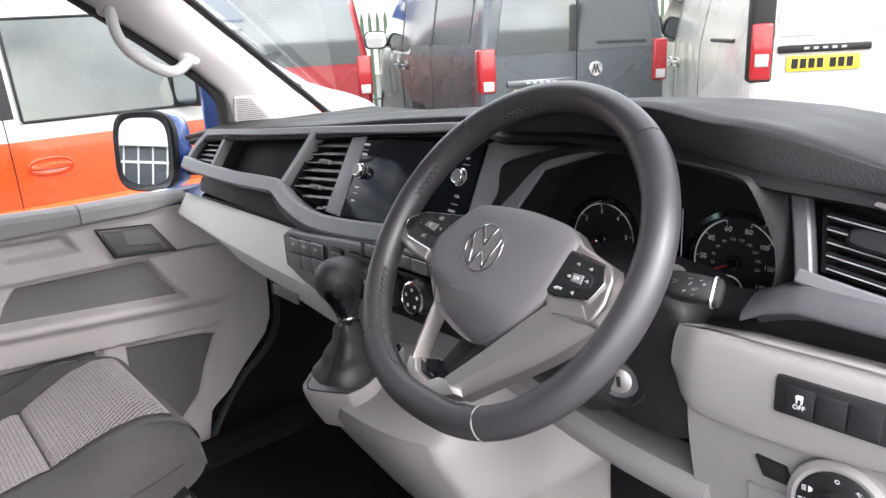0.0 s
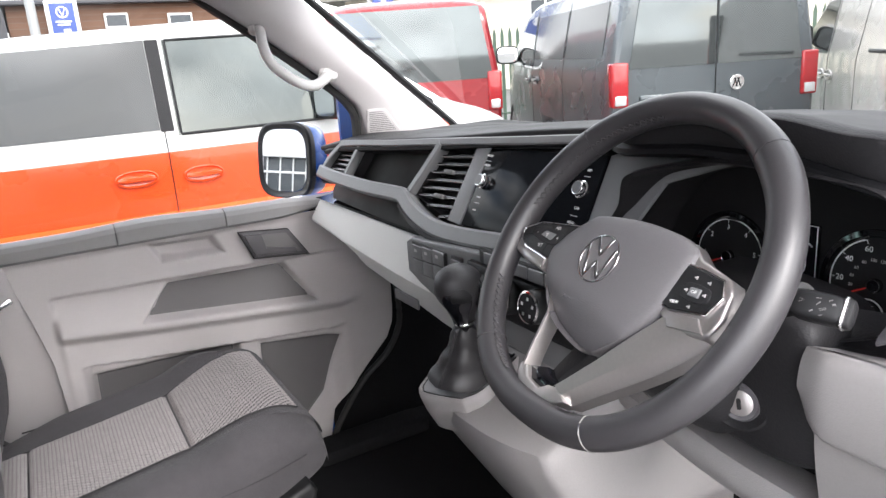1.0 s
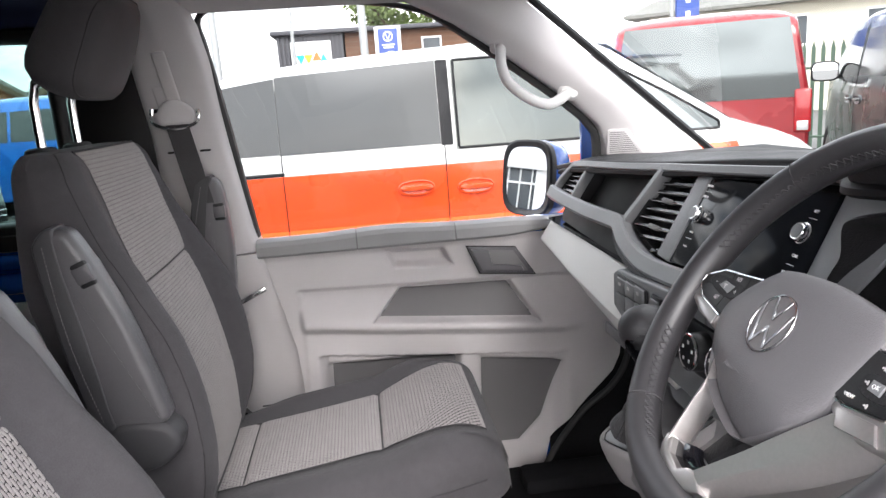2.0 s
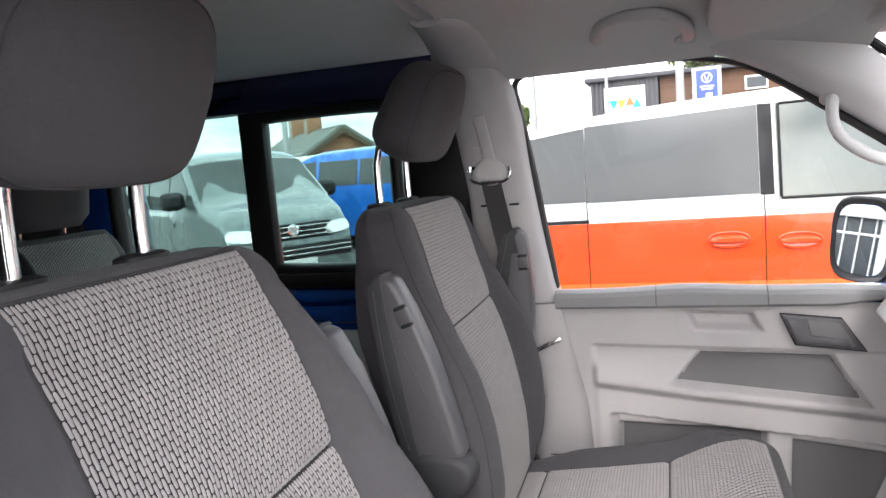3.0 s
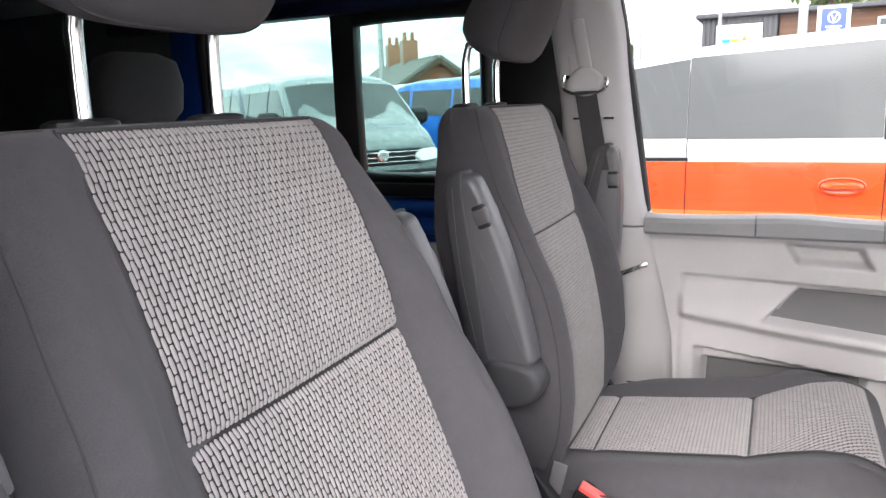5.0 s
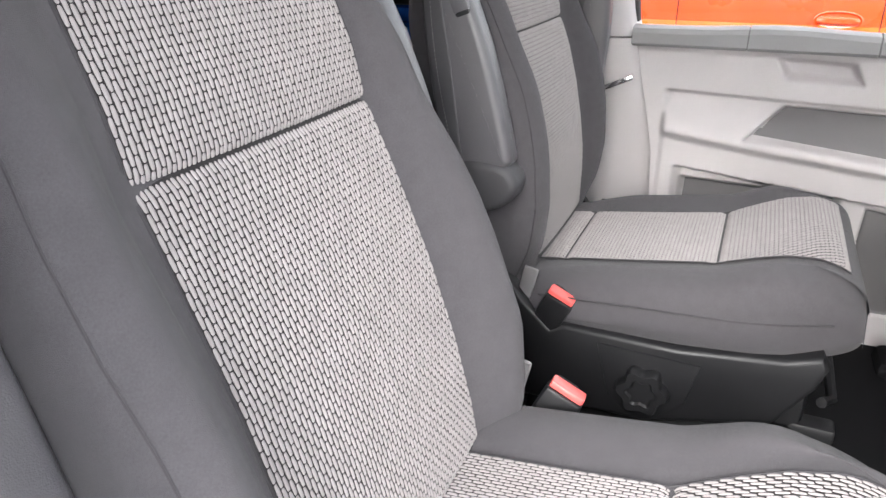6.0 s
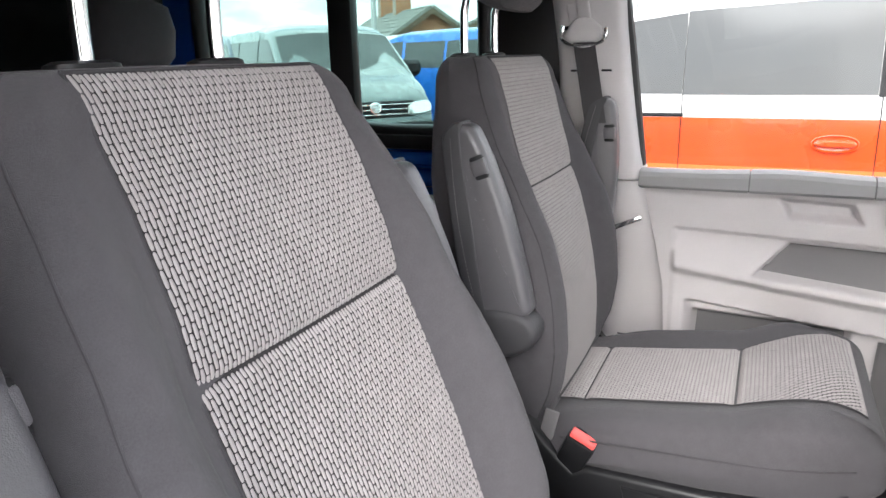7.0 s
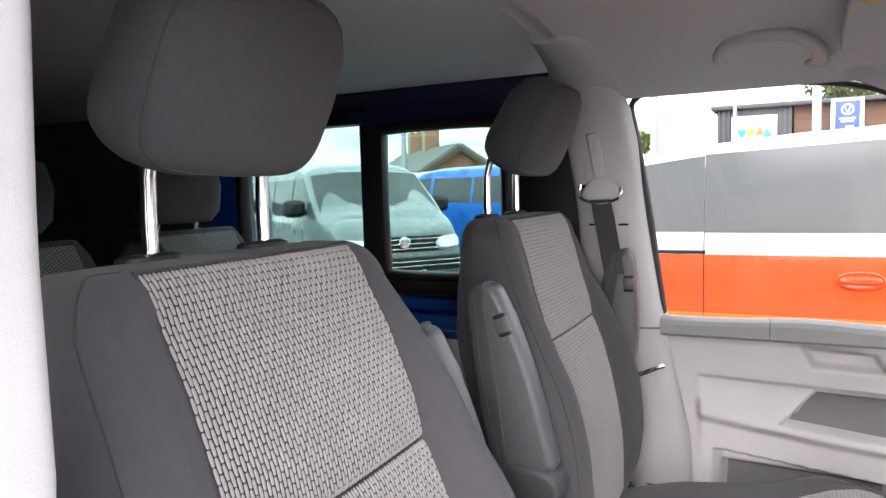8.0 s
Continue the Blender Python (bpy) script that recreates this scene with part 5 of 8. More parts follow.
# ---- centre console ----
bm = bmesh.new()
rings = []
for k in span(0, 1, 24):
    z = 1.10 - 0.62 * k
    xl = lerp_table([(0.48, 0.16), (0.70, 0.10), (0.80, 0.04), (0.84, 0.0), (0.87, -0.025), (0.905, -0.055), (0.95, -0.086), (0.98, -0.094), (1.03, -0.094), (1.10, -0.11)], z)
    xr = lerp_table([(0.48, 0.19), (0.70, 0.195), (0.80, 0.21), (0.855, 0.282), (0.90, 0.29), (1.10, 0.27)], z)
    yf = lerp_table([(0.48, 0.36), (0.70, 0.22), (0.85, 0.10), (0.95, 0.045), (1.005, 0.018), (1.028, 0.022), (1.04, 0.05), (1.06, 0.115), (1.10, 0.13)], z)
    w = xr - xl
    prof = [(xl + 0.02, 0.55), (xl, yf + 0.10), (xl + 0.016, yf + 0.036), (xl + 0.05, yf + 0.011), (xl + 0.38 * w, yf + 0.001), (xl + 0.54 * w, yf), (xl + 0.70 * w, yf + 0.005), (xl + 0.86 * w, yf + 0.022), (xl + 0.96 * w, yf + 0.06), (xr, 0.30), (xr - 0.02, 0.55)]
    rings.append([Vector((q.x, q.y, z)) for q in spline([(a, b, 0) for a, b in prof], 4, True)])
loft(bm, rings)
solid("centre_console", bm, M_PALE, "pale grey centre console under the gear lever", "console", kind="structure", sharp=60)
# gear lever
gear = thing("gear_lever", (0.04, 0.07, 1.03), "black leather gear lever in a pale grey frame", "gear lever")
GM = axes((0.030, 0.085, 1.067), (0, -0.40, 0.916), (1, 0, 0))


def gframe(s, h):
    base = [(-0.046, -0.078), (-0.036, -0.090), (-0.018, -0.092), (0.048, -0.068), (0.060, -0.058), (0.072, -0.030), (0.066, 0.040), (0.050, 0.085), (0.020, 0.102), (-0.030, 0.104), (-0.075, 0.085), (-0.082, 0.050), (-0.066, -0.020)]
    return [GM @ Vector((q.x * s, q.y * s, h)) for q in spline([(a, b, 0) for a, b in base], 3, True)]


bm = bmesh.new()
loft(bm, [gframe(1.02, -0.070), gframe(1.05, -0.030), gframe(1.04, -0.006), gframe(1.02, 0.005), gframe(0.985, 0.008), gframe(0.95, 0.005), gframe(0.94, -0.01)])
part("frame", bm, M_PALE, gear, "pale grey moulded frame", sharp=70)
bm = bmesh.new()
tube(bm, gframe(0.935, 0.0045), 0.0016, 6, True, (0, 0, 1))
part("frame_line", bm, M_BLACK, gear)
bm = bmesh.new()
loft(bm, [gframe(0.94, -0.006), gframe(0.93, 0.004), gframe(0.915, 0.0055), gframe(0.5, 0.0055)])
part("frame_plate", bm, M_DASH_LT, gear, "slate grey plate round the gaiter")
K = Vector((0.070, 0.040, 1.212))
B = GM @ Vector((0.012, -0.024, 0.004))
bm = bmesh.new()
rings = []
for k in span(0, 1, 16):
    c = B.lerp(K + Vector((0.0, 0.008, -0.055)), k)
    wx = 0.036 * (1 - k) ** 1.15 + 0.0145 + 0.0013 * math.sin(k * 17)
    wy = 0.042 * (1 - k) ** 1.15 + 0.0145 + 0.0020 * math.sin(k * 15 + 1)
    rings.append([c + Vector((wx * x, wy * y, 0.003 * math.sin(5 * math.atan2(y, x) + 7 * k))) for x, y in squircle(1, 1, 0.62, 32)])
loft(bm, rings)
part("gaiter", bm, M_GAITER, gear, "creased black leather gaiter", sharp=70)
for dx in (-0.002, 0.002):
    bm = bmesh.new()
    tube(bm, [B.lerp(K + Vector((0, 0.008, -0.055)), k) + Vector((0.012 * (1 - k) + dx, -(0.042 * (1 - k) ** 1.15 + 0.0165), 0)) for k in span(0.02, 0.95, 10)], 0.0008, 5)
    part("gaiter_seam", bm, M_SEAM, gear)
bm = bmesh.new()
KNOB = [(0.0, 0.0150), (0.12, 0.0165), (0.30, 0.0235), (0.46, 0.0325), (0.58, 0.0370), (0.70, 0.0365), (0.80, 0.0335), (0.88, 0.0280), (0.94, 0.0210), (0.98, 0.0125), (1.0, 0.003)]


def knob_at(k, a, grow=1.0):
    r = lerp_table(KNOB, k) * grow
    return K + Vector((-0.002 + 0.90 * r * math.cos(a), 0.008 - 0.008 * k + 1.10 * r * math.sin(a), -0.052 + 0.098 * k))


rings = [[knob_at(k, 2 * math.pi * i / 32) for i in range(32)] for k in [math.sin(q * math.pi / 2) for q in span(0, 1, 26)]]
loft(bm, rings)
knob = part("gear_knob", bm, M_GAITER, gear, "black leather gear knob", sharp=70)
bm = bmesh.new()
sheet(bm, lambda u, v: knob_at(0.03 + 0.58 * v, -0.62 + u * (0.40 + 0.50 * v - 0.45 * v ** 4), 1.022), span(-1, 1, 14), span(0, 1, 16))
thick(bm, 0.002)
part("knob_plate", bm, M_PIANO, knob, "gloss black side plate")
bm = bmesh.new()
sheet(bm, lambda u, v: knob_at(0.36 + 0.34 * v, -0.42 + u * 0.40 * math.sqrt(max(0.1, 1 - (2 * v - 1) ** 2)), 1.04 + 0.06 * math.sin(math.pi * v)), span(-1, 1, 10), span(0, 1, 10))
thick(bm, 0.006)
part("shift_button", bm, M_BLACK, knob, "black shift button")
bm = bmesh.new()
lathe(bm, [(0.0165, 0), (0.0178, 0.002), (0.0170, 0.004)], axes(K + Vector((0, 0.008, -0.048)), (0, -0.1, 1)), 28)
part("collar", bm, M_CHROME, gear, "thin chrome collar")
# small hollow beside the lever
bm = bmesh.new()
stack(bm, GM @ Matrix.Translation((0.034, 0.058, 0.005)), [(0.020, 0.026, 0), (0.021, 0.027, 0.003), (0.018, 0.024, 0.004), (0.016, 0.022, 0.001)], 0.6, 24)
part("side_tray", bm, M_DASH, gear, "charcoal hollow beside the gaiter")

# ---- instrument cluster ----
clus = thing("instrument_cluster", (0.45, 0.26, 1.22), "black instrument cluster with two round dials", "instrument panel")
MOUTH = [(0.250, 1.285), (0.278, 1.338), (0.296, 1.362), (0.317, 1.394), (0.341, 1.409), (0.408, 1.425), (0.475, 1.433), (0.581, 1.428), (0.614, 1.423), (0.627, 1.412), (0.636, 1.377), (0.642, 1.335), (0.634, 1.310), (0.603, 1.284), (0.48, 1.245), (0.34, 1.238), (0.255, 1.258)]
FACE = [(0.256, 1.262), (0.280, 1.325), (0.297, 1.350), (0.322, 1.380), (0.348, 1.395), (0.408, 1.408), (0.475, 1.412), (0.560, 1.408), (0.590, 1.402), (0.604, 1.390), (0.612, 1.350), (0.616, 1.310), (0.606, 1.275), (0.575, 1.240), (0.48, 1.219), (0.34, 1.215), (0.262, 1.232)]
ma, mf = spline([(a, b, 0) for a, b in MOUTH], 4, True), spline([(a, b, 0) for a, b in FACE], 4, True)
ym = lambda z: 0.150 - 0.03 * smooth(1.35, 1.43, z)
bm = bmesh.new()
grow = [Vector((0.45 + 1.028 * (p.x - 0.45), 1.33 + 1.05 * (p.y - 1.33), 0)) for p in ma]
loft(bm, [[Vector((p.x, 0.27, p.y)) for p in grow], [Vector((p.x, ym(p.y) + 0.006, p.y)) for p in grow], [Vector((p.x * 0.5 + q.x * 0.5, ym(p.y) - 0.002, p.y * 0.5 + q.y * 0.5)) for p, q in zip(ma, grow)], [Vector((p.x, ym(p.y) + 0.003, p.y)) for p in ma], [Vector((p.x * 0.2 + q.x * 0.8, 0.262, p.y * 0.2 + q.y * 0.8)) for p, q in zip(ma, mf)], [Vector((p.x, 0.27, p.y)) for p in mf]], caps=False)
part("hood", bm, M_DASH, clus, "charcoal hood round the dials", sharp=40)
bm = bmesh.new()
bm.faces.new([bm.verts.new((p.x, 0.2695, p.y)) for p in mf])
part("dial_plate", bm, M_BLACK, clus, "black dial plate")
CN = Vector((0, -1, 0.10)).normalized()


def dial(x, z, r, marks, needle, a0, a1, minor):
    m = axes((x, 0.266, z), CN, (1, 0, 0))
    bm = bmesh.new()
    lathe(bm, [(r + 0.010, 0), (r + 0.009, 0.005), (r + 0.003, 0.006), (r + 0.001, 0.002), (r, 0.0005)], m, 64, caps=False)
    d = part("dial_ring", bm, M_PIANO, clus, "gloss black dial ring")
    bm = bmesh.new()
    lathe(bm, [(r + 0.001, 0.0), (r + 0.001, 0.0006), (0.002, 0.0006)], m, 64)
    part("dial_face", bm, M_BLACK, d)
    bm = bmesh.new()
    n = 50
    for k in range(n):
        aa, ab = radians(a0 + (a1 - a0) * k / n), radians(a0 + (a1 - a0) * (k + 1) / n)
        q = [m @ Vector((rr * math.cos(a), rr * math.sin(a), 0.0011)) for a, rr in ((aa, r - 0.0020), (ab, r - 0.0020), (ab, r - 0.0004), (aa, r - 0.0004))]
        bm.faces.new([bm.verts.new(p) for p in q])
    part("scale_arc", bm, M_WHITE_MARK, d)
    for k in range(minor + 1):
        a = radians(a0 + (a1 - a0) * k / minor)
        bm = bmesh.new()
        rbox(bm, (0.0045, 0.0007, 0.0002), (0, 0, 0), 0, 1, m @ Matrix.Rotation(a, 4, "Z") @ Matrix.Translation((r - 0.0035, 0, 0.0013)))
        part("tick", bm, M_BLACK if k % 2 else M_WHITE_MARK, d)
    for k, word in enumerate(marks):
        a = radians(a0 + (a1 - a0) * k / (len(marks) - 1))
        if word:
            letters("numeral", word, 0.0088 if len(word) < 3 else 0.0075, m @ Matrix.Translation(((r - 0.0115) * math.cos(a), (r - 0.0115) * math.sin(a), 0.0013)), M_WHITE_MARK, d, 0.0001)
    bm = bmesh.new()
    a = radians(needle)
    rbox(bm, (r - 0.018, 0.0016, 0.001), (0, 0, 0), 0, 1, m @ Matrix.Rotation(a, 4, "Z") @ Matrix.Translation(((r - 0.018) / 2 + 0.004, 0, 0.0045)))
    part("needle", bm, M_RED_MARK, d, "red needle")
    bm = bmesh.new()
    lathe(bm, [(0.0078, 0.001), (0.0078, 0.006), (0.0066, 0.0075), (0.0060, 0.0066), (0.001, 0.0066)], m, 30)
    part("hub", bm, M_PIANO, d, "black hub with a bright ring")
    bm = bmesh.new()
    lathe(bm, [(0.0072, 0.0067), (0.0068, 0.0078), (0.0060, 0.0070)], m, 30, caps=False)
    part("hub_ring", bm, M_CHROME, d)
    return m, d


dial(0.367, 1.288, 0.048, ["", "1", "2", "3", "4", "5", "6"], 205, 225, -30, 12)
m2, d2 = dial(0.548, 1.294, 0.050, ["", "20", "40", "60", "80", "100", "120", "140"], 208, 215, -35, 14)
for k, word in enumerate(["20", "40", "60", "80", "100", "120", "140", "160", "180", "200"]):
    a = radians(190 - 22 * k)
    letters("numeral", word, 0.0048, m2 @ Matrix.Translation((0.0265 * math.cos(a), 0.0265 * math.sin(a), 0.0013)), M_GREY, d2, 0.0001)


def small_dial(m, parent, words):
    bm = bmesh.new()
    lathe(bm, [(0.0175, 0.0008), (0.0172, 0.0022), (0.0163, 0.0022), (0.0160, 0.0012)], m, 40, caps=False)
    s = part("small_dial", bm, M_WHITE_MARK, parent, "small white-ringed dial")
    bm = bmesh.new()
    lathe(bm, [(0.0160, 0.0011), (0.0160, 0.0013), (0.001, 0.0013)], m, 40)
    part("small_face", bm, M_BLACK, parent)
    bm = bmesh.new()
    lathe(bm, [(0.0042, 0.0013), (0.0042, 0.004), (0.0036, 0.0045), (0.001, 0.0042)], m, 22)
    part("small_hub", bm, M_CHROME, parent)
    for word, x, y in words:
        letters("numeral", word, 0.0058, m @ Matrix.Translation((x, y, 0.0016)), M_WHITE_MARK, parent, 0.0001)


small_dial(axes((0.367, 0.263, 1.262), CN), clus, [("90", 0, 0.009)])
small_dial(axes((0.545, 0.260, 1.262), CN), clus, [("1/2", 0.002, 0.009), ("1", 0.010, -0.006)])
bm = bmesh.new()
rbox(bm, (0.055, 0.004, 0.078), (0.457, 0.266, 1.308), 0.002)
disp = part("display", bm, M_PIANO, clus, "dark centre display")
for sx, sz, w, h in ((0.457, 1.346, 0.052, 0.0008), (0.457, 1.283, 0.052, 0.0008), (0.432, 1.314, 0.0008, 0.064), (0.482, 1.314, 0.0008, 0.064)):
    bm = bmesh.new()
    rbox(bm, (w, 0.0006, h), (sx, 0.2635, sz), 0)
    part("marking", bm, M_WHITE_MARK, disp)
bm = bmesh.new()
for hw, hh, zc in ((0.0085, 0.0235, 1.313), (0.0055, 0.0040, 1.329), (0.0050, 0.0115, 1.309)):
    tube(bm, [Vector((0.462 + a, 0.2633, zc + b)) for a, b in squircle(hw, hh, 0.5, 24)], 0.00045, 6, True)
tube(bm, [Vector((0.4705, 0.2633, 1.327)), Vector((0.477, 0.2633, 1.322))], 0.0007, 6)
part("car_symbol", bm, M_WHITE_MARK, disp)
letters("marking", "40%", 0.0075, axes((0.470, 0.2632, 1.2765), (0, -1, 0)), M_WHITE_MARK, disp, 0.0001)

# ---- driver side of the dash ----
# inside of the driver vent, coloured black for the shade in it
bm = bmesh.new()
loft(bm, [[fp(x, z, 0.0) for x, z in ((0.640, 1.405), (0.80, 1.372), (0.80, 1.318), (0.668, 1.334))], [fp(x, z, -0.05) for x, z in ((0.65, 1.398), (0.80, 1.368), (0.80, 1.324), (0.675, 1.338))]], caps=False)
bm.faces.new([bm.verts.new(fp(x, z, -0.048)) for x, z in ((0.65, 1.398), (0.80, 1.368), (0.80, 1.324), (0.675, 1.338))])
part("vent_box", bm, M_HOLE, dash, "black lining that stands for the shade in the driver vent")
vent([(0.678, 1.339), (0.815, 1.322), (0.810, 1.374), (0.664, 1.391)], 5, {}, "slatted driver air vent")
bm = bmesh.new()
stack(bm, axes(fp(0.728, 1.366, 0.004), FN, (1, 0, -0.12)), [(0.034, 0.0085, -0.004), (0.036, 0.0095, 0.004), (0.032, 0.007, 0.009)], 0.5, 30)
part("blade_tab", bm, M_DASH, dash, "charcoal vent tab")
bm = bmesh.new()
fbar(bm, [(0.6425, 1.402), (0.655, 1.370), (0.669, 1.330)], 0.0075, 0.010, 0.004)
part("frame_divider", bm, M_ARM, dash)
bm = bmesh.new()
fbar(bm, [(0.664, 1.331), (0.72, 1.324), (0.81, 1.314)], 0.0065, 0.012, 0.004)
part("frame_lower", bm, M_DASH_LT, dash)
bm = bmesh.new()
fbar(bm, [(0.64, 1.4105), (0.72, 1.394), (0.81, 1.376)], 0.0022, 0.006, 0.006)
part("trim_line", bm, M_SATIN, dash, "thin silver line over the vent")
# shelf with a knurled lip under the driver vent
bm = bmesh.new()
sheet(bm, lambda u, v: Vector((u, 0.108 + 0.075 * v - 0.010 * smooth(0.60, 0.66, u) * (1 - v), lerp_table([(0.573, 1.278), (0.64, 1.287), (0.72, 1.290), (0.82, 1.292)], u) - 0.012 * smooth(0.0, 0.25, v) + 0.030 * smooth(0.7, 1.0, v))), span(0.577, 0.82, 26), span(0, 1, 14))
part("driver_shelf", bm, M_DASH, dash, "charcoal tray under the driver vent", sharp=60)
bm = bmesh.new()
rings = []
for x in span(0.628, 0.82, 26):
    k = smooth(0.628, 0.672, x)
    zl = lerp_table([(0.628, 1.300), (0.65, 1.312), (0.675, 1.319), (0.82, 1.316)], x)
    prof = [(0.200, zl + 0.000), (0.155, zl + 0.012), (0.134, zl + 0.006 + 0.004 * k), (0.122, zl - 0.002), (0.124, zl - 0.009), (0.150, zl - 0.012), (0.185, zl - 0.040)]
    rings.append([Vector((x, q.x, q.y)) for q in spline([(a, b, 0) for a, b in prof], 3, True)])
loft(bm, rings)
part("knurled_lip", bm, M_ARM, dash, "knurled slate lip", sharp=60)
bm = bmesh.new()
rings = []
for x in span(0.573, 0.82, 26):
    k = smooth(0.573, 0.600, x)
    lo = lerp_table([(0.573, 1.222), (0.582, 1.203), (0.60, 1.194), (0.66, 1.192), (0.70, 1.195), (0.77, 1.206), (0.82, 1.210)], x)
    tp = lerp_table([(0.573, 1.276), (0.64, 1.285), (0.72, 1.288), (0.82, 1.290)], x)
    y0 = 0.106 - 0.010 * k
    prof = [(0.22, tp - 0.014), (0.16, tp - 0.013), (y0 + 0.012, tp), (y0 + 0.003, tp - 0.003), (y0 - 0.003, tp - 0.014), (y0 - 0.006, 1.242), (y0 - 0.002, lo + 0.012), (y0 + 0.010, lo), (0.16, lo - 0.004), (0.22, lo - 0.004)]
    rings.append([Vector((x, q.x, q.y)) for q in spline([(a, b, 0) for a, b in prof], 4, True)])
loft(bm, rings)
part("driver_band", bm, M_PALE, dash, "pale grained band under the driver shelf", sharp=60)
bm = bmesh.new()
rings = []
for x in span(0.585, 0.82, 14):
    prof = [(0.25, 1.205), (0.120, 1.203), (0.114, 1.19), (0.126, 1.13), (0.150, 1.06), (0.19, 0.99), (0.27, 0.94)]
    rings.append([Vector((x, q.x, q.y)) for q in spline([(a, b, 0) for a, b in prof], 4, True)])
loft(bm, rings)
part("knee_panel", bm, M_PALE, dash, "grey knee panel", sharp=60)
# pale strap that runs below the column to the console
bm = bmesh.new()
rings = []
for k in span(0, 1, 14):
    c = Vector((0.28, 0.172, 1.092)).lerp(Vector((0.60, 0.138, 1.075)), k) + Vector((0, 0.0, -0.012 * math.sin(math.pi * k)))
    h = 0.023 - 0.003 * k
    rings.append([c + Vector((0, dy, dz)) for dy, dz in ((0.05, h), (0.0, h), (-0.010, h - 0.012), (-0.010, -h + 0.012), (0.0, -h), (0.05, -h))])
loft(bm, rings)
part("knee_strap", bm, M_PALE, dash, "grey strap under the column", sharp=40)
# solid black block added for the shaded hollow round the column
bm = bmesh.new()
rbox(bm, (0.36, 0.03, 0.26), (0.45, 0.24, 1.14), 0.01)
part("column_shade", bm, M_HOLE, dash, "black block that stands for the shade round the steering column")
# row of three switches
SWM = axes((0.7265, 0.0915, 1.2520), (0, -1, 0.08), (1, 0, 0.02))
bm = bmesh.new()
rbox(bm, (0.096, 0.0345, 0.010), (0, 0, 0), 0.004, 2, SWM)
row = part("switch_row", bm, M_DASH, dash, "black surround of three switches")
for k in range(3):
    bm = bmesh.new()
    rbox(bm, (0.0232, 0.0245, 0.008), (0, 0, 0), 0.0012, 2, SWM @ Matrix.Translation((-0.0250 + 0.0245 * k, -0.001, 0.004)))
    part("switch", bm, M_DASH, row, "dark grey blank switch")
letters("marking", "OFF", 0.0058, SWM @ Matrix.Translation((-0.025, -0.005, 0.0083)), M_WHITE_MARK, row, 0.0002)
bm = bmesh.new()
rbox(bm, (0.006, 0.0035, 0.0006), (0, 0, 0), 0.001, 1, SWM @ Matrix.Translation((-0.025, 0.004, 0.0083)))
for dx in (-0.002, 0.002):
    rbox(bm, (0.0012, 0.004, 0.0006), (0, 0, 0), 0, 1, SWM @ Matrix.Translation((-0.025 + dx, 0.0005, 0.0083)))
part("skid_symbol", bm, M_WHITE_MARK, row)
# headlamp switch
LM = axes((0.733, 0.112, 1.153), (0.02, -1, 0.10), (1, 0, 0.08)) @ Matrix.Scale(0.92, 4)
bm = bmesh.new()
lathe(bm, [(0.047, 0.0), (0.046, 0.008), (0.040, 0.012), (0.036, 0.010)], LM, 48)
lsw = part("lamp_switch", bm, M_PALE, dash, "pale ringed headlamp switch")
bm = bmesh.new()
lathe(bm, [(0.036, 0.004), (0.036, 0.012), (0.034, 0.013), (0.004, 0.013)], LM, 48)
part("switch_face", bm, M_BLACK, lsw)
bm = bmesh.new()
lathe(bm, [(0.020, 0.012), (0.019, 0.020), (0.017, 0.022), (0.003, 0.022)], LM, 36)
part("dial_base", bm, M_DASH, lsw)
bm = bmesh.new()
rbox(bm, (0.013, 0.036, 0.012), (0, 0, 0), 0.003, 2, LM @ Matrix.Translation((0, 0, 0.026)))
part("grip", bm, M_DASH, lsw, "charcoal turning grip")
bm = bmesh.new()
rbox(bm, (0.002, 0.008, 0.0006), (0, 0, 0), 0, 1, LM @ Matrix.Translation((0, 0.010, 0.0323)))
part("marking", bm, M_WHITE_MARK, lsw)
letters("marking", "O", 0.0060, LM @ Matrix.Translation((0.0, 0.0285, 0.0133)), M_WHITE_MARK, lsw, 0.0001)
letters("marking", "AUTO", 0.0048, LM @ Matrix.Translation((0.0215, 0.0205, 0.0133)) @ Matrix.Rotation(radians(-40), 4, "Z"), M_WHITE_MARK, lsw, 0.0001)
for x, y in ((-0.0255, 0.013), (-0.0285, 0.000)):
    bm = bmesh.new()
    prism(bm, [(0.0, 0.003), (0.003, 0.002), (0.004, 0.0), (0.003, -0.002), (0.0, -0.003)], 0.0003, LM @ Matrix.Translation((x + 0.001, y, 0.0131)), 0)
    for j in (-1, 0, 1):
        rbox(bm, (0.004, 0.0008, 0.0003), (0, 0, 0), 0, 1, LM @ Matrix.Translation((x - 0.003, y + 0.002 * j, 0.0132)))
    part("lamp_symbol", bm, M_WHITE_MARK, lsw)
bm = bmesh.new()
yplate(bm, [(0.665, 1.149), (0.689, 1.149), (0.684, 1.166), (0.656, 1.167)], 0.112, 0.012, 0.002)
part("leveller", bm, M_BLACK, dash, "black headlamp leveller")
bm = bmesh.new()
rbox(bm, (0.09, 0.05, 0.004), (0, 0, 0), 0.002, 1, axes((0.690, 0.132, 1.105), (0, -1, -0.28), (1, 0, 0)))
part("fuse_flap", bm, M_PALE, dash, "grey fuse box flap")

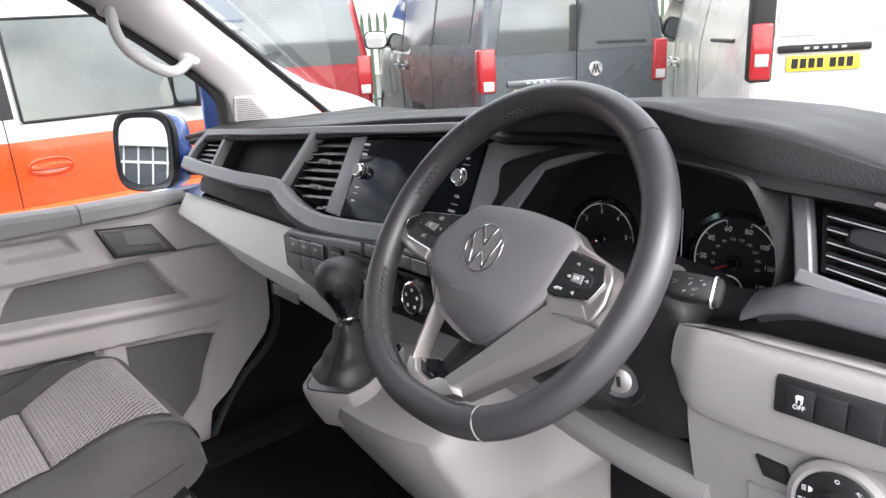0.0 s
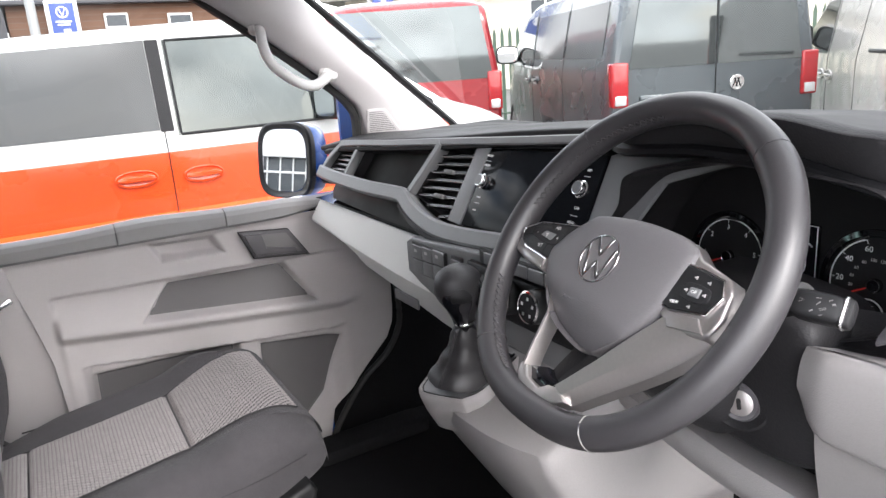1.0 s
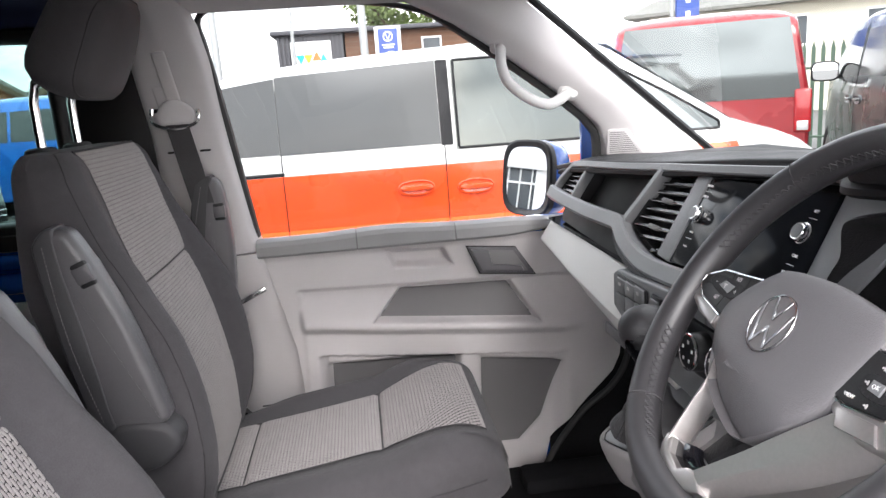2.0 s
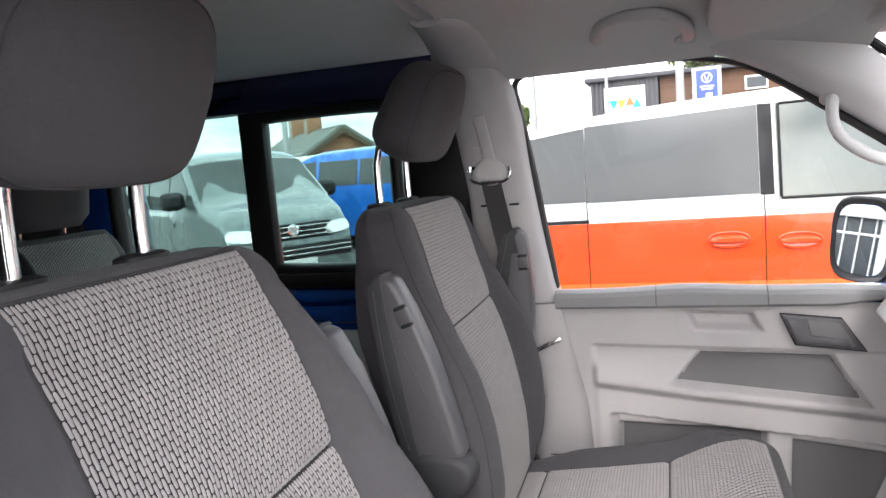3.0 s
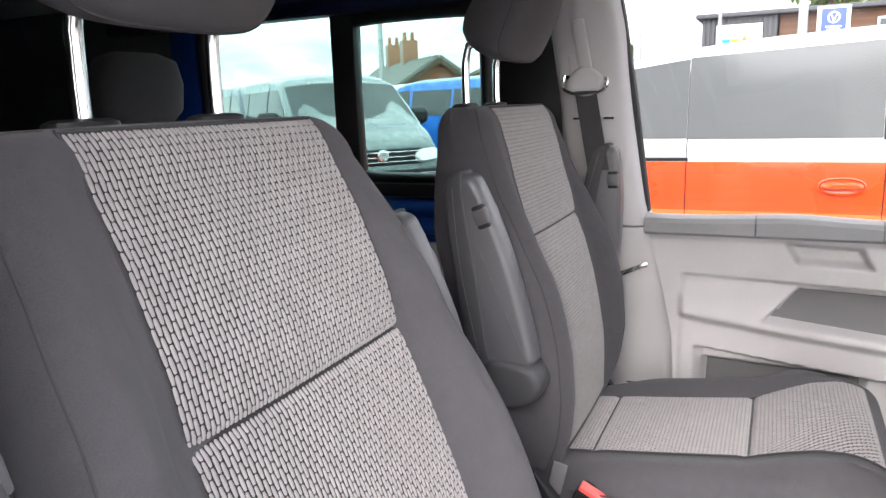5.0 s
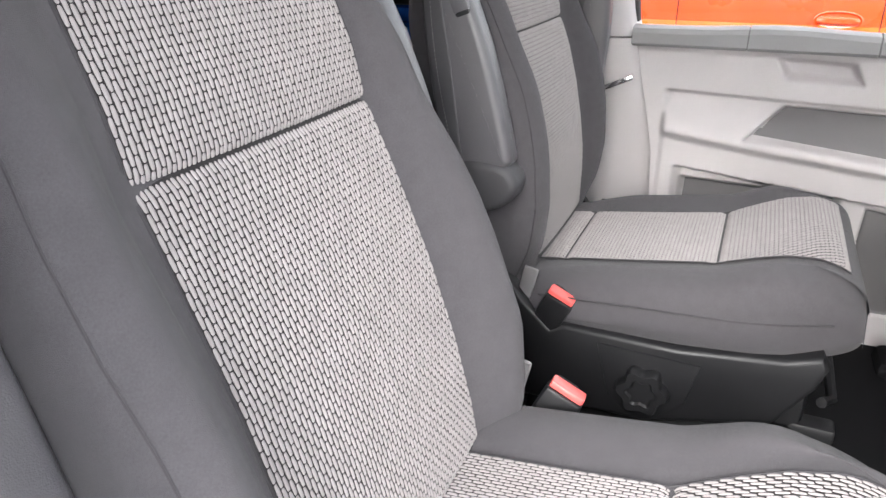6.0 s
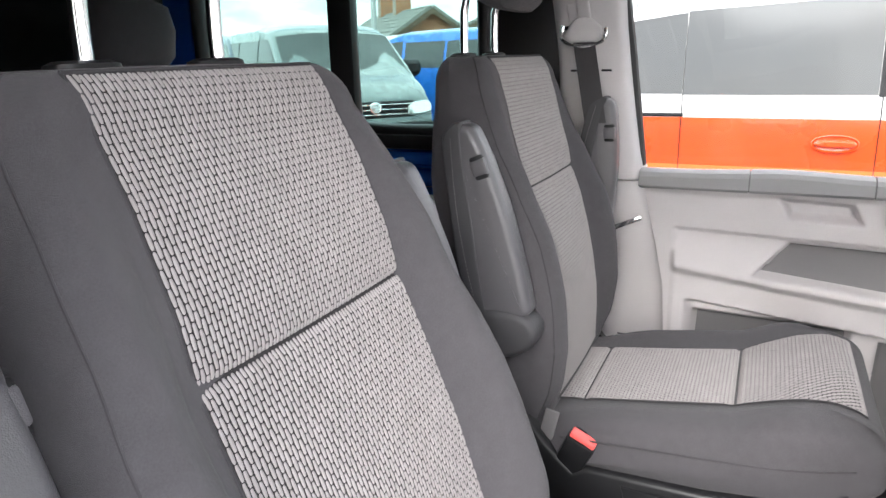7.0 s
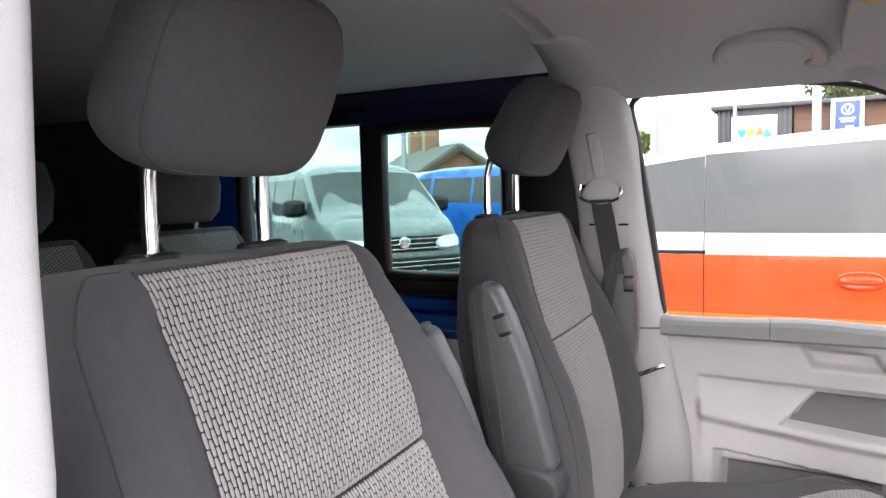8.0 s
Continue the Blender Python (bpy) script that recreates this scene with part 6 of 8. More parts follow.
# ---- steering column, lock and stalk ----
WC = Vector((0.4375, -0.002, 1.353))
WU, WV, WN = Vector((1, 0, 0)), Vector((0, 0.55, 0.835)).normalized(), Vector((0, -0.835, 0.55)).normalized()
WM = Matrix((WU, WV, WN)).transposed().to_4x4()
WM.translation = WC
col = thing("steering_column", (0.44, 0.12, 1.20), "dark grey steering column shroud with ignition lock", "steering column")
bm = bmesh.new()
rings = []
for k in span(0, 1, 12):
    c = WC - WN * (0.045 + 0.17 * k) + WV * (-0.030 * k)
    w, h = 0.054 + 0.014 * smooth(0, 0.45, k), 0.046 + 0.020 * smooth(0, 0.6, k)
    rings.append([c + WU * w * x + WV * (h * y - 0.020 * smooth(0, 0.6, k)) for x, y in squircle(1, 1, 0.6, 36)])
loft(bm, rings)
part("shroud", bm, M_DASH, col, "charcoal shroud", sharp=60)
bm = bmesh.new()
cp0 = [(0.400, 1.300), (0.420, 1.150), (0.463, 1.137), (0.541, 1.131), (0.596, 1.150), (0.586, 1.195), (0.574, 1.240), (0.580, 1.285), (0.540, 1.305)]
rings = []
for k, y in ((1.0, 0.22), (1.0, 0.150), (0.985, 0.131), (0.95, 0.1225), (0.88, 0.119), (0.6, 0.117), (0.2, 0.116)):
    rings.append([Vector((0.505 + k * (q.x - 0.505), y + 0.10 * (1.19 - q.y) * k, 1.21 + k * (q.y - 1.21))) for q in spline([(a, b, 0) for a, b in cp0], 4, True)])
loft(bm, rings)
part("lock_panel", bm, M_DASH, col, "charcoal lower cover round the lock", sharp=60)
LK = axes((0.506, 0.112, 1.191), (0.36, -0.92, 0.14), (1, 0.4, 0))
bm = bmesh.new()
lathe(bm, [(0.031, -0.035), (0.031, 0.0), (0.028, 0.003), (0.022, -0.004), (0.0205, -0.004)], LK, 40)
lk = part("lock_collar", bm, M_DASH, col, "black lock collar")
bm = bmesh.new()
lathe(bm, [(0.0205, -0.02), (0.0205, 0.0), (0.0180, 0.004), (0.0155, 0.003)], LK, 40)
part("lock_ring", bm, M_ARM, lk, "dark grey ignition lock ring")
bm = bmesh.new()
lathe(bm, [(0.0135, -0.01), (0.0135, 0.0045), (0.0115, 0.0055), (0.001, 0.0055)], LK, 40)
part("lock_face", bm, M_SATIN, lk, "silver lock face")
bm = bmesh.new()
rbox(bm, (0.0042, 0.0115, 0.002), (0, 0, 0), 0.0005, 1, LK @ Matrix.Rotation(radians(10), 4, "Z") @ Matrix.Translation((0, 0, 0.0065)))
part("key_slot", bm, M_HOLE, lk)
# wiper stalk
stalk = thing("wiper_stalk", (0.50, 0.07, 1.30), "black wiper stalk with a chrome edge", "stalk")
TIP = Vector((0.613, 0.060, 1.338))
bm = bmesh.new()
tube(bm, spline([(0.49, 0.085, 1.300), (0.54, 0.075, 1.308), (0.575, 0.066, 1.328), (0.60, 0.060, 1.345)], 5), [0.012] * 6 + [0.011] * 5 + [0.012] * 5, 14)
part("arm", bm, M_BLACK, stalk)
SM = axes(TIP, (0.25, -0.80, 0.55), (1, 0.10, 0.05))
bm = bmesh.new()
stack(bm, SM, [(0.019, 0.0095, -0.012), (0.0220, 0.0122, -0.007), (0.0220, 0.0122, 0.005), (0.020, 0.0105, 0.008), (0.015, 0.0070, 0.0095)], 0.5, 32)
pad = part("paddle", bm, M_BLACK, stalk, "gloss black paddle")
bm = bmesh.new()
stack(bm, SM @ Matrix.Translation((0.0205, 0, -0.001)) @ Matrix.Rotation(radians(90), 4, "Y"), [(0.0078, 0.0124, -0.004), (0.0085, 0.0128, 0.001), (0.0078, 0.0118, 0.004), (0.005, 0.008, 0.006)], 0.5, 28)
part("end_cap", bm, M_BLACK, stalk, "dark end cap")
bm = bmesh.new()
tube(bm, [SM @ Vector((0.0195, y, z)) for y, z in [(0.0126 * a, 0.0000 + 0.0084 * b) for a, b in squircle(1, 1, 0.45, 30)]], 0.0015, 8, True)
part("chrome_edge", bm, M_CHROME, pad, "chrome edge")
letters("marking", "OFF", 0.0032, SM @ Matrix.Translation((0.005, -0.003, 0.0098)) @ Matrix.Rotation(radians(15), 4, "Z"), M_GREY_DK, pad, 0.0001)
for x, y, w, h, r in ((-0.017, 0.0, 0.006, 0.0012, 25), (-0.016, 0.003, 0.008, 0.0010, -15), (-0.004, -0.008, 0.006, 0.003, 35), (0.006, -0.011, 0.006, 0.0012, 20), (0.016, 0.004, 0.005, 0.004, 20), (0.0, 0.008, 0.008, 0.0012, 8), (0.012, 0.008, 0.006, 0.0016, 30), (0.001, 0.002, 0.0016, 0.010, -35)):
    bm = bmesh.new()
    rbox(bm, (0.5 * w, 0.4 * h, 0.0003), (0, 0, 0), 0, 1, SM @ Matrix.Translation((0.75 * x, 0.72 * y, 0.0097)) @ Matrix.Rotation(radians(r), 4, "Z"))
    part("marking", bm, M_GREY_DK, pad)

# ---- steering wheel ----
WC, WN, WU, WV = Vector((0.4325, 0.0068, 1.3487)), Vector((-0.0549, -0.8002, 0.5972)), Vector((0.9985, -0.0440, 0.0328)), Vector((0, 0.5981, 0.8015))
RIM_M = Matrix((WU, WV, WN)).transposed().to_4x4()
RIM_M.translation = WC
# the hub is laid out wider than high and stands a little turned
WM = RIM_M @ Matrix(((1.075, 0.041, 0, -0.006), (-0.105, 1.015, 0, 0.001), (0, 0, 1, 0), (0, 0, 0, 1)))
wheel = thing("steering_wheel", tuple(WC), "black leather steering wheel with silver spokes", "steering wheel")


def rim_point(a, r=0.175):
    """A circle, a little flattened at its foot."""
    off = (math.degrees(a) + 92 + 180) % 360 - 180
    r *= 1 - 0.045 * math.exp(-(off / 24) ** 2)
    return RIM_M @ Vector((r * math.cos(a), r * math.sin(a), 0))


def rim_arc(a0, a1, n, rad=0.0158):
    bm = bmesh.new()
    rings = []
    for k in span(0, 1, n):
        a = radians(a0 + (a1 - a0) * k)
        c = rim_point(a)
        out = (c - WC).normalized()
        thumb = 1 + 0.10 * math.exp(-((math.degrees(a) % 360 - 42) / 12) ** 2) + 0.10 * math.exp(-((math.degrees(a) % 360 - 138) / 12) ** 2)
        rings.append([c + out * rad * thumb * math.cos(q) + WN * rad * 1.10 * math.sin(q) for q in [2 * math.pi * i / 20 for i in range(20)]])
    loft(bm, rings)
    return bm


SEAMS = [47, 132, 226, 295]
for a0, a1 in zip(SEAMS, SEAMS[1:] + [SEAMS[0] + 360]):
    part("rim", rim_arc(a0 + 0.25, a1 - 0.25, 40), M_LEATHER, wheel, "black leather rim section", sharp=70)
for a in SEAMS:
    bm = bmesh.new()
    c = rim_point(radians(a))
    out = (c - WC).normalized()
    tube(bm, [c + out * 0.0157 * math.cos(q) + WN * 0.0173 * math.sin(q) for q in [2 * math.pi * i / 24 for i in range(24)]], 0.0009, 6, True, up=tuple(out))
    # only the bottom seam keeps pale thread; the unlit ones are coloured dark
    part("rim_seam", bm, M_THREAD if a == 295 else M_SEAM, wheel)
# cross stitching inside the rim
me = None
for a0, a1 in ((97, 166), (199, 246), (282, 290)):
    n = int((a1 - a0) / 2.6)
    bm = bmesh.new()
    for k in range(n):
        a, b = radians(a0 + (a1 - a0) * k / n), radians(a0 + (a1 - a0) * (k + 0.9) / n)
        for s in (-1, 1):
            pts = []
            for ang, off in ((a, -0.0050 * s), (b, 0.0050 * s)):
                c = rim_point(ang)
                out = (c - WC).normalized()
                pts.append(c - out * (0.0157 - 0.25 * abs(off) * 0.6) + WN * (off + 0.006))
            tube(bm, pts, 0.0008, 4)
    tagged(part("rim_stitching", bm, M_SEAM, wheel, "zigzag stitching inside the rim"), kind="stuff")
# airbag cover
HUB = [(-0.0802, -0.0281), (-0.0815, -0.0143), (-0.0756, -0.0023), (-0.0623, 0.0157), (-0.0440, 0.0342), (-0.0344, 0.0388), (-0.0147, 0.0429), (0.0241, 0.0472), (0.0644, 0.0460), (0.0818, 0.0427), (0.0915, 0.0357), (0.0933, 0.0272), (0.0898, 0.0014), (0.0842, -0.0243), (0.0687, -0.0513), (0.0397, -0.0839), (0.0293, -0.0900), (0.0174, -0.0919), (-0.0134, -0.0864), (-0.0394, -0.0762), (-0.0591, -0.0595), (-0.0717, -0.0431)]
HC = Vector((-0.0021, -0.0040, 0))
hs = spline([(x, y, 0) for x, y in HUB], 4, True)
bm = bmesh.new()


def dome(k, h):
    """A ring of the cover; its lower third folds away along a crease."""
    out = []
    for p in hs:
        q = HC + (p - HC) * k
        fall = max(0.0, -0.050 - 0.10 * q.x - q.y) * 0.42 if h > 0.003 else 0.0
        out.append(WM @ Vector((q.x, q.y, h - fall)))
    return out


loft(bm, [dome(0.93, -0.034), dome(0.985, -0.012), dome(1.0, -0.003), dome(0.995, 0.0015), dome(0.97, 0.0045), dome(0.90, 0.0072), dome(0.80, 0.0092), dome(0.70, 0.0105), dome(0.60, 0.0114), dome(0.45, 0.0122), dome(0.30, 0.0127), dome(0.12, 0.0130)])
cover = part("airbag_cover", bm, M_AIRBAG, wheel, "grey grained airbag cover", sharp=60)
EM = RIM_M @ Matrix.Translation((-0.0068, -0.0042, 0.0124)) @ Matrix.Scale(1.02, 4)
bm = bmesh.new()
lathe(bm, [(0.0252, 0.0), (0.0252, 0.0008), (0.002, 0.0011)], EM, 44)
part("emblem_plate", bm, M_GREY_DK, cover, "grey plate of a round emblem")
bm = bmesh.new()
rr = [EM @ Vector((0.0246 * math.cos(a), 0.0246 * math.sin(a), 0.0010)) for a in [2 * math.pi * i / 48 for i in range(48)]]
tube(bm, rr, 0.0011, 8, True, up=tuple(WN))
part("emblem_ring", bm, M_DULL, cover, "chrome ring of a round emblem")
bm = bmesh.new()
for pts in ([(-0.0095, 0.0210), (0.0, 0.0035), (0.0095, 0.0210)], [(-0.0195, 0.0120), (-0.0095, -0.0195), (0.0, -0.0030), (0.0095, -0.0195), (0.0195, 0.0120)]):
    for a, b in zip(pts, pts[1:]):
        va, vb = Vector((*a, 0)), Vector((*b, 0))
        d = (vb - va)
        rbox(bm, (d.length + 0.0014, 0.0026, 0.0012), (0, 0, 0), 0.0004, 1, EM @ Matrix.Translation((va + vb) / 2 + Vector((0, 0, 0.0016))) @ Matrix.Rotation(math.atan2(d.y, d.x), 4, "Z"))
part("emblem_bars", bm, M_DULL, cover, "chrome bars of a round emblem")
letters("marking", "AIRBAG", 0.0078, WM @ Matrix.Translation((-0.0115, -0.0505, 0.0096)) @ Matrix.Rotation(radians(8), 4, "Z"), M_EMBOSS, cover, 0.0007)
for x, y in ((0.042, -0.004), (-0.058, -0.001)):
    bm = bmesh.new()
    rbox(bm, (0.006, 0.0014, 0.0008), (0, 0, 0), 0, 1, WM @ Matrix.Translation((x, y, 0.0110 if x > 0 else 0.0066)))
    rbox(bm, (0.0016, 0.0034, 0.0008), (0, 0, 0), 0, 1, WM @ Matrix.Translation((x + 0.003, y, 0.0110 if x > 0 else 0.0066)))
    part("horn_mark", bm, M_DASH_LT, cover)
# inner frame behind the cover
bm = bmesh.new()
stack(bm, WM @ Matrix.Translation((0.004, -0.014, 0)), [(0.082, 0.052, -0.050), (0.090, 0.058, -0.030), (0.082, 0.050, -0.014)], 0.6, 32)
part("hub_frame", bm, M_BLACK, wheel, "black hub frame")


def wplate(name, outline, h0, h1, material, parent, lab="", bevel=0.0015, seg=2):
    """A plate in the wheel's plane between two levels, its outline smoothed when rounded is wanted."""
    if sum(p[0] * q[1] - q[0] * p[1] for p, q in zip(outline, outline[1:] + outline[:1])) < 0:
        outline = outline[::-1]
    bm = bmesh.new()
    prism(bm, outline, h1 - h0, WM @ Matrix.Translation((0, 0, h0)), bevel, seg)
    return part(name, bm, material, parent, lab)


def soft(outline, per=3):
    return [(p.x, p.y) for p in spline([(x, y, 0) for x, y in outline], per, True)]


# left spoke with its pad of buttons
sp = wplate("side_spoke", [(-0.153, -0.0224), (-0.1545, -0.0150), (-0.1488, -0.0035), (-0.1215, 0.0112), (-0.0500, 0.0230), (-0.046, -0.030), (-0.0783, -0.0300), (-0.0851, -0.0405), (-0.1205, -0.0380), (-0.1410, -0.0322)], -0.018, 0.001, M_SATIN, wheel, "satin silver spoke surround", 0.004, 3)
pad = wplate("button_pad", [(-0.1385, -0.0140), (-0.1380, -0.0060), (-0.1158, 0.0078), (-0.0500, 0.0204), (-0.0480, -0.0150), (-0.0823, -0.0262), (-0.1239, -0.0228)], 0.0, 0.0045, M_BLACK, sp, "black button pad")
bm = bmesh.new()
tube(bm, [WM @ Vector((x, y, 0.0030)) for x, y in [(-0.0480, 0.0214), (-0.1162, 0.0090), (-0.1392, -0.0052), (-0.1400, -0.0148), (-0.1246, -0.0240), (-0.0823, -0.0276)]], 0.0010, 6)
part("pad_edge", bm, M_CHROME, pad, "bright edge of the pad")
wplate("rocker", soft([(-0.1230, -0.0075), (-0.1182, 0.0025), (-0.0900, 0.0050), (-0.0702, 0.0040), (-0.0760, -0.0092), (-0.1000, -0.0120)]), 0.0045, 0.0058, M_DASH, pad, "", 0.0006, 1)
wplate("centre_button", [(-0.1055, -0.0055), (-0.1000, 0.0010), (-0.0830, 0.0012), (-0.0872, -0.0075)], 0.0058, 0.0072, M_DASH_LT, pad, "", 0.0005, 1)
TURN = Matrix.Rotation(radians(10), 4, "Z")
for word, x, y, size, z in (("RES", -0.0860, 0.0085, 0.0052, 0.0047), ("SET", -0.1010, -0.0165, 0.0052, 0.0047), ("-", -0.1135, -0.0040, 0.007, 0.0060), ("+", -0.0785, -0.0030, 0.007, 0.0060)):
    letters("marking", word, size, WM @ Matrix.Translation((x, y, z)) @ TURN, M_GREY, pad, 0.0001)
for x, y, z in ((-0.0950, -0.0030, 0.0074), (-0.0605, 0.0090, 0.0047), (-0.0755, -0.0160, 0.0047)):
    bm = bmesh.new()
    rbox(bm, (0.0050, 0.0014, 0.0002), (0, 0, 0), 0, 1, WM @ Matrix.Translation((x, y + 0.0012, z)) @ TURN)
    rbox(bm, (0.0014, 0.0042, 0.0002), (0, 0, 0), 0, 1, WM @ Matrix.Translation((x, y - 0.0002, z)) @ TURN)
    part("marking", bm, M_GREY, pad)
for a, b in (((-0.0990, 0.0125), (-0.0945, 0.0045)), ((-0.0735, 0.0168), (-0.0700, 0.0050)), ((-0.0905, -0.0105), (-0.0920, -0.0238)), ((-0.122, -0.008), (-0.132, -0.012))):
    bm = bmesh.new()
    tube(bm, [WM @ Vector((*a, 0.0046)), WM @ Vector((*b, 0.0046))], 0.0004, 4)
    part("button_gap", bm, M_HOLE, pad)
wplate("paddle_plate", [(-0.1360, -0.0262), (-0.1282, -0.0240), (-0.0850, -0.0268), (-0.0850, -0.0385), (-0.1170, -0.0345)], 0.0, 0.0035, M_SATIN, sp, "satin silver lower plate", 0.001)
# right spoke with its pad of buttons
sp = wplate("side_spoke", [(0.070, 0.0440), (0.0828, 0.0431), (0.0985, 0.0320), (0.1330, 0.0240), (0.1398, 0.0125), (0.1420, -0.0101), (0.1372, -0.0255), (0.1320, -0.0300), (0.0985, -0.0375), (0.080, -0.0240), (0.070, 0.0)], -0.018, 0.001, M_SATIN, wheel, "satin silver spoke surround", 0.004, 3)
pad = wplate("button_pad", [(0.078, -0.0170), (0.090, 0.0225), (0.0995, 0.0222), (0.1276, 0.0196), (0.1335, 0.0066), (0.1265, -0.0105), (0.0938, -0.0185)], 0.0, 0.0045, M_BLACK, sp, "black button pad")
bm = bmesh.new()
tube(bm, [WM @ Vector((x, y, 0.0030)) for x, y in [(0.0895, 0.0236), (0.1000, 0.0234), (0.1286, 0.0206), (0.1347, 0.0066), (0.1273, -0.0115), (0.0938, -0.0197), (0.0790, -0.0180)]], 0.0010, 6)
part("pad_edge", bm, M_CHROME, pad, "bright edge of the pad")
wplate("rocker", soft([(0.0975, -0.0045), (0.0970, 0.0068), (0.1100, 0.0100), (0.1238, 0.0078), (0.1243, -0.0030), (0.1110, -0.0068)]), 0.0045, 0.0058, M_DASH, pad, "", 0.0006, 1)
wplate("centre_button", [(0.1050, -0.0022), (0.1050, 0.0052), (0.1160, 0.0060), (0.1160, -0.0020)], 0.0058, 0.0072, M_DASH_LT, pad, "", 0.0005, 1)
for word, x, y, size, z in (("OK", 0.1105, 0.0018, 0.0044, 0.0074), ("VIEW", 0.0945, -0.0120, 0.0038, 0.0047)):
    letters("marking", word, size, WM @ Matrix.Translation((x, y, z)) @ TURN, M_WHITE_MARK, pad, 0.0001)
for x, y, z in ((0.1010, 0.0015, 0.0060), (0.1200, 0.0025, 0.0060), (0.1100, -0.0110, 0.0047), (0.1040, 0.0145, 0.0047), (0.1180, 0.0140, 0.0047)):
    bm = bmesh.new()
    rbox(bm, (0.0034, 0.0012, 0.0002), (0, 0, 0), 0, 1, WM @ Matrix.Translation((x, y, z)) @ TURN)
    rbox(bm, (0.0012, 0.0030, 0.0002), (0, 0, 0), 0, 1, WM @ Matrix.Translation((x + 0.001, y, z)) @ TURN)
    part("marking", bm, M_GREY, pad)
wplate("paddle_plate", [(0.0905, -0.0222), (0.1226, -0.0165), (0.1322, -0.0270), (0.0982, -0.0338)], 0.0, 0.0035, M_SATIN, sp, "satin silver lower plate", 0.001)
# slanting lower spokes and their foot
LEGS = [
    ([(-0.0560, -0.0560), (-0.0502, -0.0686), (-0.0478, -0.0932), (-0.0446, -0.1261), (-0.0400, -0.1420)], [(-0.0470, -0.0640), (-0.0392, -0.0784), (-0.0381, -0.0995), (-0.0350, -0.1318), (-0.0300, -0.1400)]),
    ([(0.1370, -0.0303), (0.1180, -0.0560), (0.0948, -0.0823), (0.0608, -0.1154), (0.0340, -0.1420)], [(0.0886, -0.0277), (0.0699, -0.0535), (0.0560, -0.0740), (0.0445, -0.0916), (0.0150, -0.1320)]),
]
for outer, inner in LEGS:
    o, i = spline([(*p, 0) for p in outer], 4), spline([(*p, 0) for p in inner], 4)
    bm = bmesh.new()
    loft(bm, [[WM @ Vector((q.x, q.y, h)) for q, h in ((a, -0.026), (a, -0.010), (a.lerp(b, 0.10), -0.006), (a.lerp(b, 0.42), 0.0005), (a.lerp(b, 0.94), 0.0025), (b, 0.0005), (b.lerp(a, 0.04), -0.018))] for a, b in zip(o, i)])
    part("lower_spoke", bm, M_SATIN, wheel, "satin silver slanting spoke", sharp=24)
foot = wplate("spoke_foot", [(-0.0425, -0.1330), (-0.0405, -0.1440), (-0.0310, -0.1545), (-0.0037, -0.1562), (0.0200, -0.1500), (0.0360, -0.1400), (0.0190, -0.1330), (0.0060, -0.1360), (-0.0046, -0.1448), (-0.0250, -0.1420), (-0.0330, -0.1320)], -0.020, 0.002, M_SATIN, wheel, "satin silver foot of the spokes", 0.003, 3)
wplate("gloss_insert", [(-0.0400, -0.1334), (-0.0126, -0.1230), (-0.0052, -0.1280), (0.0100, -0.1300), (-0.0030, -0.1440), (-0.0283, -0.1430)], -0.016, -0.006, M_PIANO, foot, "gloss black insert")
wplate("web", [(-0.0243, -0.1300), (-0.0094, -0.0900), (0.0130, -0.0900), (-0.0080, -0.1300)], -0.040, -0.022, M_DASH, wheel, "", 0.003)

# ---- cab fittings ----
def grab(points, r, lab, normal):
    h = thing("grab_handle", points[0], lab, "grab handle")
    bm = bmesh.new()
    tube(bm, spline(points, 6), r, 14, up=normal, squash=0.75)
    part("bar", bm, M_HANDLE, h, sharp=60)
    for e in (points[0], points[-1]):
        bm = bmesh.new()
        stack(bm, axes(Vector(e), Vector(normal), (0, 1, 0)), [(0.024, 0.016, -0.010), (0.026, 0.018, -0.002), (0.020, 0.013, 0.007)], 0.7, 24)
        part("foot", bm, M_HANDLE, h)
    return h


grab([(-0.712, 0.026, 1.644), (-0.688, 0.020, 1.632), (-0.668, 0.016, 1.600), (-0.656, 0.026, 1.565), (-0.652, 0.053, 1.538), (-0.656, 0.090, 1.516), (-0.672, 0.125, 1.509), (-0.695, 0.155, 1.517), (-0.722, 0.184, 1.531)], 0.0125, "pale grey grab handle on the windscreen pillar", (1, 0.2, 0.2))
grab([(-0.640, -0.434, 1.800), (-0.585, -0.432, 1.806), (-0.535, -0.414, 1.819), (-0.505, -0.378, 1.823), (-0.498, -0.340, 1.822), (-0.505, -0.302, 1.818), (-0.535, -0.268, 1.805), (-0.585, -0.254, 1.794), (-0.640, -0.256, 1.788)], 0.0135, "pale grey grab handle over the passenger window", (0.5, 0, -0.8))
# sun visor
visor = thing("sun_visor", (-0.45, -0.1, 1.84), "grey sun visor folded against the headliner", "sun visor")
VM = axes((-0.355, -0.118, 1.815), (0.11, 0.04, -1), (1, 0, 0.11))
bm = bmesh.new()
stack(bm, VM, [(0.250, 0.102, -0.008), (0.256, 0.108, 0.0), (0.253, 0.106, 0.008), (0.245, 0.098, 0.012)], 0.42, 48)
part("body", bm, M_HEAD, visor, "grey vinyl visor")
LBM = VM @ Matrix.Translation((0.135, 0.020, 0.0126)) @ Matrix.Rotation(radians(-14), 4, "Z")
bm = bmesh.new()
rbox(bm, (0.105, 0.090, 0.0006), (0, 0, 0), 0, 1, LBM)
lb = part("warning_label", bm, mat("pink_label", (0.72, 0.42, 0.38), 0.6), visor, "pink and yellow warning label")
bm = bmesh.new()
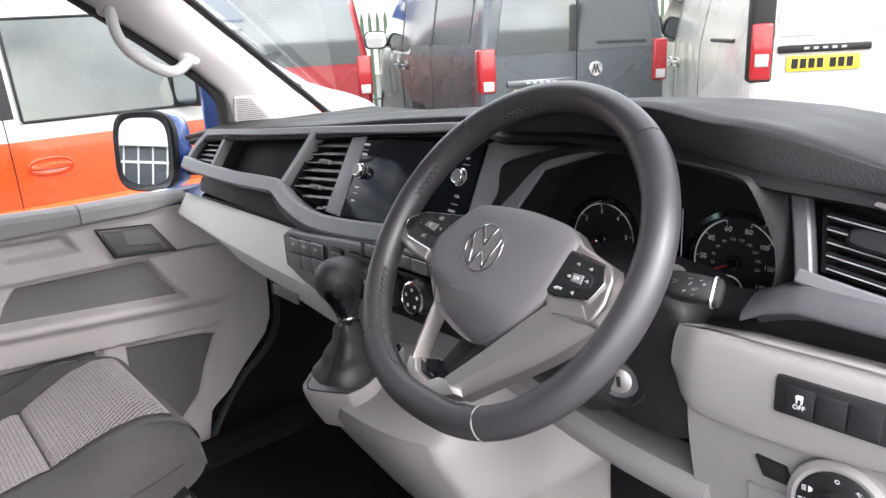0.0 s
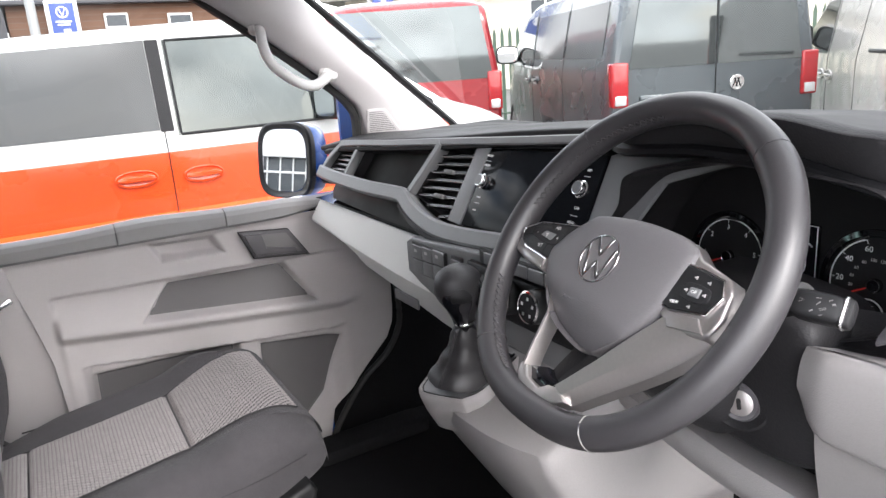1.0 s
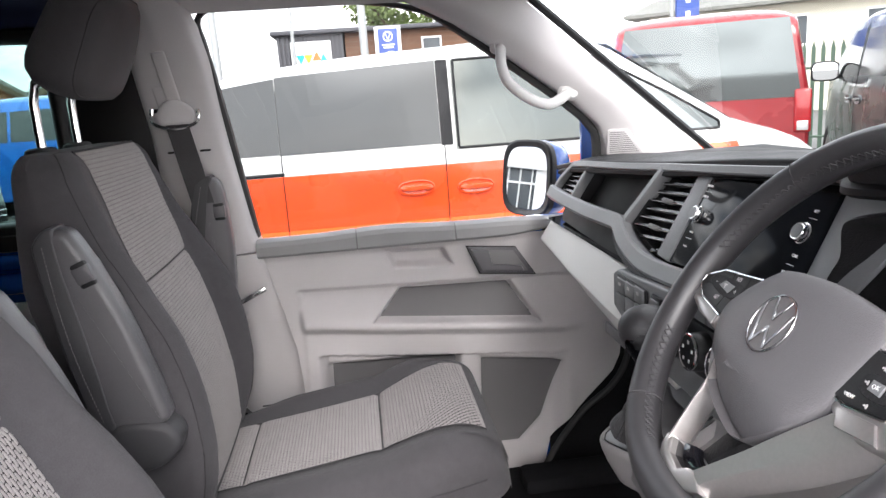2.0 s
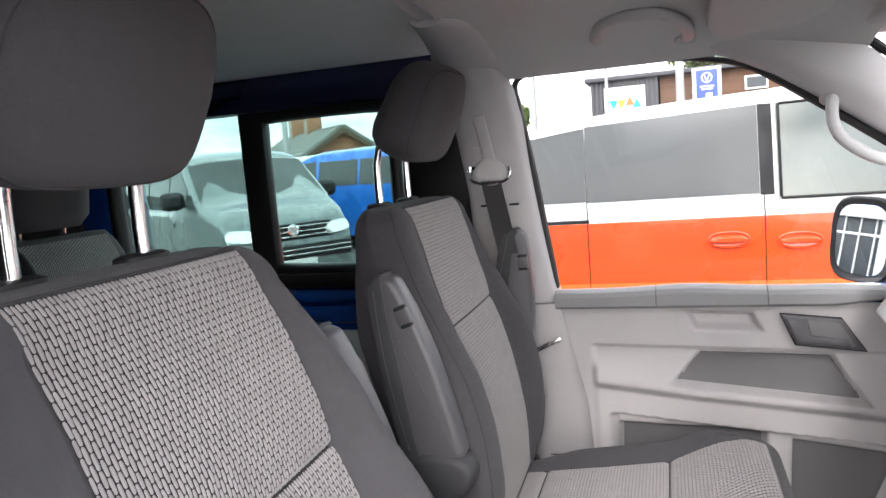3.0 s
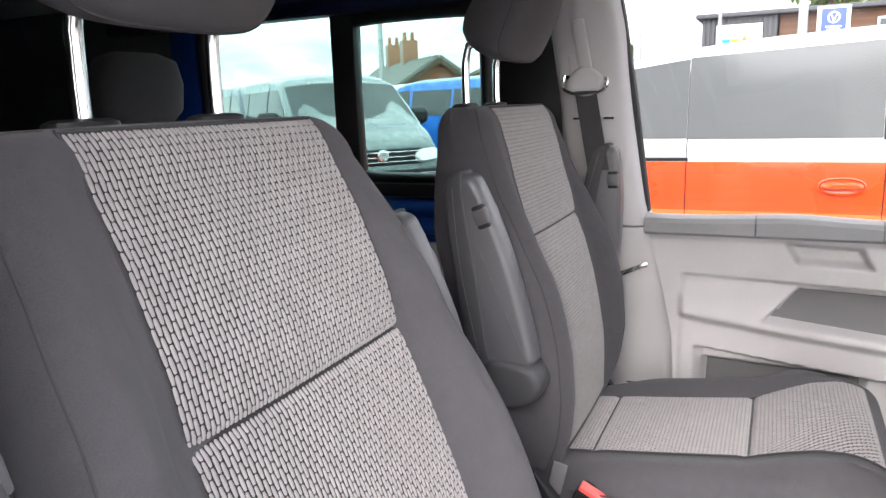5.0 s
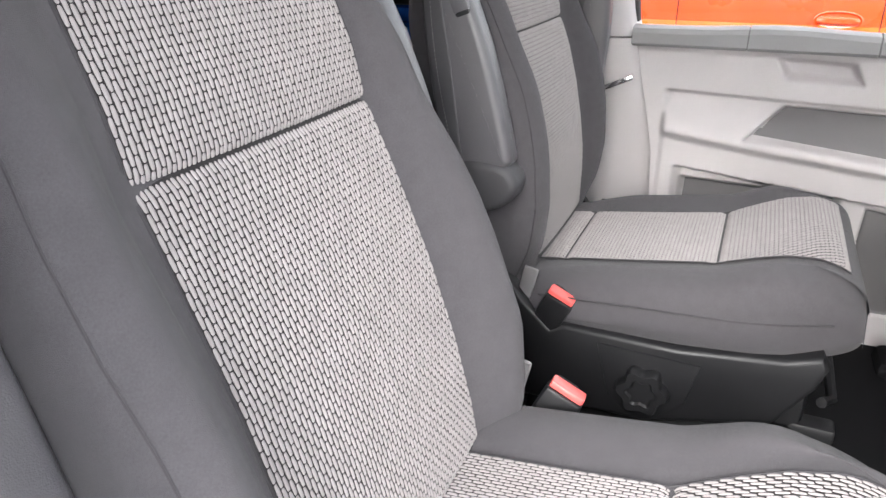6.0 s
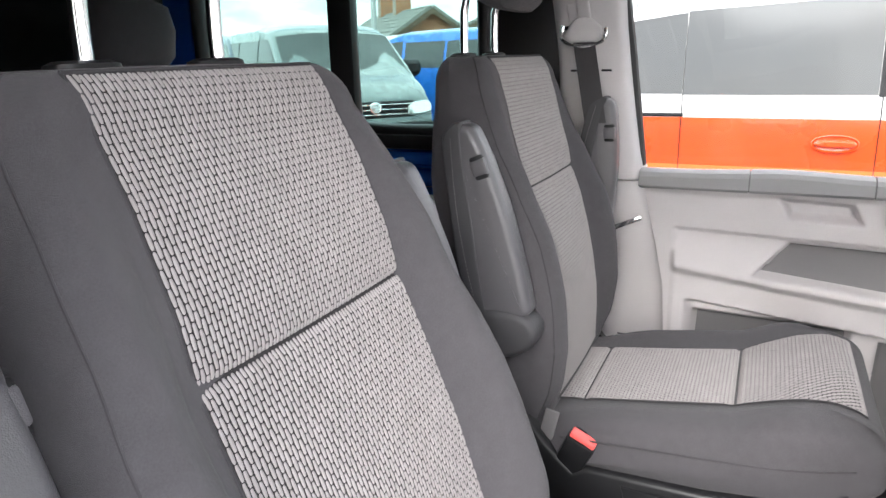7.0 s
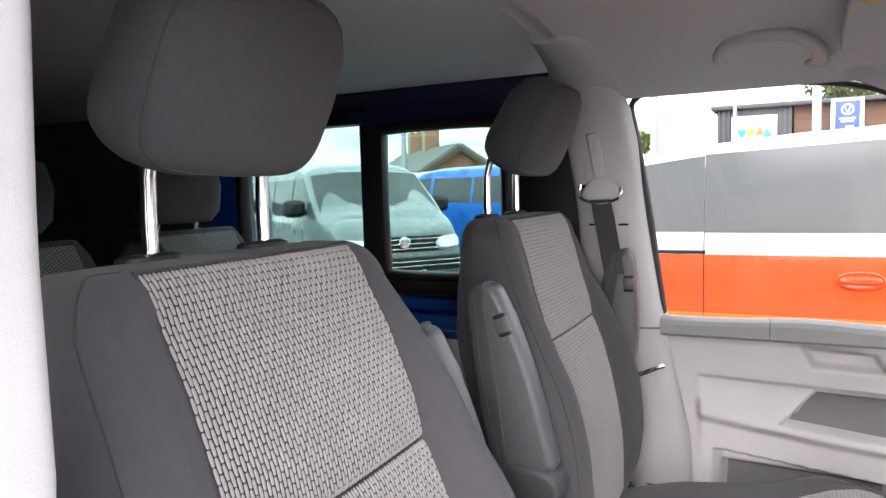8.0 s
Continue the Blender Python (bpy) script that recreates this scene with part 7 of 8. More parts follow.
rbox(bm, (0.105, 0.024, 0.0006), (0, 0, 0), 0, 1, LBM @ Matrix.Translation((0, 0.052, 0.0002)))
part("label_edge", bm, mat("yellow_label", (0.80, 0.48, 0.05), 0.6), lb)
bm = bmesh.new()
lathe(bm, [(0.021, 0), (0.021, 0.0004), (0.018, 0.0004), (0.018, 0)], LBM @ Matrix.Translation((-0.022, 0.012, 0.0006)), 30, caps=False)
rbox(bm, (0.038, 0.003, 0.0004), (0, 0, 0), 0, 1, LBM @ Matrix.Translation((-0.022, 0.012, 0.0008)) @ Matrix.Rotation(radians(35), 4, "Z"))
part("ban_symbol", bm, M_RED_MARK, lb)
for k, w in enumerate((0.030, 0.024, 0.028)):
    bm = bmesh.new()
    rbox(bm, (w, 0.004, 0.0004), (0, 0, 0), 0, 1, LBM @ Matrix.Translation((0.026, 0.026 - 0.014 * k, 0.0008)))
    part("writing_bar", bm, M_RED_MARK, lb)
bm = bmesh.new()
prism(bm, [(-0.008, -0.006), (0.008, -0.006), (0.0, 0.008)], 0.0004, LBM @ Matrix.Translation((-0.030, 0.052, 0.0006)), 0)
for k in range(4):
    rbox(bm, (0.010, 0.005, 0.0004), (0, 0, 0), 0, 1, LBM @ Matrix.Translation((-0.006 + 0.013 * k, 0.052, 0.0006)))
part("writing_bar", bm, M_BLACK, lb)
# footwell lining beside the passenger's feet
bm = bmesh.new()
rbox(bm, (0.03, 0.62, 0.70), (-0.885, 0.46, 0.83), 0.01)
solid("wall_footwell", bm, M_CARPET, "black footwell lining beside the door", "wall", kind="structure")
bm = bmesh.new()
tube(bm, spline([(-0.795, 0.090, 0.50), (-0.793, 0.148, 0.60), (-0.792, 0.222, 0.69), (-0.792, 0.300, 0.75), (-0.792, 0.345, 0.83), (-0.79, 0.345, 0.95)], 6), 0.009, 8)
solid("door_seal", bm, M_RUBBER, "black rubber door seal", "door seal", kind="structure")
bm = bmesh.new()
rbox(bm, (0.10, 0.34, 0.05), (-0.74, 0.20, 0.535), 0.02)
solid("step_edge", bm, M_CARPET, "black plastic step edge at the door", "step", kind="structure")

# ---- vehicles outside ----
def lpart(name, bm, material, parent, label="", sharp=38):
    """A part built in its thing's own axes."""
    ob = new(name, finish(bm, name, material, sharp))
    ob.parent = parent
    return tagged(ob, label)


def zpose(x, y, heading, z=0.0):
    """A pose on the ground whose local +y looks along the heading (x, y)."""
    return pose(x, y, z, 0, 0, math.degrees(math.atan2(heading[1], heading[0])) - 90)


M_TYRE = mat("tyre_rubber", (0.018, 0.018, 0.018), 0.85, vary=0.2)
M_RIM = mat("alloy_rim", (0.45, 0.45, 0.46), 0.35, metal=0.8)
M_SMOKE = mat("smoked_glass", (0.085, 0.089, 0.091), 0.10, vary=0.15, vary_scale=1.5, spec=0.22)
M_TINT = mat("pale_reflecting_glass", (0.105, 0.118, 0.116), 0.05, metal=0.7, vary=0.15, vary_scale=2.2, coat=0.3)
M_REAR = mat("tinted_rear_glass", (0.155, 0.17, 0.17), 0.04, metal=0.75, vary=0.15, vary_scale=2.2, coat=0.3)
M_WSCREEN = mat("dull_windscreen_glass", (0.055, 0.062, 0.062), 0.22, vary=0.4, vary_scale=2.0, spec=0.22)
M_TAIL = mat("red_tail_lens", (0.34, 0.010, 0.014), 0.15, vary=0.15, vary_scale=25, coat=0.6)
M_LENS = mat("clear_lamp_lens", (0.62, 0.64, 0.64), 0.12, metal=0.4, vary=0.2, vary_scale=20, coat=0.5)
M_PLATE = mat("yellow_plate", (0.80, 0.58, 0.04), 0.4)
M_ORANGE = paint("orange_paint", (0.74, 0.070, 0.008), 0.0)
M_WHITE = paint("white_paint", (0.56, 0.56, 0.55), 0.0)
M_RED = paint("red_paint", (0.25, 0.008, 0.013), 0.15)
M_STEEL = paint("dark_grey_paint", (0.075, 0.088, 0.096), 0.35)
M_SILVER = paint("silver_paint", (0.13, 0.155, 0.155), 0.4)
M_CREAM = paint("pale_champagne_paint", (0.50, 0.485, 0.465), 0.05)
M_SKYBLUE = paint("bright_blue_paint", (0.02, 0.16, 0.62), 0.2)
M_NIGHT = paint("dark_blue_paint", (0.03, 0.05, 0.085), 0.3)


class Shell:
    """The outer shape of a van: y runs from its tail to its nose."""

    def __init__(self, top, width=1.90, sill=0.30, lean=0.145):
        self.top, self.half, self.sill, self.lean = top, width / 2, sill, lean
        self.length = top[-1][0]

    def wide(self, y, z):
        w = self.half - self.lean * 1.25 * max(0.0, z - 1.10) - 0.03 * smooth(0.6, 0.3, z)
        nose = smooth(self.length - 1.3, self.length, y)
        return w * (1 - 0.16 * nose * nose) - 0.03 * smooth(0.10, 0.0, y)

    def ring(self, y, scale=1.0):
        zt = lerp_table(self.top, y)
        zc = zt - 0.10
        low = [self.sill, 0.45, 0.65, 0.85, 1.0, 1.115]
        zs = low + span(1.115, zc, 7)[1:] if zc > 1.2 else [self.sill + (z - self.sill) * (zc - self.sill) / (zc - self.sill + 0.0001) for z in span(self.sill, zc, 12)]
        pts = [(self.wide(y, z), z) for z in zs]
        xm = pts[-1][0]
        for a in span(0.12, math.pi / 2, 9):
            pts.append((xm * math.cos(a) ** 0.5 if a < 1.57 else 0.0, zc + 0.10 * math.sin(a)))
        full = pts + [(-x, z) for x, z in reversed(pts[:-1])]
        return [Vector((x * scale, y, z)) for x, z in full]


def wheel_on(van, x, y, sg, r=0.34):
    m = axes((x, y, r), (sg, 0, 0), (0, 1, 0))
    bm = bmesh.new()
    lathe(bm, [(r * 0.66, -0.10), (r * 0.95, -0.105), (r, -0.08), (r, 0.08), (r * 0.95, 0.105), (r * 0.66, 0.10)], m, 36, caps=False)
    w = lpart("wheel", bm, M_TYRE, van, "black tyre on an alloy rim")
    bm = bmesh.new()
    lathe(bm, [(r * 0.67, 0.10), (r * 0.63, 0.07), (r * 0.2, 0.06), (0.02, 0.065)], m, 30)
    for k in range(5):
        rbox(bm, (r * 0.5, 0.07, 0.02), (0, 0, 0), 0.008, 1, m @ Matrix.Rotation(k * 1.2566, 4, "Z") @ Matrix.Translation((r * 0.36, 0, 0.085)))
    lpart("rim", bm, M_RIM, w)


def van(name, m, shell, paints, lab, split=9.0, panes=(), seams=(), handles=(), rear=None, front=False, mirror_y=None, pane_mat=None, cat="van"):
    v = new(name)
    v.matrix_basis = m
    tagged(v, lab, cat)
    L = shell.length
    bm = bmesh.new()
    ys = [0.0, 0.02, 0.06, 0.14] + span(0.3, L - 0.5, 22) + [L - 0.35, L - 0.2, L - 0.1, L - 0.03, L]
    rings = [shell.ring(y, 0.97 if y == 0 else 1.0) for y in ys]
    nose = rings[-1]
    rings.append([Vector((p.x * 0.8, L + 0.03, 0.3 + (p.z - 0.3) * 0.85)) for p in nose])
    fs = loft(bm, rings)
    for f in fs:
        c = f.calc_center_median()
        f.normal_update()
        f.material_index = 1 if c.z > split or (split < 5 and c.y > L - 0.95 and c.z > lerp_table(shell.top, c.y) - 0.34) else 0
    lpart("body", bm, list(paints), v, sharp=30)
    for sg in (-1, 1):
        for y0, y1, z0, z1, mt in panes:
            bm = bmesh.new()

            def glass_at(u, q, sg=sg, y0=y0, y1=y1, z0=z0, z1=z1):
                t0 = z1 if not isinstance(z1, (list, tuple)) else lerp_table(z1, u)
                z = z0 + (t0 - z0) * q
                return Vector((sg * (shell.wide(u, z) + 0.006), u, z))

            sheet(bm, glass_at, span(y0, y1, 12), span(0, 1, 10))
            thick(bm, 0.004)
            w = lpart("side_window", bm, mt, v, "side window", sharp=60)
        for y in seams:
            bm = bmesh.new()
            tube(bm, [(sg * (shell.wide(y, z) + 0.001), y, z) for z in span(0.42, lerp_table(shell.top, y) - 0.16, 14)], 0.003, 6)
            lpart("door_gap", bm, M_HOLE, v)
        for y, z in handles:
            mm = axes((sg * (shell.wide(y, z) + 0.004), y, z), (sg, 0, 0.05), (0, 1, 0))
            bm = bmesh.new()
            stack(bm, mm, [(0.120, 0.050, -0.006), (0.118, 0.049, 0.010), (0.112, 0.044, 0.013), (0.104, 0.037, 0.004), (0.07, 0.02, 0.001)], 0.85, 30)
            h = lpart("door_handle", bm, paints[0] if z < split else paints[1], v, "recessed pull handle")
            bm = bmesh.new()
            stack(bm, mm, [(0.098, 0.010, -0.002), (0.104, 0.016, 0.026), (0.092, 0.011, 0.034)], 0.6, 24)
            lpart("grip", bm, paints[0] if z < split else paints[1], h)
        if mirror_y:
            bm = bmesh.new()
            mm = axes((sg * (shell.half + 0.13), mirror_y, 1.33), (sg * 0.1, -1, 0), (1, 0, 0)) @ Matrix.Scale(1.12, 4)
            stack(bm, mm, [(0.13, 0.10, 0.0), (0.135, 0.105, -0.03), (0.12, 0.09, -0.10), (0.06, 0.05, -0.15)], 0.5, 28)
            mr = lpart("wing_mirror", bm, M_DASH, v, "dark wing mirror")
            bm = bmesh.new()
            stack(bm, mm, [(0.118, 0.088, 0.002), (0.118, 0.088, 0.006)], 0.5, 28)
            lpart("mirror_glass", bm, M_MIRROR, mr)
            bm = bmesh.new()
            tube(bm, [(sg * (shell.half - 0.06), mirror_y + 0.08, 1.26), (sg * (shell.half + 0.12), mirror_y + 0.06, 1.29)], 0.03, 10)
            lpart("mirror_arm", bm, M_BLACK, mr)
        for y in (0.98, L - 0.92):
            wheel_on(v, sg * (shell.half - 0.12), y, sg)
            bm = bmesh.new()
            lathe(bm, [(0.36, -0.01), (0.40, 0.012), (0.42, 0.004)], axes((sg * (shell.wide(y, 0.45) - 0.004), y, 0.36), (sg, 0, 0)), 40, caps=False)
            lpart("wheel_arch", bm, M_BLACK, v)
            bm = bmesh.new()
            lathe(bm, [(0.385, 0.0), (0.30, 0.002)], axes((sg * (shell.wide(y, 0.45) + 0.003), y, 0.36), (sg, 0, 0)), 40, caps=False)
            lpart("arch_shadow_gap", bm, M_HOLE, v)
    # windscreen
    prof = [r for r in shell.top if L - 2.6 < r[0] < L - 0.3]
    steep = max(zip(prof, prof[1:]), key=lambda ab: (ab[0][1] - ab[1][1]) / (ab[1][0] - ab[0][0]))
    (ya, za), (yb, zb) = steep
    bm = bmesh.new()
    sheet(bm, lambda u, q: Vector((u * (shell.wide(ya, za - 0.1) - 0.05 + 0.06 * q), ya + 0.03 + (yb - ya - 0.05) * q, za - 0.010 + (zb - za + 0.02) * q + 0.012 - 0.05 * u * u)), span(-1, 1, 12), span(0, 1, 8))
    thick(bm, 0.006)
    lpart("windscreen", bm, pane_mat or M_WSCREEN, v, "windscreen")
    # bumpers
    bm = bmesh.new()
    rbox(bm, (shell.half * 1.86, 0.16, 0.26), (0, 0.0, 0.46), 0.05, 3)
    lpart("rear_bumper", bm, paints[0], v)
    bm = bmesh.new()
    rbox(bm, (shell.half * 1.62, 0.22, 0.30), (0, L - 0.02, 0.45), 0.07, 3)
    lpart("front_bumper", bm, paints[0], v)
    if rear:
        zt = lerp_table(shell.top, 0.06)
        wz0, wz1 = rear.get("glass", (1.22, zt - 0.16))
        for a, b in ((-0.86, -0.015), (0.015, 0.86)) if rear.get("doors") else ((-rear.get("wide", 0.86), rear.get("wide", 0.86)),):
            bm = bmesh.new()
            sheet(bm, lambda u, z: Vector((u * (shell.wide(0.1, z) - 0.03), -0.008, z)), span(a, b, 8), span(wz0, wz1, 8))
            thick(bm, 0.006)
            lpart("rear_window", bm, rear.get("pane", M_TINT), v, "rear window")
        if rear.get("doors"):
            bm = bmesh.new()
            rbox(bm, (0.006, 0.008, zt - 0.72), (0, -0.004, 0.55 + (zt - 0.72) / 2), 0)
            lpart("door_gap", bm, M_HOLE, v)
        for sg in (-1, 1):
            z0, z1 = rear.get("lamps", (0.88, 1.26))
            bm = bmesh.new()
            rbox(bm, (0.15, 0.14, z1 - z0), (sg * (shell.half - 0.085), 0.045, (z0 + z1) / 2), 0.02, 3)
            t = lpart("tail_lamp", bm, M_TAIL, v, "red tail lamp")
            bm = bmesh.new()
            rbox(bm, (0.10, 0.02, (z1 - z0) * 0.22), (sg * (shell.half - 0.085), -0.024, z0 + (z1 - z0) * rear.get("white_at", 0.16)), 0.008, 2)
            lpart("clear_lens", bm, M_LENS, t)
            if rear.get("black_surround"):
                bm = bmesh.new()
                rbox(bm, (0.172, 0.13, z1 - z0 + rear["black_surround"]), (sg * (shell.half - 0.092), 0.052, (z0 + z1) / 2 + rear["black_surround"] / 2 - 0.02), 0.03, 3)
                lpart("lamp_surround", bm, M_BLACK, t)
        px, pz = rear.get("plate", (-0.35, 0.98))
        bm = bmesh.new()
        rbox(bm, (0.52, 0.012, 0.111), (px, -0.012, pz), 0.003)
        p = lpart("number_plate", bm, M_PLATE, v, "yellow number plate")
        bm = bmesh.new()
        for k in range(7):
            rbox(bm, (0.045, 0.004, 0.07), (px - 0.205 + 0.060 * k + (0.03 if k > 3 else 0), -0.019, pz), 0)
        lpart("plate_bars", bm, M_BLACK, p)
        bm = bmesh.new()
        rbox(bm, (0.66, 0.03, 0.055), (px, -0.010, pz + 0.105), 0.012, 2)
        g = lpart("grab_strip", bm, rear.get("strip", M_STEEL), v, "strip over the number plate")
        bm = bmesh.new()
        for k in range(5):
            rbox(bm, (0.035, 0.004, 0.018), (px - 0.13 + 0.065 * k, -0.027, pz + 0.108), 0)
        lpart("writing_bars", bm, M_LENS, g)
        if rear.get("badge"):
            bx, bz = rear["badge"]
            bm = bmesh.new()
            lathe(bm, [(0.066, 0), (0.066, 0.012), (0.056, 0.014), (0.053, 0.008), (0.004, 0.008)], axes((bx, -0.006, bz), (0, -1, 0)), 36)
            e = lpart("round_emblem", bm, M_CHROME, v, "round chrome emblem")
            bm = bmesh.new()
            for x, r in ((-0.022, 20), (0.022, -20), (-0.008, -20), (0.008, 20)):
                rbox(bm, (0.010, 0.004, 0.080), (bx + x, -0.016, bz), 0.002, 1, Matrix.Rotation(radians(r), 4, "Y"))
            lpart("emblem_bars", bm, M_BLACK, e)
    if front:
        for sg in (-1, 1):
            bm = bmesh.new()
            stack(bm, axes((sg * 0.63, L + 0.005, 0.86), (sg * 0.35, 1, 0.25), (1, -sg * 0.35, 0.08 * sg)), [(0.19, 0.085, -0.05), (0.19, 0.085, 0.01), (0.17, 0.07, 0.03)], 0.6, 28)
            lpart("headlamp", bm, M_LENS, v, "clear headlamp")
        for k, z in enumerate((0.92, 0.86, 0.80, 0.64, 0.58)):
            bm = bmesh.new()
            rbox(bm, (1.0 if k < 3 else 1.5, 0.03, 0.016), (0, L + 0.045 + (0.05 if k > 2 else 0), z), 0.004)
            lpart("grille_bar", bm, M_CHROME, v, "chrome grille bar")
        bm = bmesh.new()
        rbox(bm, (1.05, 0.03, 0.20), (0, L + 0.025, 0.86), 0.01)
        rbox(bm, (1.5, 0.03, 0.18), (0, L + 0.08, 0.60), 0.01)
        lpart("grille", bm, M_BLACK, v, "black grille")
        bm = bmesh.new()
        lathe(bm, [(0.075, 0), (0.075, 0.02), (0.06, 0.022), (0.058, 0.012), (0.004, 0.012)], axes((0, L + 0.05, 0.88), (0, 1, 0.1)), 32)
        lpart("round_emblem", bm, M_CHROME, v, "round chrome emblem")
        bm = bmesh.new()
        rbox(bm, (0.52, 0.012, 0.111), (0, L + 0.12, 0.47), 0.003)
        lpart("number_plate", bm, M_WHITE, v, "white number plate")
    return v


# orange and white people carrier alongside
T7 = Shell([(0.0, 1.30), (0.02, 1.45), (0.3, 1.62), (0.75, 1.735), (1.15, 1.795), (1.6, 1.835), (2.1, 1.86), (2.6, 1.885), (3.0, 1.885), (3.25, 1.84), (4.16, 1.27), (4.45, 1.20), (4.72, 1.10), (4.9, 0.95), (5.0, 0.80)], 1.94, 0.28, 0.14)
V0 = -1.94                     # its tail
ORIENT = van("people_carrier", zpose(-3.51 - 0.955, V0, (0, 1)), T7, (M_ORANGE, M_WHITE), "orange and white two-tone people carrier", 1.115,
             panes=((0.35, 1.146, 1.250, [(0.3, 1.50), (0.75, 1.655), (1.13, 1.705)], M_SMOKE), (1.150, 2.142, 1.245, [(1.13, 1.712), (2.13, 1.757)], M_SMOKE), (2.145, 2.22, 1.235, 1.757, M_DASH), (2.24, 3.99, 1.205, [(2.24, 1.755), (2.9, 1.765), (3.08, 1.755), (3.29, 1.655), (3.656, 1.455), (3.99, 1.262)], M_TINT)),
             seams=(1.15, 2.165), handles=((1.965, 0.982), (2.345, 0.965)), mirror_y=3.12, front=True, cat="people carrier")
bm = bmesh.new()
rbox(bm, (0.012, 0.36, 0.022), (0.965, 0.98, 1.128), 0.003)
lpart("door_rail", bm, M_BLACK, ORIENT, "black sliding door rail")
for sg in (-1, 1):
    bm = bmesh.new()
    loop = [Vector((sg * (T7.wide(y, z) + 0.010), y, z)) for y, z in ((2.255, 1.225), (2.26, 1.212), (3.97, 1.212), (3.985, 1.222), (3.98, 1.258), (3.656, 1.455), (3.29, 1.653), (3.08, 1.753), (2.9, 1.762), (2.26, 1.752), (2.255, 1.745))]
    tube(bm, loop, 0.008, 8, True, (1, 0, 0))
    lpart("window_trim", bm, M_BLACK, ORIENT, "black window surround")

T6TOP = [(0.0, 1.74), (0.02, 1.84), (0.08, 1.92), (0.3, 1.96), (1.5, 1.97), (2.9, 1.96), (3.25, 1.90), (3.45, 1.82), (4.18, 1.28), (4.55, 1.18), (4.78, 1.05), (4.88, 0.92), (4.9, 0.80)]
T6 = Shell(T6TOP)
HEAD = (-0.915, 0.403)
APRON = 0.17                   # the parked vans ahead stand on a raised apron


def behind(cx, cy, head):
    """Pose of a van whose tail is centred at a place."""
    return zpose(cx, cy, head, APRON if cy > 0 else 0.0)


sidep = lambda a, b: ((0.30, 1.45, 1.26, 1.74, a), (1.52, 2.75, 1.26, 1.74, a), (2.85, 3.75, 1.26, [(2.85, 1.76), (3.3, 1.74), (3.75, 1.45)], b))
van("panel_van", behind(-3.32, 4.78, HEAD), T6, (M_STEEL, M_STEEL), "dark grey van with twin rear doors", panes=sidep(M_SMOKE, M_TINT), seams=(1.48, 2.80), handles=((2.62, 1.02), (3.0, 1.02)),
    rear={"doors": True, "plate": (-0.36, 0.80), "glass": (1.16, 1.80), "badge": (0.19, 0.99), "lamps": (0.84, 1.22), "pane": M_REAR, "strip": M_STEEL}, mirror_y=3.62)
van("minibus", behind(-5.65, 3.02, HEAD), T6, (M_RED, M_RED), "red minibus with a wide tailgate window", panes=sidep(M_SMOKE, M_SMOKE), seams=(1.48, 2.80),
    rear={"plate": (0.0, 0.80), "lamps": (0.80, 1.20), "pane": M_REAR, "strip": M_RED, "glass": (1.13, 1.85), "wide": 0.93}, mirror_y=3.62)
CADDY = Shell([(0.0, 1.66), (0.02, 1.76), (0.1, 1.82), (0.5, 1.85), (2.2, 1.85), (2.75, 1.80), (3.6, 1.20), (4.1, 1.08), (4.42, 0.92), (4.5, 0.75)], 1.86)
SMALL = van("small_van", zpose(-1.05, 5.44, (-0.705, 0.709), APRON), CADDY, (M_CREAM, M_CREAM), "small off-white delivery van seen from behind", panes=((2.35, 3.2, 1.15, [(2.35, 1.66), (2.75, 1.64), (3.2, 1.38)], M_TINT),), seams=(1.35, 2.3), handles=((2.2, 0.95), (2.5, 0.95)),
    rear={"plate": (-0.40, 1.02), "lamps": (0.91, 1.32), "pane": M_CREAM, "strip": M_BLACK, "black_surround": 0.30, "white_at": 0.35}, mirror_y=3.05)
van("camper_van", zpose(-6.75 - 4.9 * 0.62, -4.75 - 4.9 * 0.785, (0.62, 0.785)), T6, (M_SILVER, M_SILVER), "silver van facing the camera", panes=sidep(M_SMOKE, M_SMOKE), seams=(1.48, 2.80), handles=((3.0, 1.02),), front=True, mirror_y=3.62)
van("camper_van", zpose(-8.4 - 4.9 * 0.62, -6.9 - 4.9 * 0.785, (0.62, 0.785)), T6, (M_NIGHT, M_NIGHT), "dark blue van facing the camera", panes=sidep(M_SMOKE, M_SMOKE), seams=(1.48, 2.80), front=True, mirror_y=3.62)
van("panel_van", behind(-13.2, -6.0, (-0.55, -0.83)), T6, (M_WHITE, M_WHITE), "white van with a dark rear window", panes=sidep(M_SMOKE, M_SMOKE), rear={"plate": (0.0, 0.80), "lamps": (0.80, 1.30), "pane": M_SMOKE, "strip": M_WHITE})
van("panel_van", behind(-11.4, -4.10, (-0.45, -0.89)), T6, (M_SKYBLUE, M_SKYBLUE), "bright blue van with a dark rear window", panes=sidep(M_SMOKE, M_SMOKE), rear={"plate": (0.0, 0.80), "lamps": (0.80, 1.30), "pane": M_SMOKE, "strip": M_SKYBLUE})
bm = bmesh.new()
prism(bm, [(-6.4, 1.8), (-5.6, 1.8), (-5.55, 3.3), (-3.3, 3.4), (-1.6, 4.4), (0.2, 5.9), (3.0, 9.5), (-3.0, 13.0), (-12.0, 9.0), (-12.0, 3.5)], APRON + 0.1, Matrix.Translation((0, 0, -0.1)), 0.02)
solid("raised_apron", bm, bpy.data.materials["asphalt"], "raised asphalt apron under the parked vans", "pavement", kind="structure")
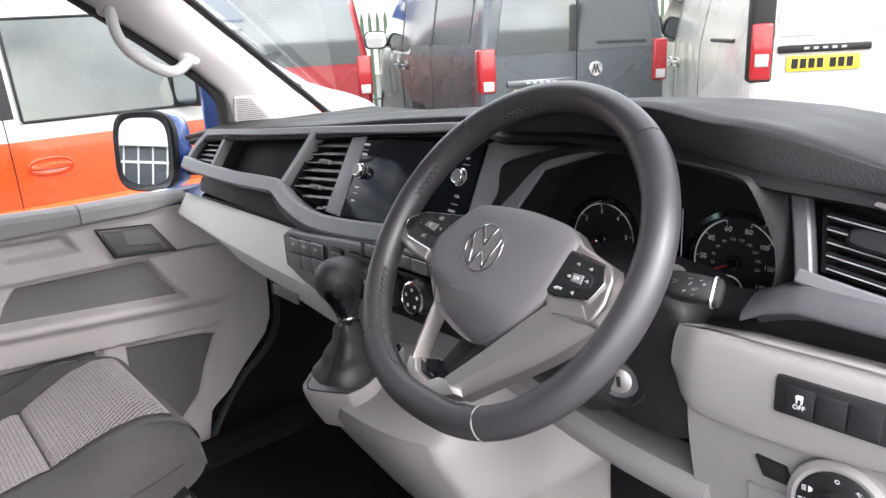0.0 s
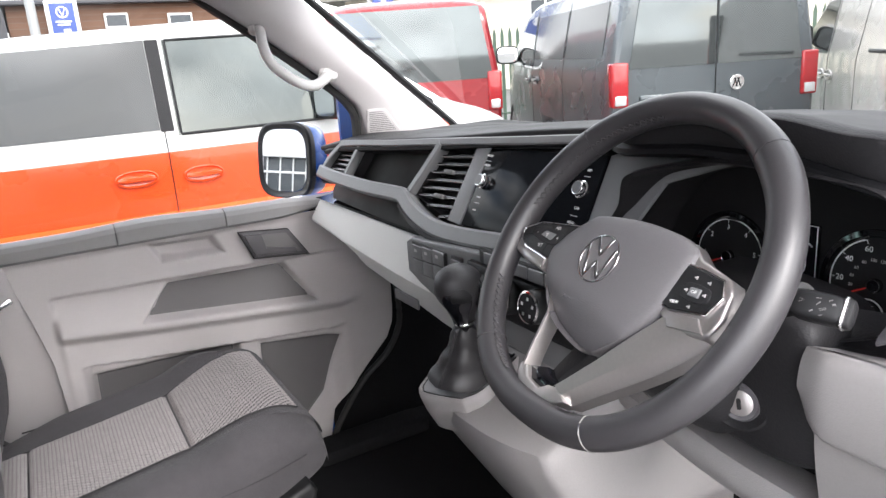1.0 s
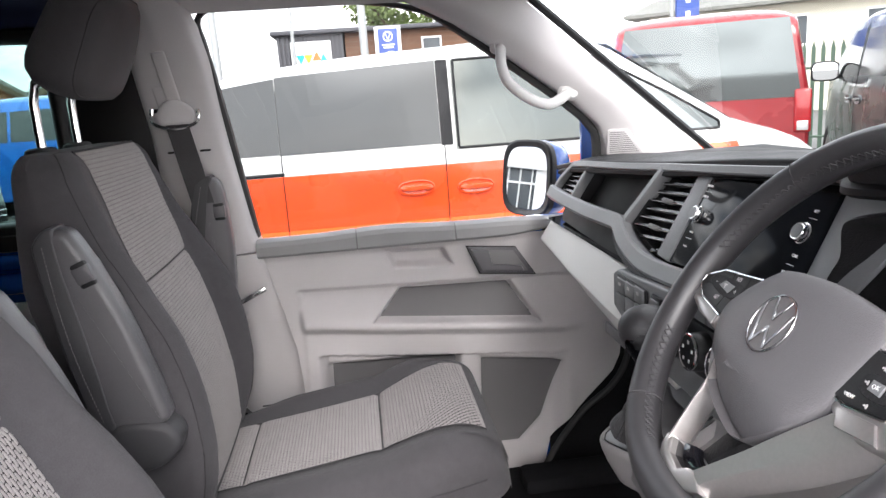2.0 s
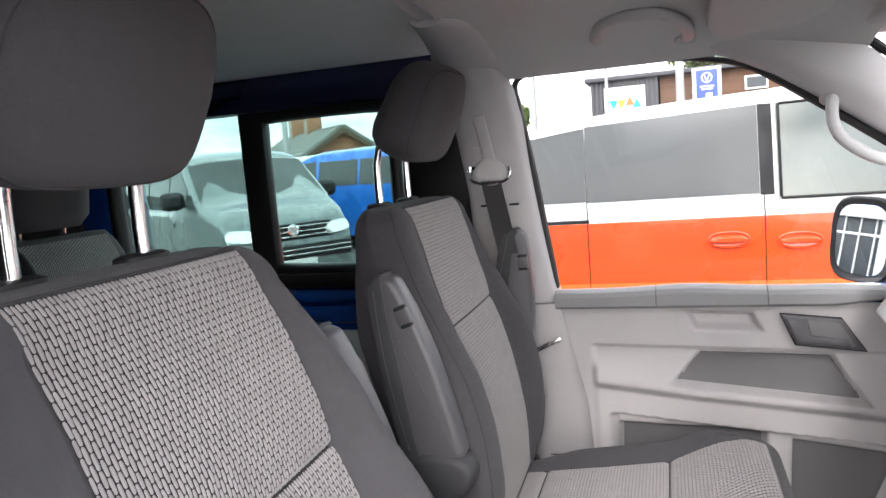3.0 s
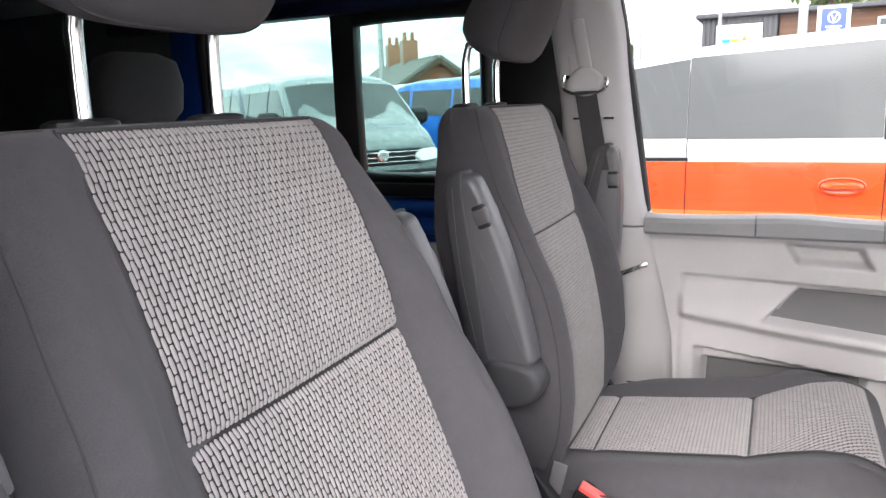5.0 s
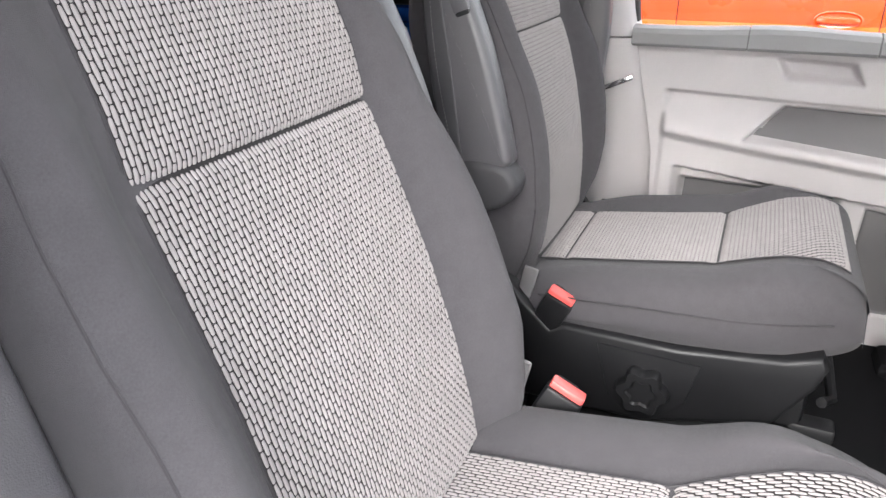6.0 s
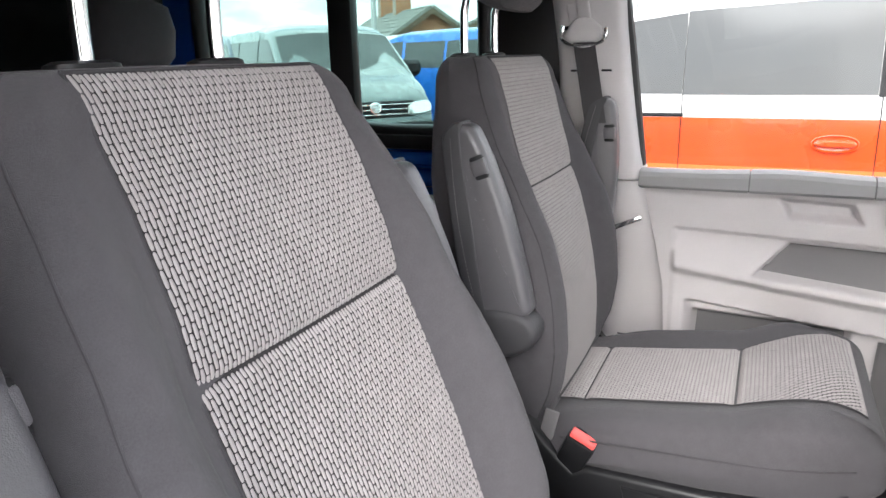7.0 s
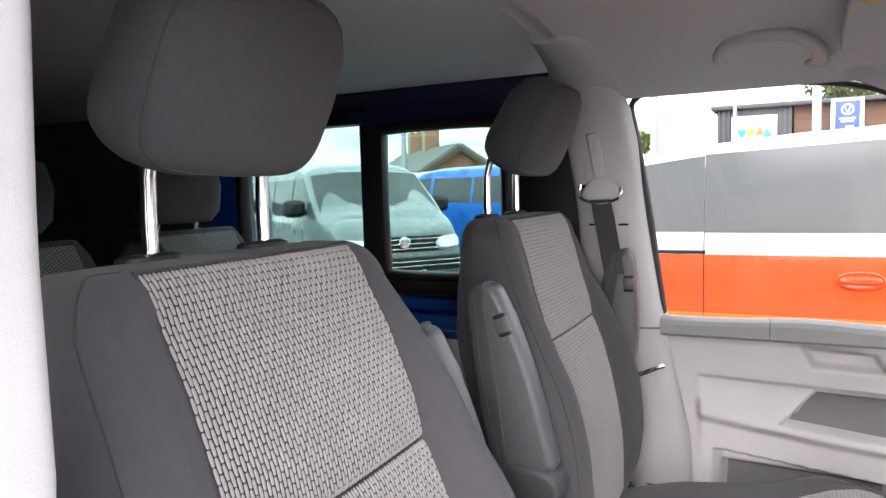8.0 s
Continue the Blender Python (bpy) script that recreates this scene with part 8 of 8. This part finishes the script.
# sliding rail and rub strip on the small van
for sg in (-1, 1):
    bm = bmesh.new()
    tube(bm, [(sg * (CADDY.wide(y, 1.19) + 0.004), y, 1.19) for y in span(0.40, 1.02, 8)], 0.016, 8)
    lpart("door_rail", bm, M_BLACK, SMALL, "black sliding door rail")

# ---- second row of seats ----
def rear_seat(xc, lab):
    s = thing("rear_seat", (xc, -1.9, 0.52), lab, "seat", "rear bench seats")
    bm = bmesh.new()
    rings = []
    for k in span(0, 1, 18):
        z = 0.86 + 0.60 * k
        y = -1.74 - 0.13 * k
        e = max(0.0, (k - 0.86) / 0.14)
        w, d = 0.225 * (1 - 0.12 * e * e), 0.065 * (1 - 0.5 * e * e)
        rings.append([Vector((xc + w * x, y + d * q, z)) for x, q in squircle(1, 1, 0.42, 36)])
    loft(bm, rings)
    back = part("backrest", bm, M_SEAT, s, "charcoal cloth backrest", sharp=70)
    bm = bmesh.new()
    sheet(bm, lambda u, k: Vector((xc + u, -1.74 - 0.13 * k + 0.068 - 0.02 * smooth(0.9, 1.0, k), 0.86 + 0.60 * k)), span(-0.165, 0.165, 4), span(0.05, 0.985, 12))
    part("back_cloth", bm, M_WEAVE, back, "pale woven centre panel")
    bm = bmesh.new()
    rbox(bm, (0.46, 0.48, 0.14), (xc, -1.50, 0.88), 0.05, 4)
    part("cushion", bm, M_SEAT, s, "charcoal cloth cushion")
    bm = bmesh.new()
    rbox(bm, (0.40, 0.42, 0.30), (xc, -1.52, 0.67), 0.02)
    part("base", bm, M_BLACK, s)
    for sg in (-1, 1):
        bm = bmesh.new()
        tube(bm, [(xc + sg * 0.07, -1.875, 1.44), (xc + sg * 0.07, -1.87, 1.52)], 0.007, 10)
        part("headrest_post", bm, M_CHROME, s)
    bm = bmesh.new()
    stack(bm, axes((xc, -1.865, 1.485), (0, 0.08, 1), (1, 0, 0)), [(0.11, 0.035, 0), (0.135, 0.050, 0.03), (0.14, 0.052, 0.10), (0.12, 0.045, 0.16), (0.06, 0.02, 0.18)], 0.6, 36)
    part("headrest", bm, M_SEAT, s, "charcoal cloth headrest", sharp=70)
    bm = bmesh.new()
    tube(bm, spline([(xc + 0.235, -1.86, 1.40), (xc + 0.245, -1.78, 1.46), (xc + 0.245, -1.68, 1.43), (xc + 0.245, -1.62, 1.30)], 5), 0.018, 10)
    part("armrest", bm, M_BLACK, s, "black folded armrest")
    return s


rear_seat(-0.50, "charcoal cloth rear seat with a pale woven panel")
rear_seat(0.03, "charcoal cloth rear seat with a pale woven panel")
rear_seat(0.53, "charcoal cloth rear seat with a pale woven panel")

# ---- buildings and the street ----
def brickwork(name, a, b, scale, mortar):
    m = mat(name, a, 0.9, vary=0.15, vary_scale=1.5)
    nt = m.node_tree
    bs = nt.nodes["Principled BSDF"]
    tc = nt.nodes.new("ShaderNodeTexCoord")
    mp = nt.nodes.new("ShaderNodeMapping")
    mp.inputs["Rotation"].default_value = (radians(90), 0, radians(90))
    br = nt.nodes.new("ShaderNodeTexBrick")
    br.inputs["Scale"].default_value = scale
    br.inputs["Color1"].default_value, br.inputs["Color2"].default_value, br.inputs["Mortar"].default_value = (*a, 1), (*b, 1), (*mortar, 1)
    br.inputs["Mortar Size"].default_value = 0.015
    nt.links.new(tc.outputs["Object"], mp.inputs["Vector"])
    nt.links.new(mp.outputs[0], br.inputs["Vector"])
    nt.links.new(br.outputs["Color"], bs.inputs["Base Color"])
    return m


M_BRICK = brickwork("brown_brick", (0.165, 0.088, 0.055), (0.115, 0.062, 0.040), 4, (0.16, 0.135, 0.115))
M_BRICK_OR = brickwork("orange_brick", (0.34, 0.155, 0.075), (0.26, 0.11, 0.055), 5, (0.30, 0.25, 0.21))
M_CLAD = mat("dark_cladding", (0.075, 0.075, 0.085), 0.6, vary=0.1)
M_TILE = mat("grey_roof_tiles", (0.19, 0.19, 0.175), 0.9, grain=1.0, grain_scale=30, vary=0.25, vary_scale=3)
M_RENDER = mat("cream_render", (0.66, 0.62, 0.52), 0.9, vary=0.06, vary_scale=1.0)
M_WGLASS = mat("window_glass", (0.08, 0.09, 0.10), 0.2, spec=0.3)
M_UPVC = mat("white_window_plastic", (0.78, 0.78, 0.78), 0.4)
M_POLE = mat("galvanised_pole", (0.36, 0.37, 0.37), 0.5, metal=0.5)
M_SIGN = mat("blue_sign", (0.035, 0.075, 0.30), 0.45)
M_LEAF = mat("leaf_green", (0.17, 0.23, 0.075), 0.7, vary=0.45, vary_scale=3)
M_BARK = mat("bark", (0.10, 0.075, 0.05), 0.9, grain=1.0, grain_scale=40)
M_FENCE = mat("green_fence_steel", (0.06, 0.10, 0.07), 0.5, vary=0.15)

# workshop with a dark clad end and a brick front
shop = thing("workshop", (-18, 2, 0), "low brick workshop with a dark clad end", "building")
bm = bmesh.new()
rbox(bm, (9, 4.65, 3.16), (-21.6, 1.925, 1.58), 0.02)
part("brick_wall", bm, M_BRICK, shop, "brown brick front")
bm = bmesh.new()
rbox(bm, (8.9, 1.58, 3.17), (-21.47, -1.23, 1.585), 0.01)
for k in range(15):
    rbox(bm, (0.05, 0.05, 3.17), (-17.00, -1.98 + 0.107 * k, 1.585), 0)
part("clad_wall", bm, M_CLAD, shop, "dark ribbed cladding")
bm = bmesh.new()
rbox(bm, (6, 0.10, 2.9), (-21.0, -2.03, 1.45), 0.01)
part("end_wall", bm, M_BRICK, shop)
bm = bmesh.new()
rbox(bm, (9.3, 6.5, 0.10), (-21.5, 1.1, 3.21), 0.02)
part("flat_roof", bm, M_CLAD, shop, "flat roof edge")
for y, z, w, h in ((1.72, 2.80, 0.50, 0.32), (3.1, 2.75, 0.55, 0.34)):
    bm = bmesh.new()
    rbox(bm, (0.08, w, h), (-17.08, y, z), 0.01)
    wn = part("window", bm, M_UPVC, shop, "white framed window")
    bm = bmesh.new()
    rbox(bm, (0.02, w - 0.09, h - 0.09), (-17.035, y, z), 0)
    part("pane", bm, M_WGLASS, wn)
# white board with coloured triangles on the cladding
board = thing("sign_board", (-16.9, -1.2, 2.4), "white sign board with coloured triangles", "sign")
bm = bmesh.new()
rbox(bm, (0.04, 0.96, 0.62), (-16.93, -1.22, 2.68), 0.005)
part("board", bm, M_UPVC, board)
for k, (y, c, up) in enumerate(((-1.48, (0.02, 0.38, 0.72), -1), (-1.30, (0.80, 0.62, 0.03), -1), (-1.10, (0.82, 0.18, 0.04), 1), (-0.94, (0.04, 0.42, 0.72), 1))):
    bm = bmesh.new()
    pts = [(-0.11, 0.10 * -up), (0.11, 0.10 * -up), (0.0, 0.12 * up)]
    prism(bm, pts if up > 0 else pts[::-1], 0.006, axes((-16.908, y, 2.58 + (0.06 if k == 2 else 0.0)), (1, 0, 0), (0, 1, 0)), 0)
    part("triangle", bm, mat("sign_colour_" + "abcd"[k], c, 0.5), board)
# blue sign on a post
bsign = thing("blue_sign", (-16.5, 0.63, 0), "blue and white dealership sign on a post", "sign")
bm = bmesh.new()
rbox(bm, (0.08, 0.62, 1.55), (-16.5, 0.62, 2.42), 0.01)
part("board", bm, M_UPVC, bsign, "white board edge")
for y in (0.40, 0.84):
    bm = bmesh.new()
    tube(bm, [(-16.52, y, 0), (-16.52, y, 2.4)], 0.04, 10)
    part("post", bm, M_POLE, bsign)
bm = bmesh.new()
rbox(bm, (0.03, 0.46, 1.42), (-16.46, 0.62, 2.43), 0.004)
part("panel", bm, M_SIGN, bsign, "blue panel")
bm = bmesh.new()
lathe(bm, [(0.12, 0), (0.12, 0.01), (0.095, 0.01), (0.09, 0.0)], axes((-16.444, 0.62, 2.96), (1, 0, 0), (0, 1, 0)), 32, caps=False)
for y, r in ((-0.03, 20), (0.03, -20)):
    rbox(bm, (0.008, 0.02, 0.15), (-16.44, 0.62 + y, 2.96), 0, 1, Matrix.Rotation(radians(r), 4, "X"))
part("emblem", bm, M_UPVC, bsign, "white round emblem")
for k, w in enumerate((0.30, 0.24)):
    bm = bmesh.new()
    rbox(bm, (0.006, w, 0.035), (-16.442, 0.62, 2.77 - 0.06 * k), 0)
    part("writing_bar", bm, M_UPVC, bsign)
bm = bmesh.new()
rbox(bm, (0.006, 0.14, 0.12), (-16.442, 0.66, 2.56), 0)
part("writing_bar", bm, M_UPVC, bsign)
# second blue flag sign, nearer the red van
fl = thing("flag_sign", (-11.9, 6.1, 0), "narrow blue flag sign on a pole", "sign")
FX, FY = -13.4, 6.25
bm = bmesh.new()
tube(bm, [(FX, FY, 0), (FX, FY, 4.6)], 0.04, 12)
part("pole", bm, M_POLE, fl)
bm = bmesh.new()
rbox(bm, (0.05, 0.50, 2.1), (FX + 0.02, FY + 0.32, 3.50), 0.01, 1)
fb = part("flag", bm, M_SIGN, fl, "blue flag panel")
for k, w in enumerate((0.20, 0.16, 0.22, 0.12)):
    bm = bmesh.new()
    rbox(bm, (0.006, 0.10, w), (FX + 0.05, FY + 0.32, 2.75 + 0.34 * k), 0)
    part("writing_bar", bm, M_UPVC, fb)
# lamp posts
for x, y, h, r in ((-16.0, -1.56, 8, 0.045), (-15.2, 0.02, 9, 0.10), (-15.5, -3.2, 8, 0.10), (-22.0, -13.4, 7, 0.12)):
    lp = thing("lamp_post", (x, y, 0), "tall galvanised lamp post", "lamp post", "lamp posts")
    bm = bmesh.new()
    tube(bm, [(x, y, 0), (x, y, h * 0.5), (x, y, h)], [r, r * 0.8, r * 0.55], 14)
    part("post", bm, M_POLE, lp)
    bm = bmesh.new()
    rbox(bm, (0.5, 0.18, 0.10), (x + 0.3, y, h), 0.03, 2)
    part("lantern", bm, M_CLAD, lp)


def house(name, m, w, d, eaves, ridge, wall, lab, windows=()):
    """A house: gable to local -y, walls, two roof slopes and a chimney."""
    h = new(name)
    h.matrix_basis = m
    tagged(h, lab, "house")
    bm = bmesh.new()
    prof = [(-w / 2, 0), (w / 2, 0), (w / 2, eaves), (0, ridge), (-w / 2, eaves)]
    loft(bm, [[Vector((x, 0, z)) for x, z in prof], [Vector((x, d, z)) for x, z in prof]])
    lpart("wall", bm, wall, h)
    for sg in (-1, 1):
        bm = bmesh.new()
        n = Vector((sg * (ridge - eaves), 0, w / 2)).normalized()
        a, b = Vector((sg * (w / 2 + 0.35), -0.3, eaves - 0.35 * (ridge - eaves) / (w / 2))), Vector((0, -0.3, ridge))
        ring = [a + n * 0.02, b + n * 0.02, b + n * 0.14, a + n * 0.14]
        loft(bm, [ring, [p + Vector((0, d + 0.6, 0)) for p in ring]])
        rows = int((b - a).length / 0.30)
        for k in range(rows):
            c = a.lerp(b, (k + 0.5) / rows) + n * 0.15
            for j in range(2):
                rbox(bm, (0.02, d + 0.6, 0.02), (c.x, d / 2, c.z), 0)
        lpart("roof", bm, M_TILE, h, "grey tiled roof slope")
        bm = bmesh.new()
        p0, p1 = a + n * 0.0, b + n * 0.0
        loft(bm, [[p0 + Vector((0, -0.02, 0)), p0 + Vector((0, 0.03, 0)), p0 + Vector((0, 0.03, -0.2)), p0 + Vector((0, -0.02, -0.2))], [p1 + Vector((0, -0.02, 0)), p1 + Vector((0, 0.03, 0)), p1 + Vector((0, 0.03, -0.2)), p1 + Vector((0, -0.02, -0.2))]])
        lpart("barge_board", bm, M_BARK, h, "dark barge board")
    for x, z, ww, hh in windows:
        bm = bmesh.new()
        rbox(bm, (ww, 0.10, hh), (x, 0.0, z), 0.01)
        wn = lpart("window", bm, M_UPVC, h, "white framed window")
        bm = bmesh.new()
        for sg in (-1, 1):
            rbox(bm, (ww / 2 - 0.09, 0.03, hh - 0.14), (x + sg * ww / 4, -0.05, z), 0)
        lpart("pane", bm, M_WGLASS, wn)
    for y in (d * 0.45, d * 0.75):
        bm = bmesh.new()
        rbox(bm, (0.7, 0.5, 1.3), (0, y, ridge + 0.35), 0.02)
        ch = lpart("chimney", bm, wall, h, "brick chimney")
        bm = bmesh.new()
        for k in (-1, 1):
            lathe(bm, [(0.10, 0), (0.08, 0.35)], Matrix.Translation((k * 0.18, y, ridge + 1.0)), 12)
        lpart("chimney_pot", bm, M_BRICK_OR, ch)
    return h


# brick houses beyond the rear windows
house("house", zpose(-25.6, -12.9, (-0.70, -0.71)), 4.2, 8, 1.9, 3.25, M_BRICK_OR, "orange brick house with a steep tiled gable", windows=((0.1, 1.35, 0.85, 0.8),))
house("house", zpose(-27.0, -9.4, (-0.99, -0.1)), 6.2, 9, 2.2, 3.55, M_BRICK_OR, "orange brick house with a long tiled roof", windows=((-1.2, 1.5, 0.9, 0.9),))
# cream building ahead
cream = thing("cream_building", (-24.6, 25.6, 0), "cream rendered building with white windows and a tiled roof", "building")
CB = Matrix.Translation((-24.6, 25.6, 0)) @ Matrix.Rotation(radians(-35), 4, "Z")
bm = bmesh.new()
rbox(bm, (11, 26, 4.0), (0, 0, 2.0), 0.02, 1, CB)
part("wall", bm, M_RENDER, cream)
bm = bmesh.new()
loft(bm, [[CB @ Vector((w * x, y, 3.95 + z)) for x, z in ((-1, 0.0), (1, 0.0), (1, 0.12), (0, 0.12 + h), (-1, 0.12))] for y, w, h in ((-13.9, 6.1, 0.0), (-8.5, 6.1, 2.9), (8.5, 6.1, 2.9), (13.9, 6.1, 0.0))])
part("roof", bm, M_TILE, cream, "tiled hipped roof")
for k in range(8):
    p = CB @ Matrix.Translation((5.5, -11 + 3.1 * k, 2.95))
    bm = bmesh.new()
    rbox(bm, (0.12, 1.3, 1.15), (0, 0, 0), 0.01, 1, p)
    wn = part("window", bm, M_UPVC, cream, "white framed window")
    bm = bmesh.new()
    for sg in (-1, 1):
        rbox(bm, (0.03, 0.54, 0.98), (0, 0, 0), 0, 1, p @ Matrix.Translation((0.06, sg * 0.31, 0)))
    part("pane", bm, M_WGLASS, wn)
# showroom behind, which the door mirror shows
show = thing("showroom", (-14, -40, 0), "white car showroom with glass doors", "building")
bm = bmesh.new()
rbox(bm, (18, 6, 2.2), (-14, -43, 4.3), 0.05)
part("fascia", bm, M_UPVC, show, "white fascia")
bm = bmesh.new()
rbox(bm, (17, 5, 3.6), (-14, -43, 1.8), 0.02)
part("glazing", bm, M_WGLASS, show, "dark glazing")
for k in range(22):
    bm = bmesh.new()
    rbox(bm, (0.08 if k % 5 else 1.1, 0.12, 3.6), (-22.4 + 0.8 * k, -40.42, 1.8), 0.02)
    part("mullion", bm, M_UPVC, show, "white mullion")
bm = bmesh.new()
rbox(bm, (17, 0.10, 0.14), (-14, -40.42, 2.3), 0.02)
part("transom", bm, M_UPVC, show, "white transom")

# palisade fence between the parked vans
fence = thing("palisade_fence", (-9, 7.5, 0), "green steel palisade fence", "fence")
F0, F1 = Vector((-12.2, 5.6, 0)), Vector((-6.2, 12.2, 0))
bm = bmesh.new()
prism(bm, [(-0.033, 0), (0.033, 0), (0.033, 1.86), (0.015, 1.93), (0, 2.0), (-0.015, 1.93), (-0.033, 1.86)], 0.012, Matrix.Rotation(radians(90), 4, "X"), 0)
pale = finish(bm, "pale", M_FENCE)
ang = math.atan2(F1.y - F0.y, F1.x - F0.x)
n = 62
for k in range(n):
    piece("pale", pale, fence, Matrix.Translation(F0.lerp(F1, k / (n - 1))) @ Matrix.Rotation(ang, 4, "Z"))
for z in (0.4, 1.55):
    bm = bmesh.new()
    tube(bm, [F0 + Vector((0, 0, z)), F1 + Vector((0, 0, z))], 0.025, 6)
    part("rail", bm, M_FENCE, fence)


def tree(x, y, h, spread, lab, seed):
    rnd = random.Random(seed)
    t = thing("tree", (x, y, 0), lab, "tree")
    bm = bmesh.new()
    tube(bm, [(x, y, 0), (x + 0.1, y, h * 0.4), (x, y + 0.1, h * 0.75)], [0.22, 0.15, 0.06], 10)
    for k in range(7):
        a = k * 0.9
        b = Vector((x, y, h * (0.35 + 0.05 * k)))
        tube(bm, [b, b + Vector((math.cos(a) * spread * 0.35, math.sin(a) * spread * 0.35, h * 0.14)), b + Vector((math.cos(a) * spread * 0.7, math.sin(a) * spread * 0.7, h * 0.2))], [0.07, 0.05, 0.02], 6)
    part("trunk", bm, M_BARK, t)
    verts, faces = [], []
    for k in range(2600):
        c = rnd.randrange(14)
        ca, cr = c * 2.4, spread * (0.15 + 0.045 * c)
        ctr = Vector((x + math.cos(ca) * cr * 0.8, y + math.sin(ca) * cr * 0.8, h * (0.60 + 0.027 * ((c * 5) % 14))))
        d = Vector((rnd.gauss(0, 1), rnd.gauss(0, 1), rnd.gauss(0, 0.8))).normalized() * spread * 0.34 * rnd.random() ** 0.4
        p = ctr + d
        u = Vector((rnd.gauss(0, 1), rnd.gauss(0, 1), rnd.gauss(0, 1))).normalized()
        v = u.orthogonal().normalized()
        s = rnd.uniform(0.08, 0.17)
        i = len(verts)
        verts += [p + u * s, p + v * s * 0.6, p - u * s, p - v * s * 0.6]
        faces.append((i, i + 1, i + 2, i + 3))
    me = bpy.data.meshes.new("crown")
    me.from_pydata([tuple(q) for q in verts], [], faces)
    me.materials.append(M_LEAF)
    ob = new("crown", me)
    ob.parent = t
    ob.matrix_parent_inverse = root_matrix(t).inverted()
    tagged(ob, "loose green leaves", kind="stuff")


tree(-30, 1.6, 6.4, 2.6, "leafy green tree behind the workshop", 1)
tree(-31, 4.6, 6.0, 2.4, "leafy green tree behind the workshop", 2)
tree(-24, -6.0, 3.0, 1.5, "low green tree beyond the car park", 3)
tree(-27, -6.6, 3.2, 1.6, "low green tree beyond the car park", 4)
tree(-19, 22, 5.5, 2.6, "leafy green tree beyond the fence", 5)
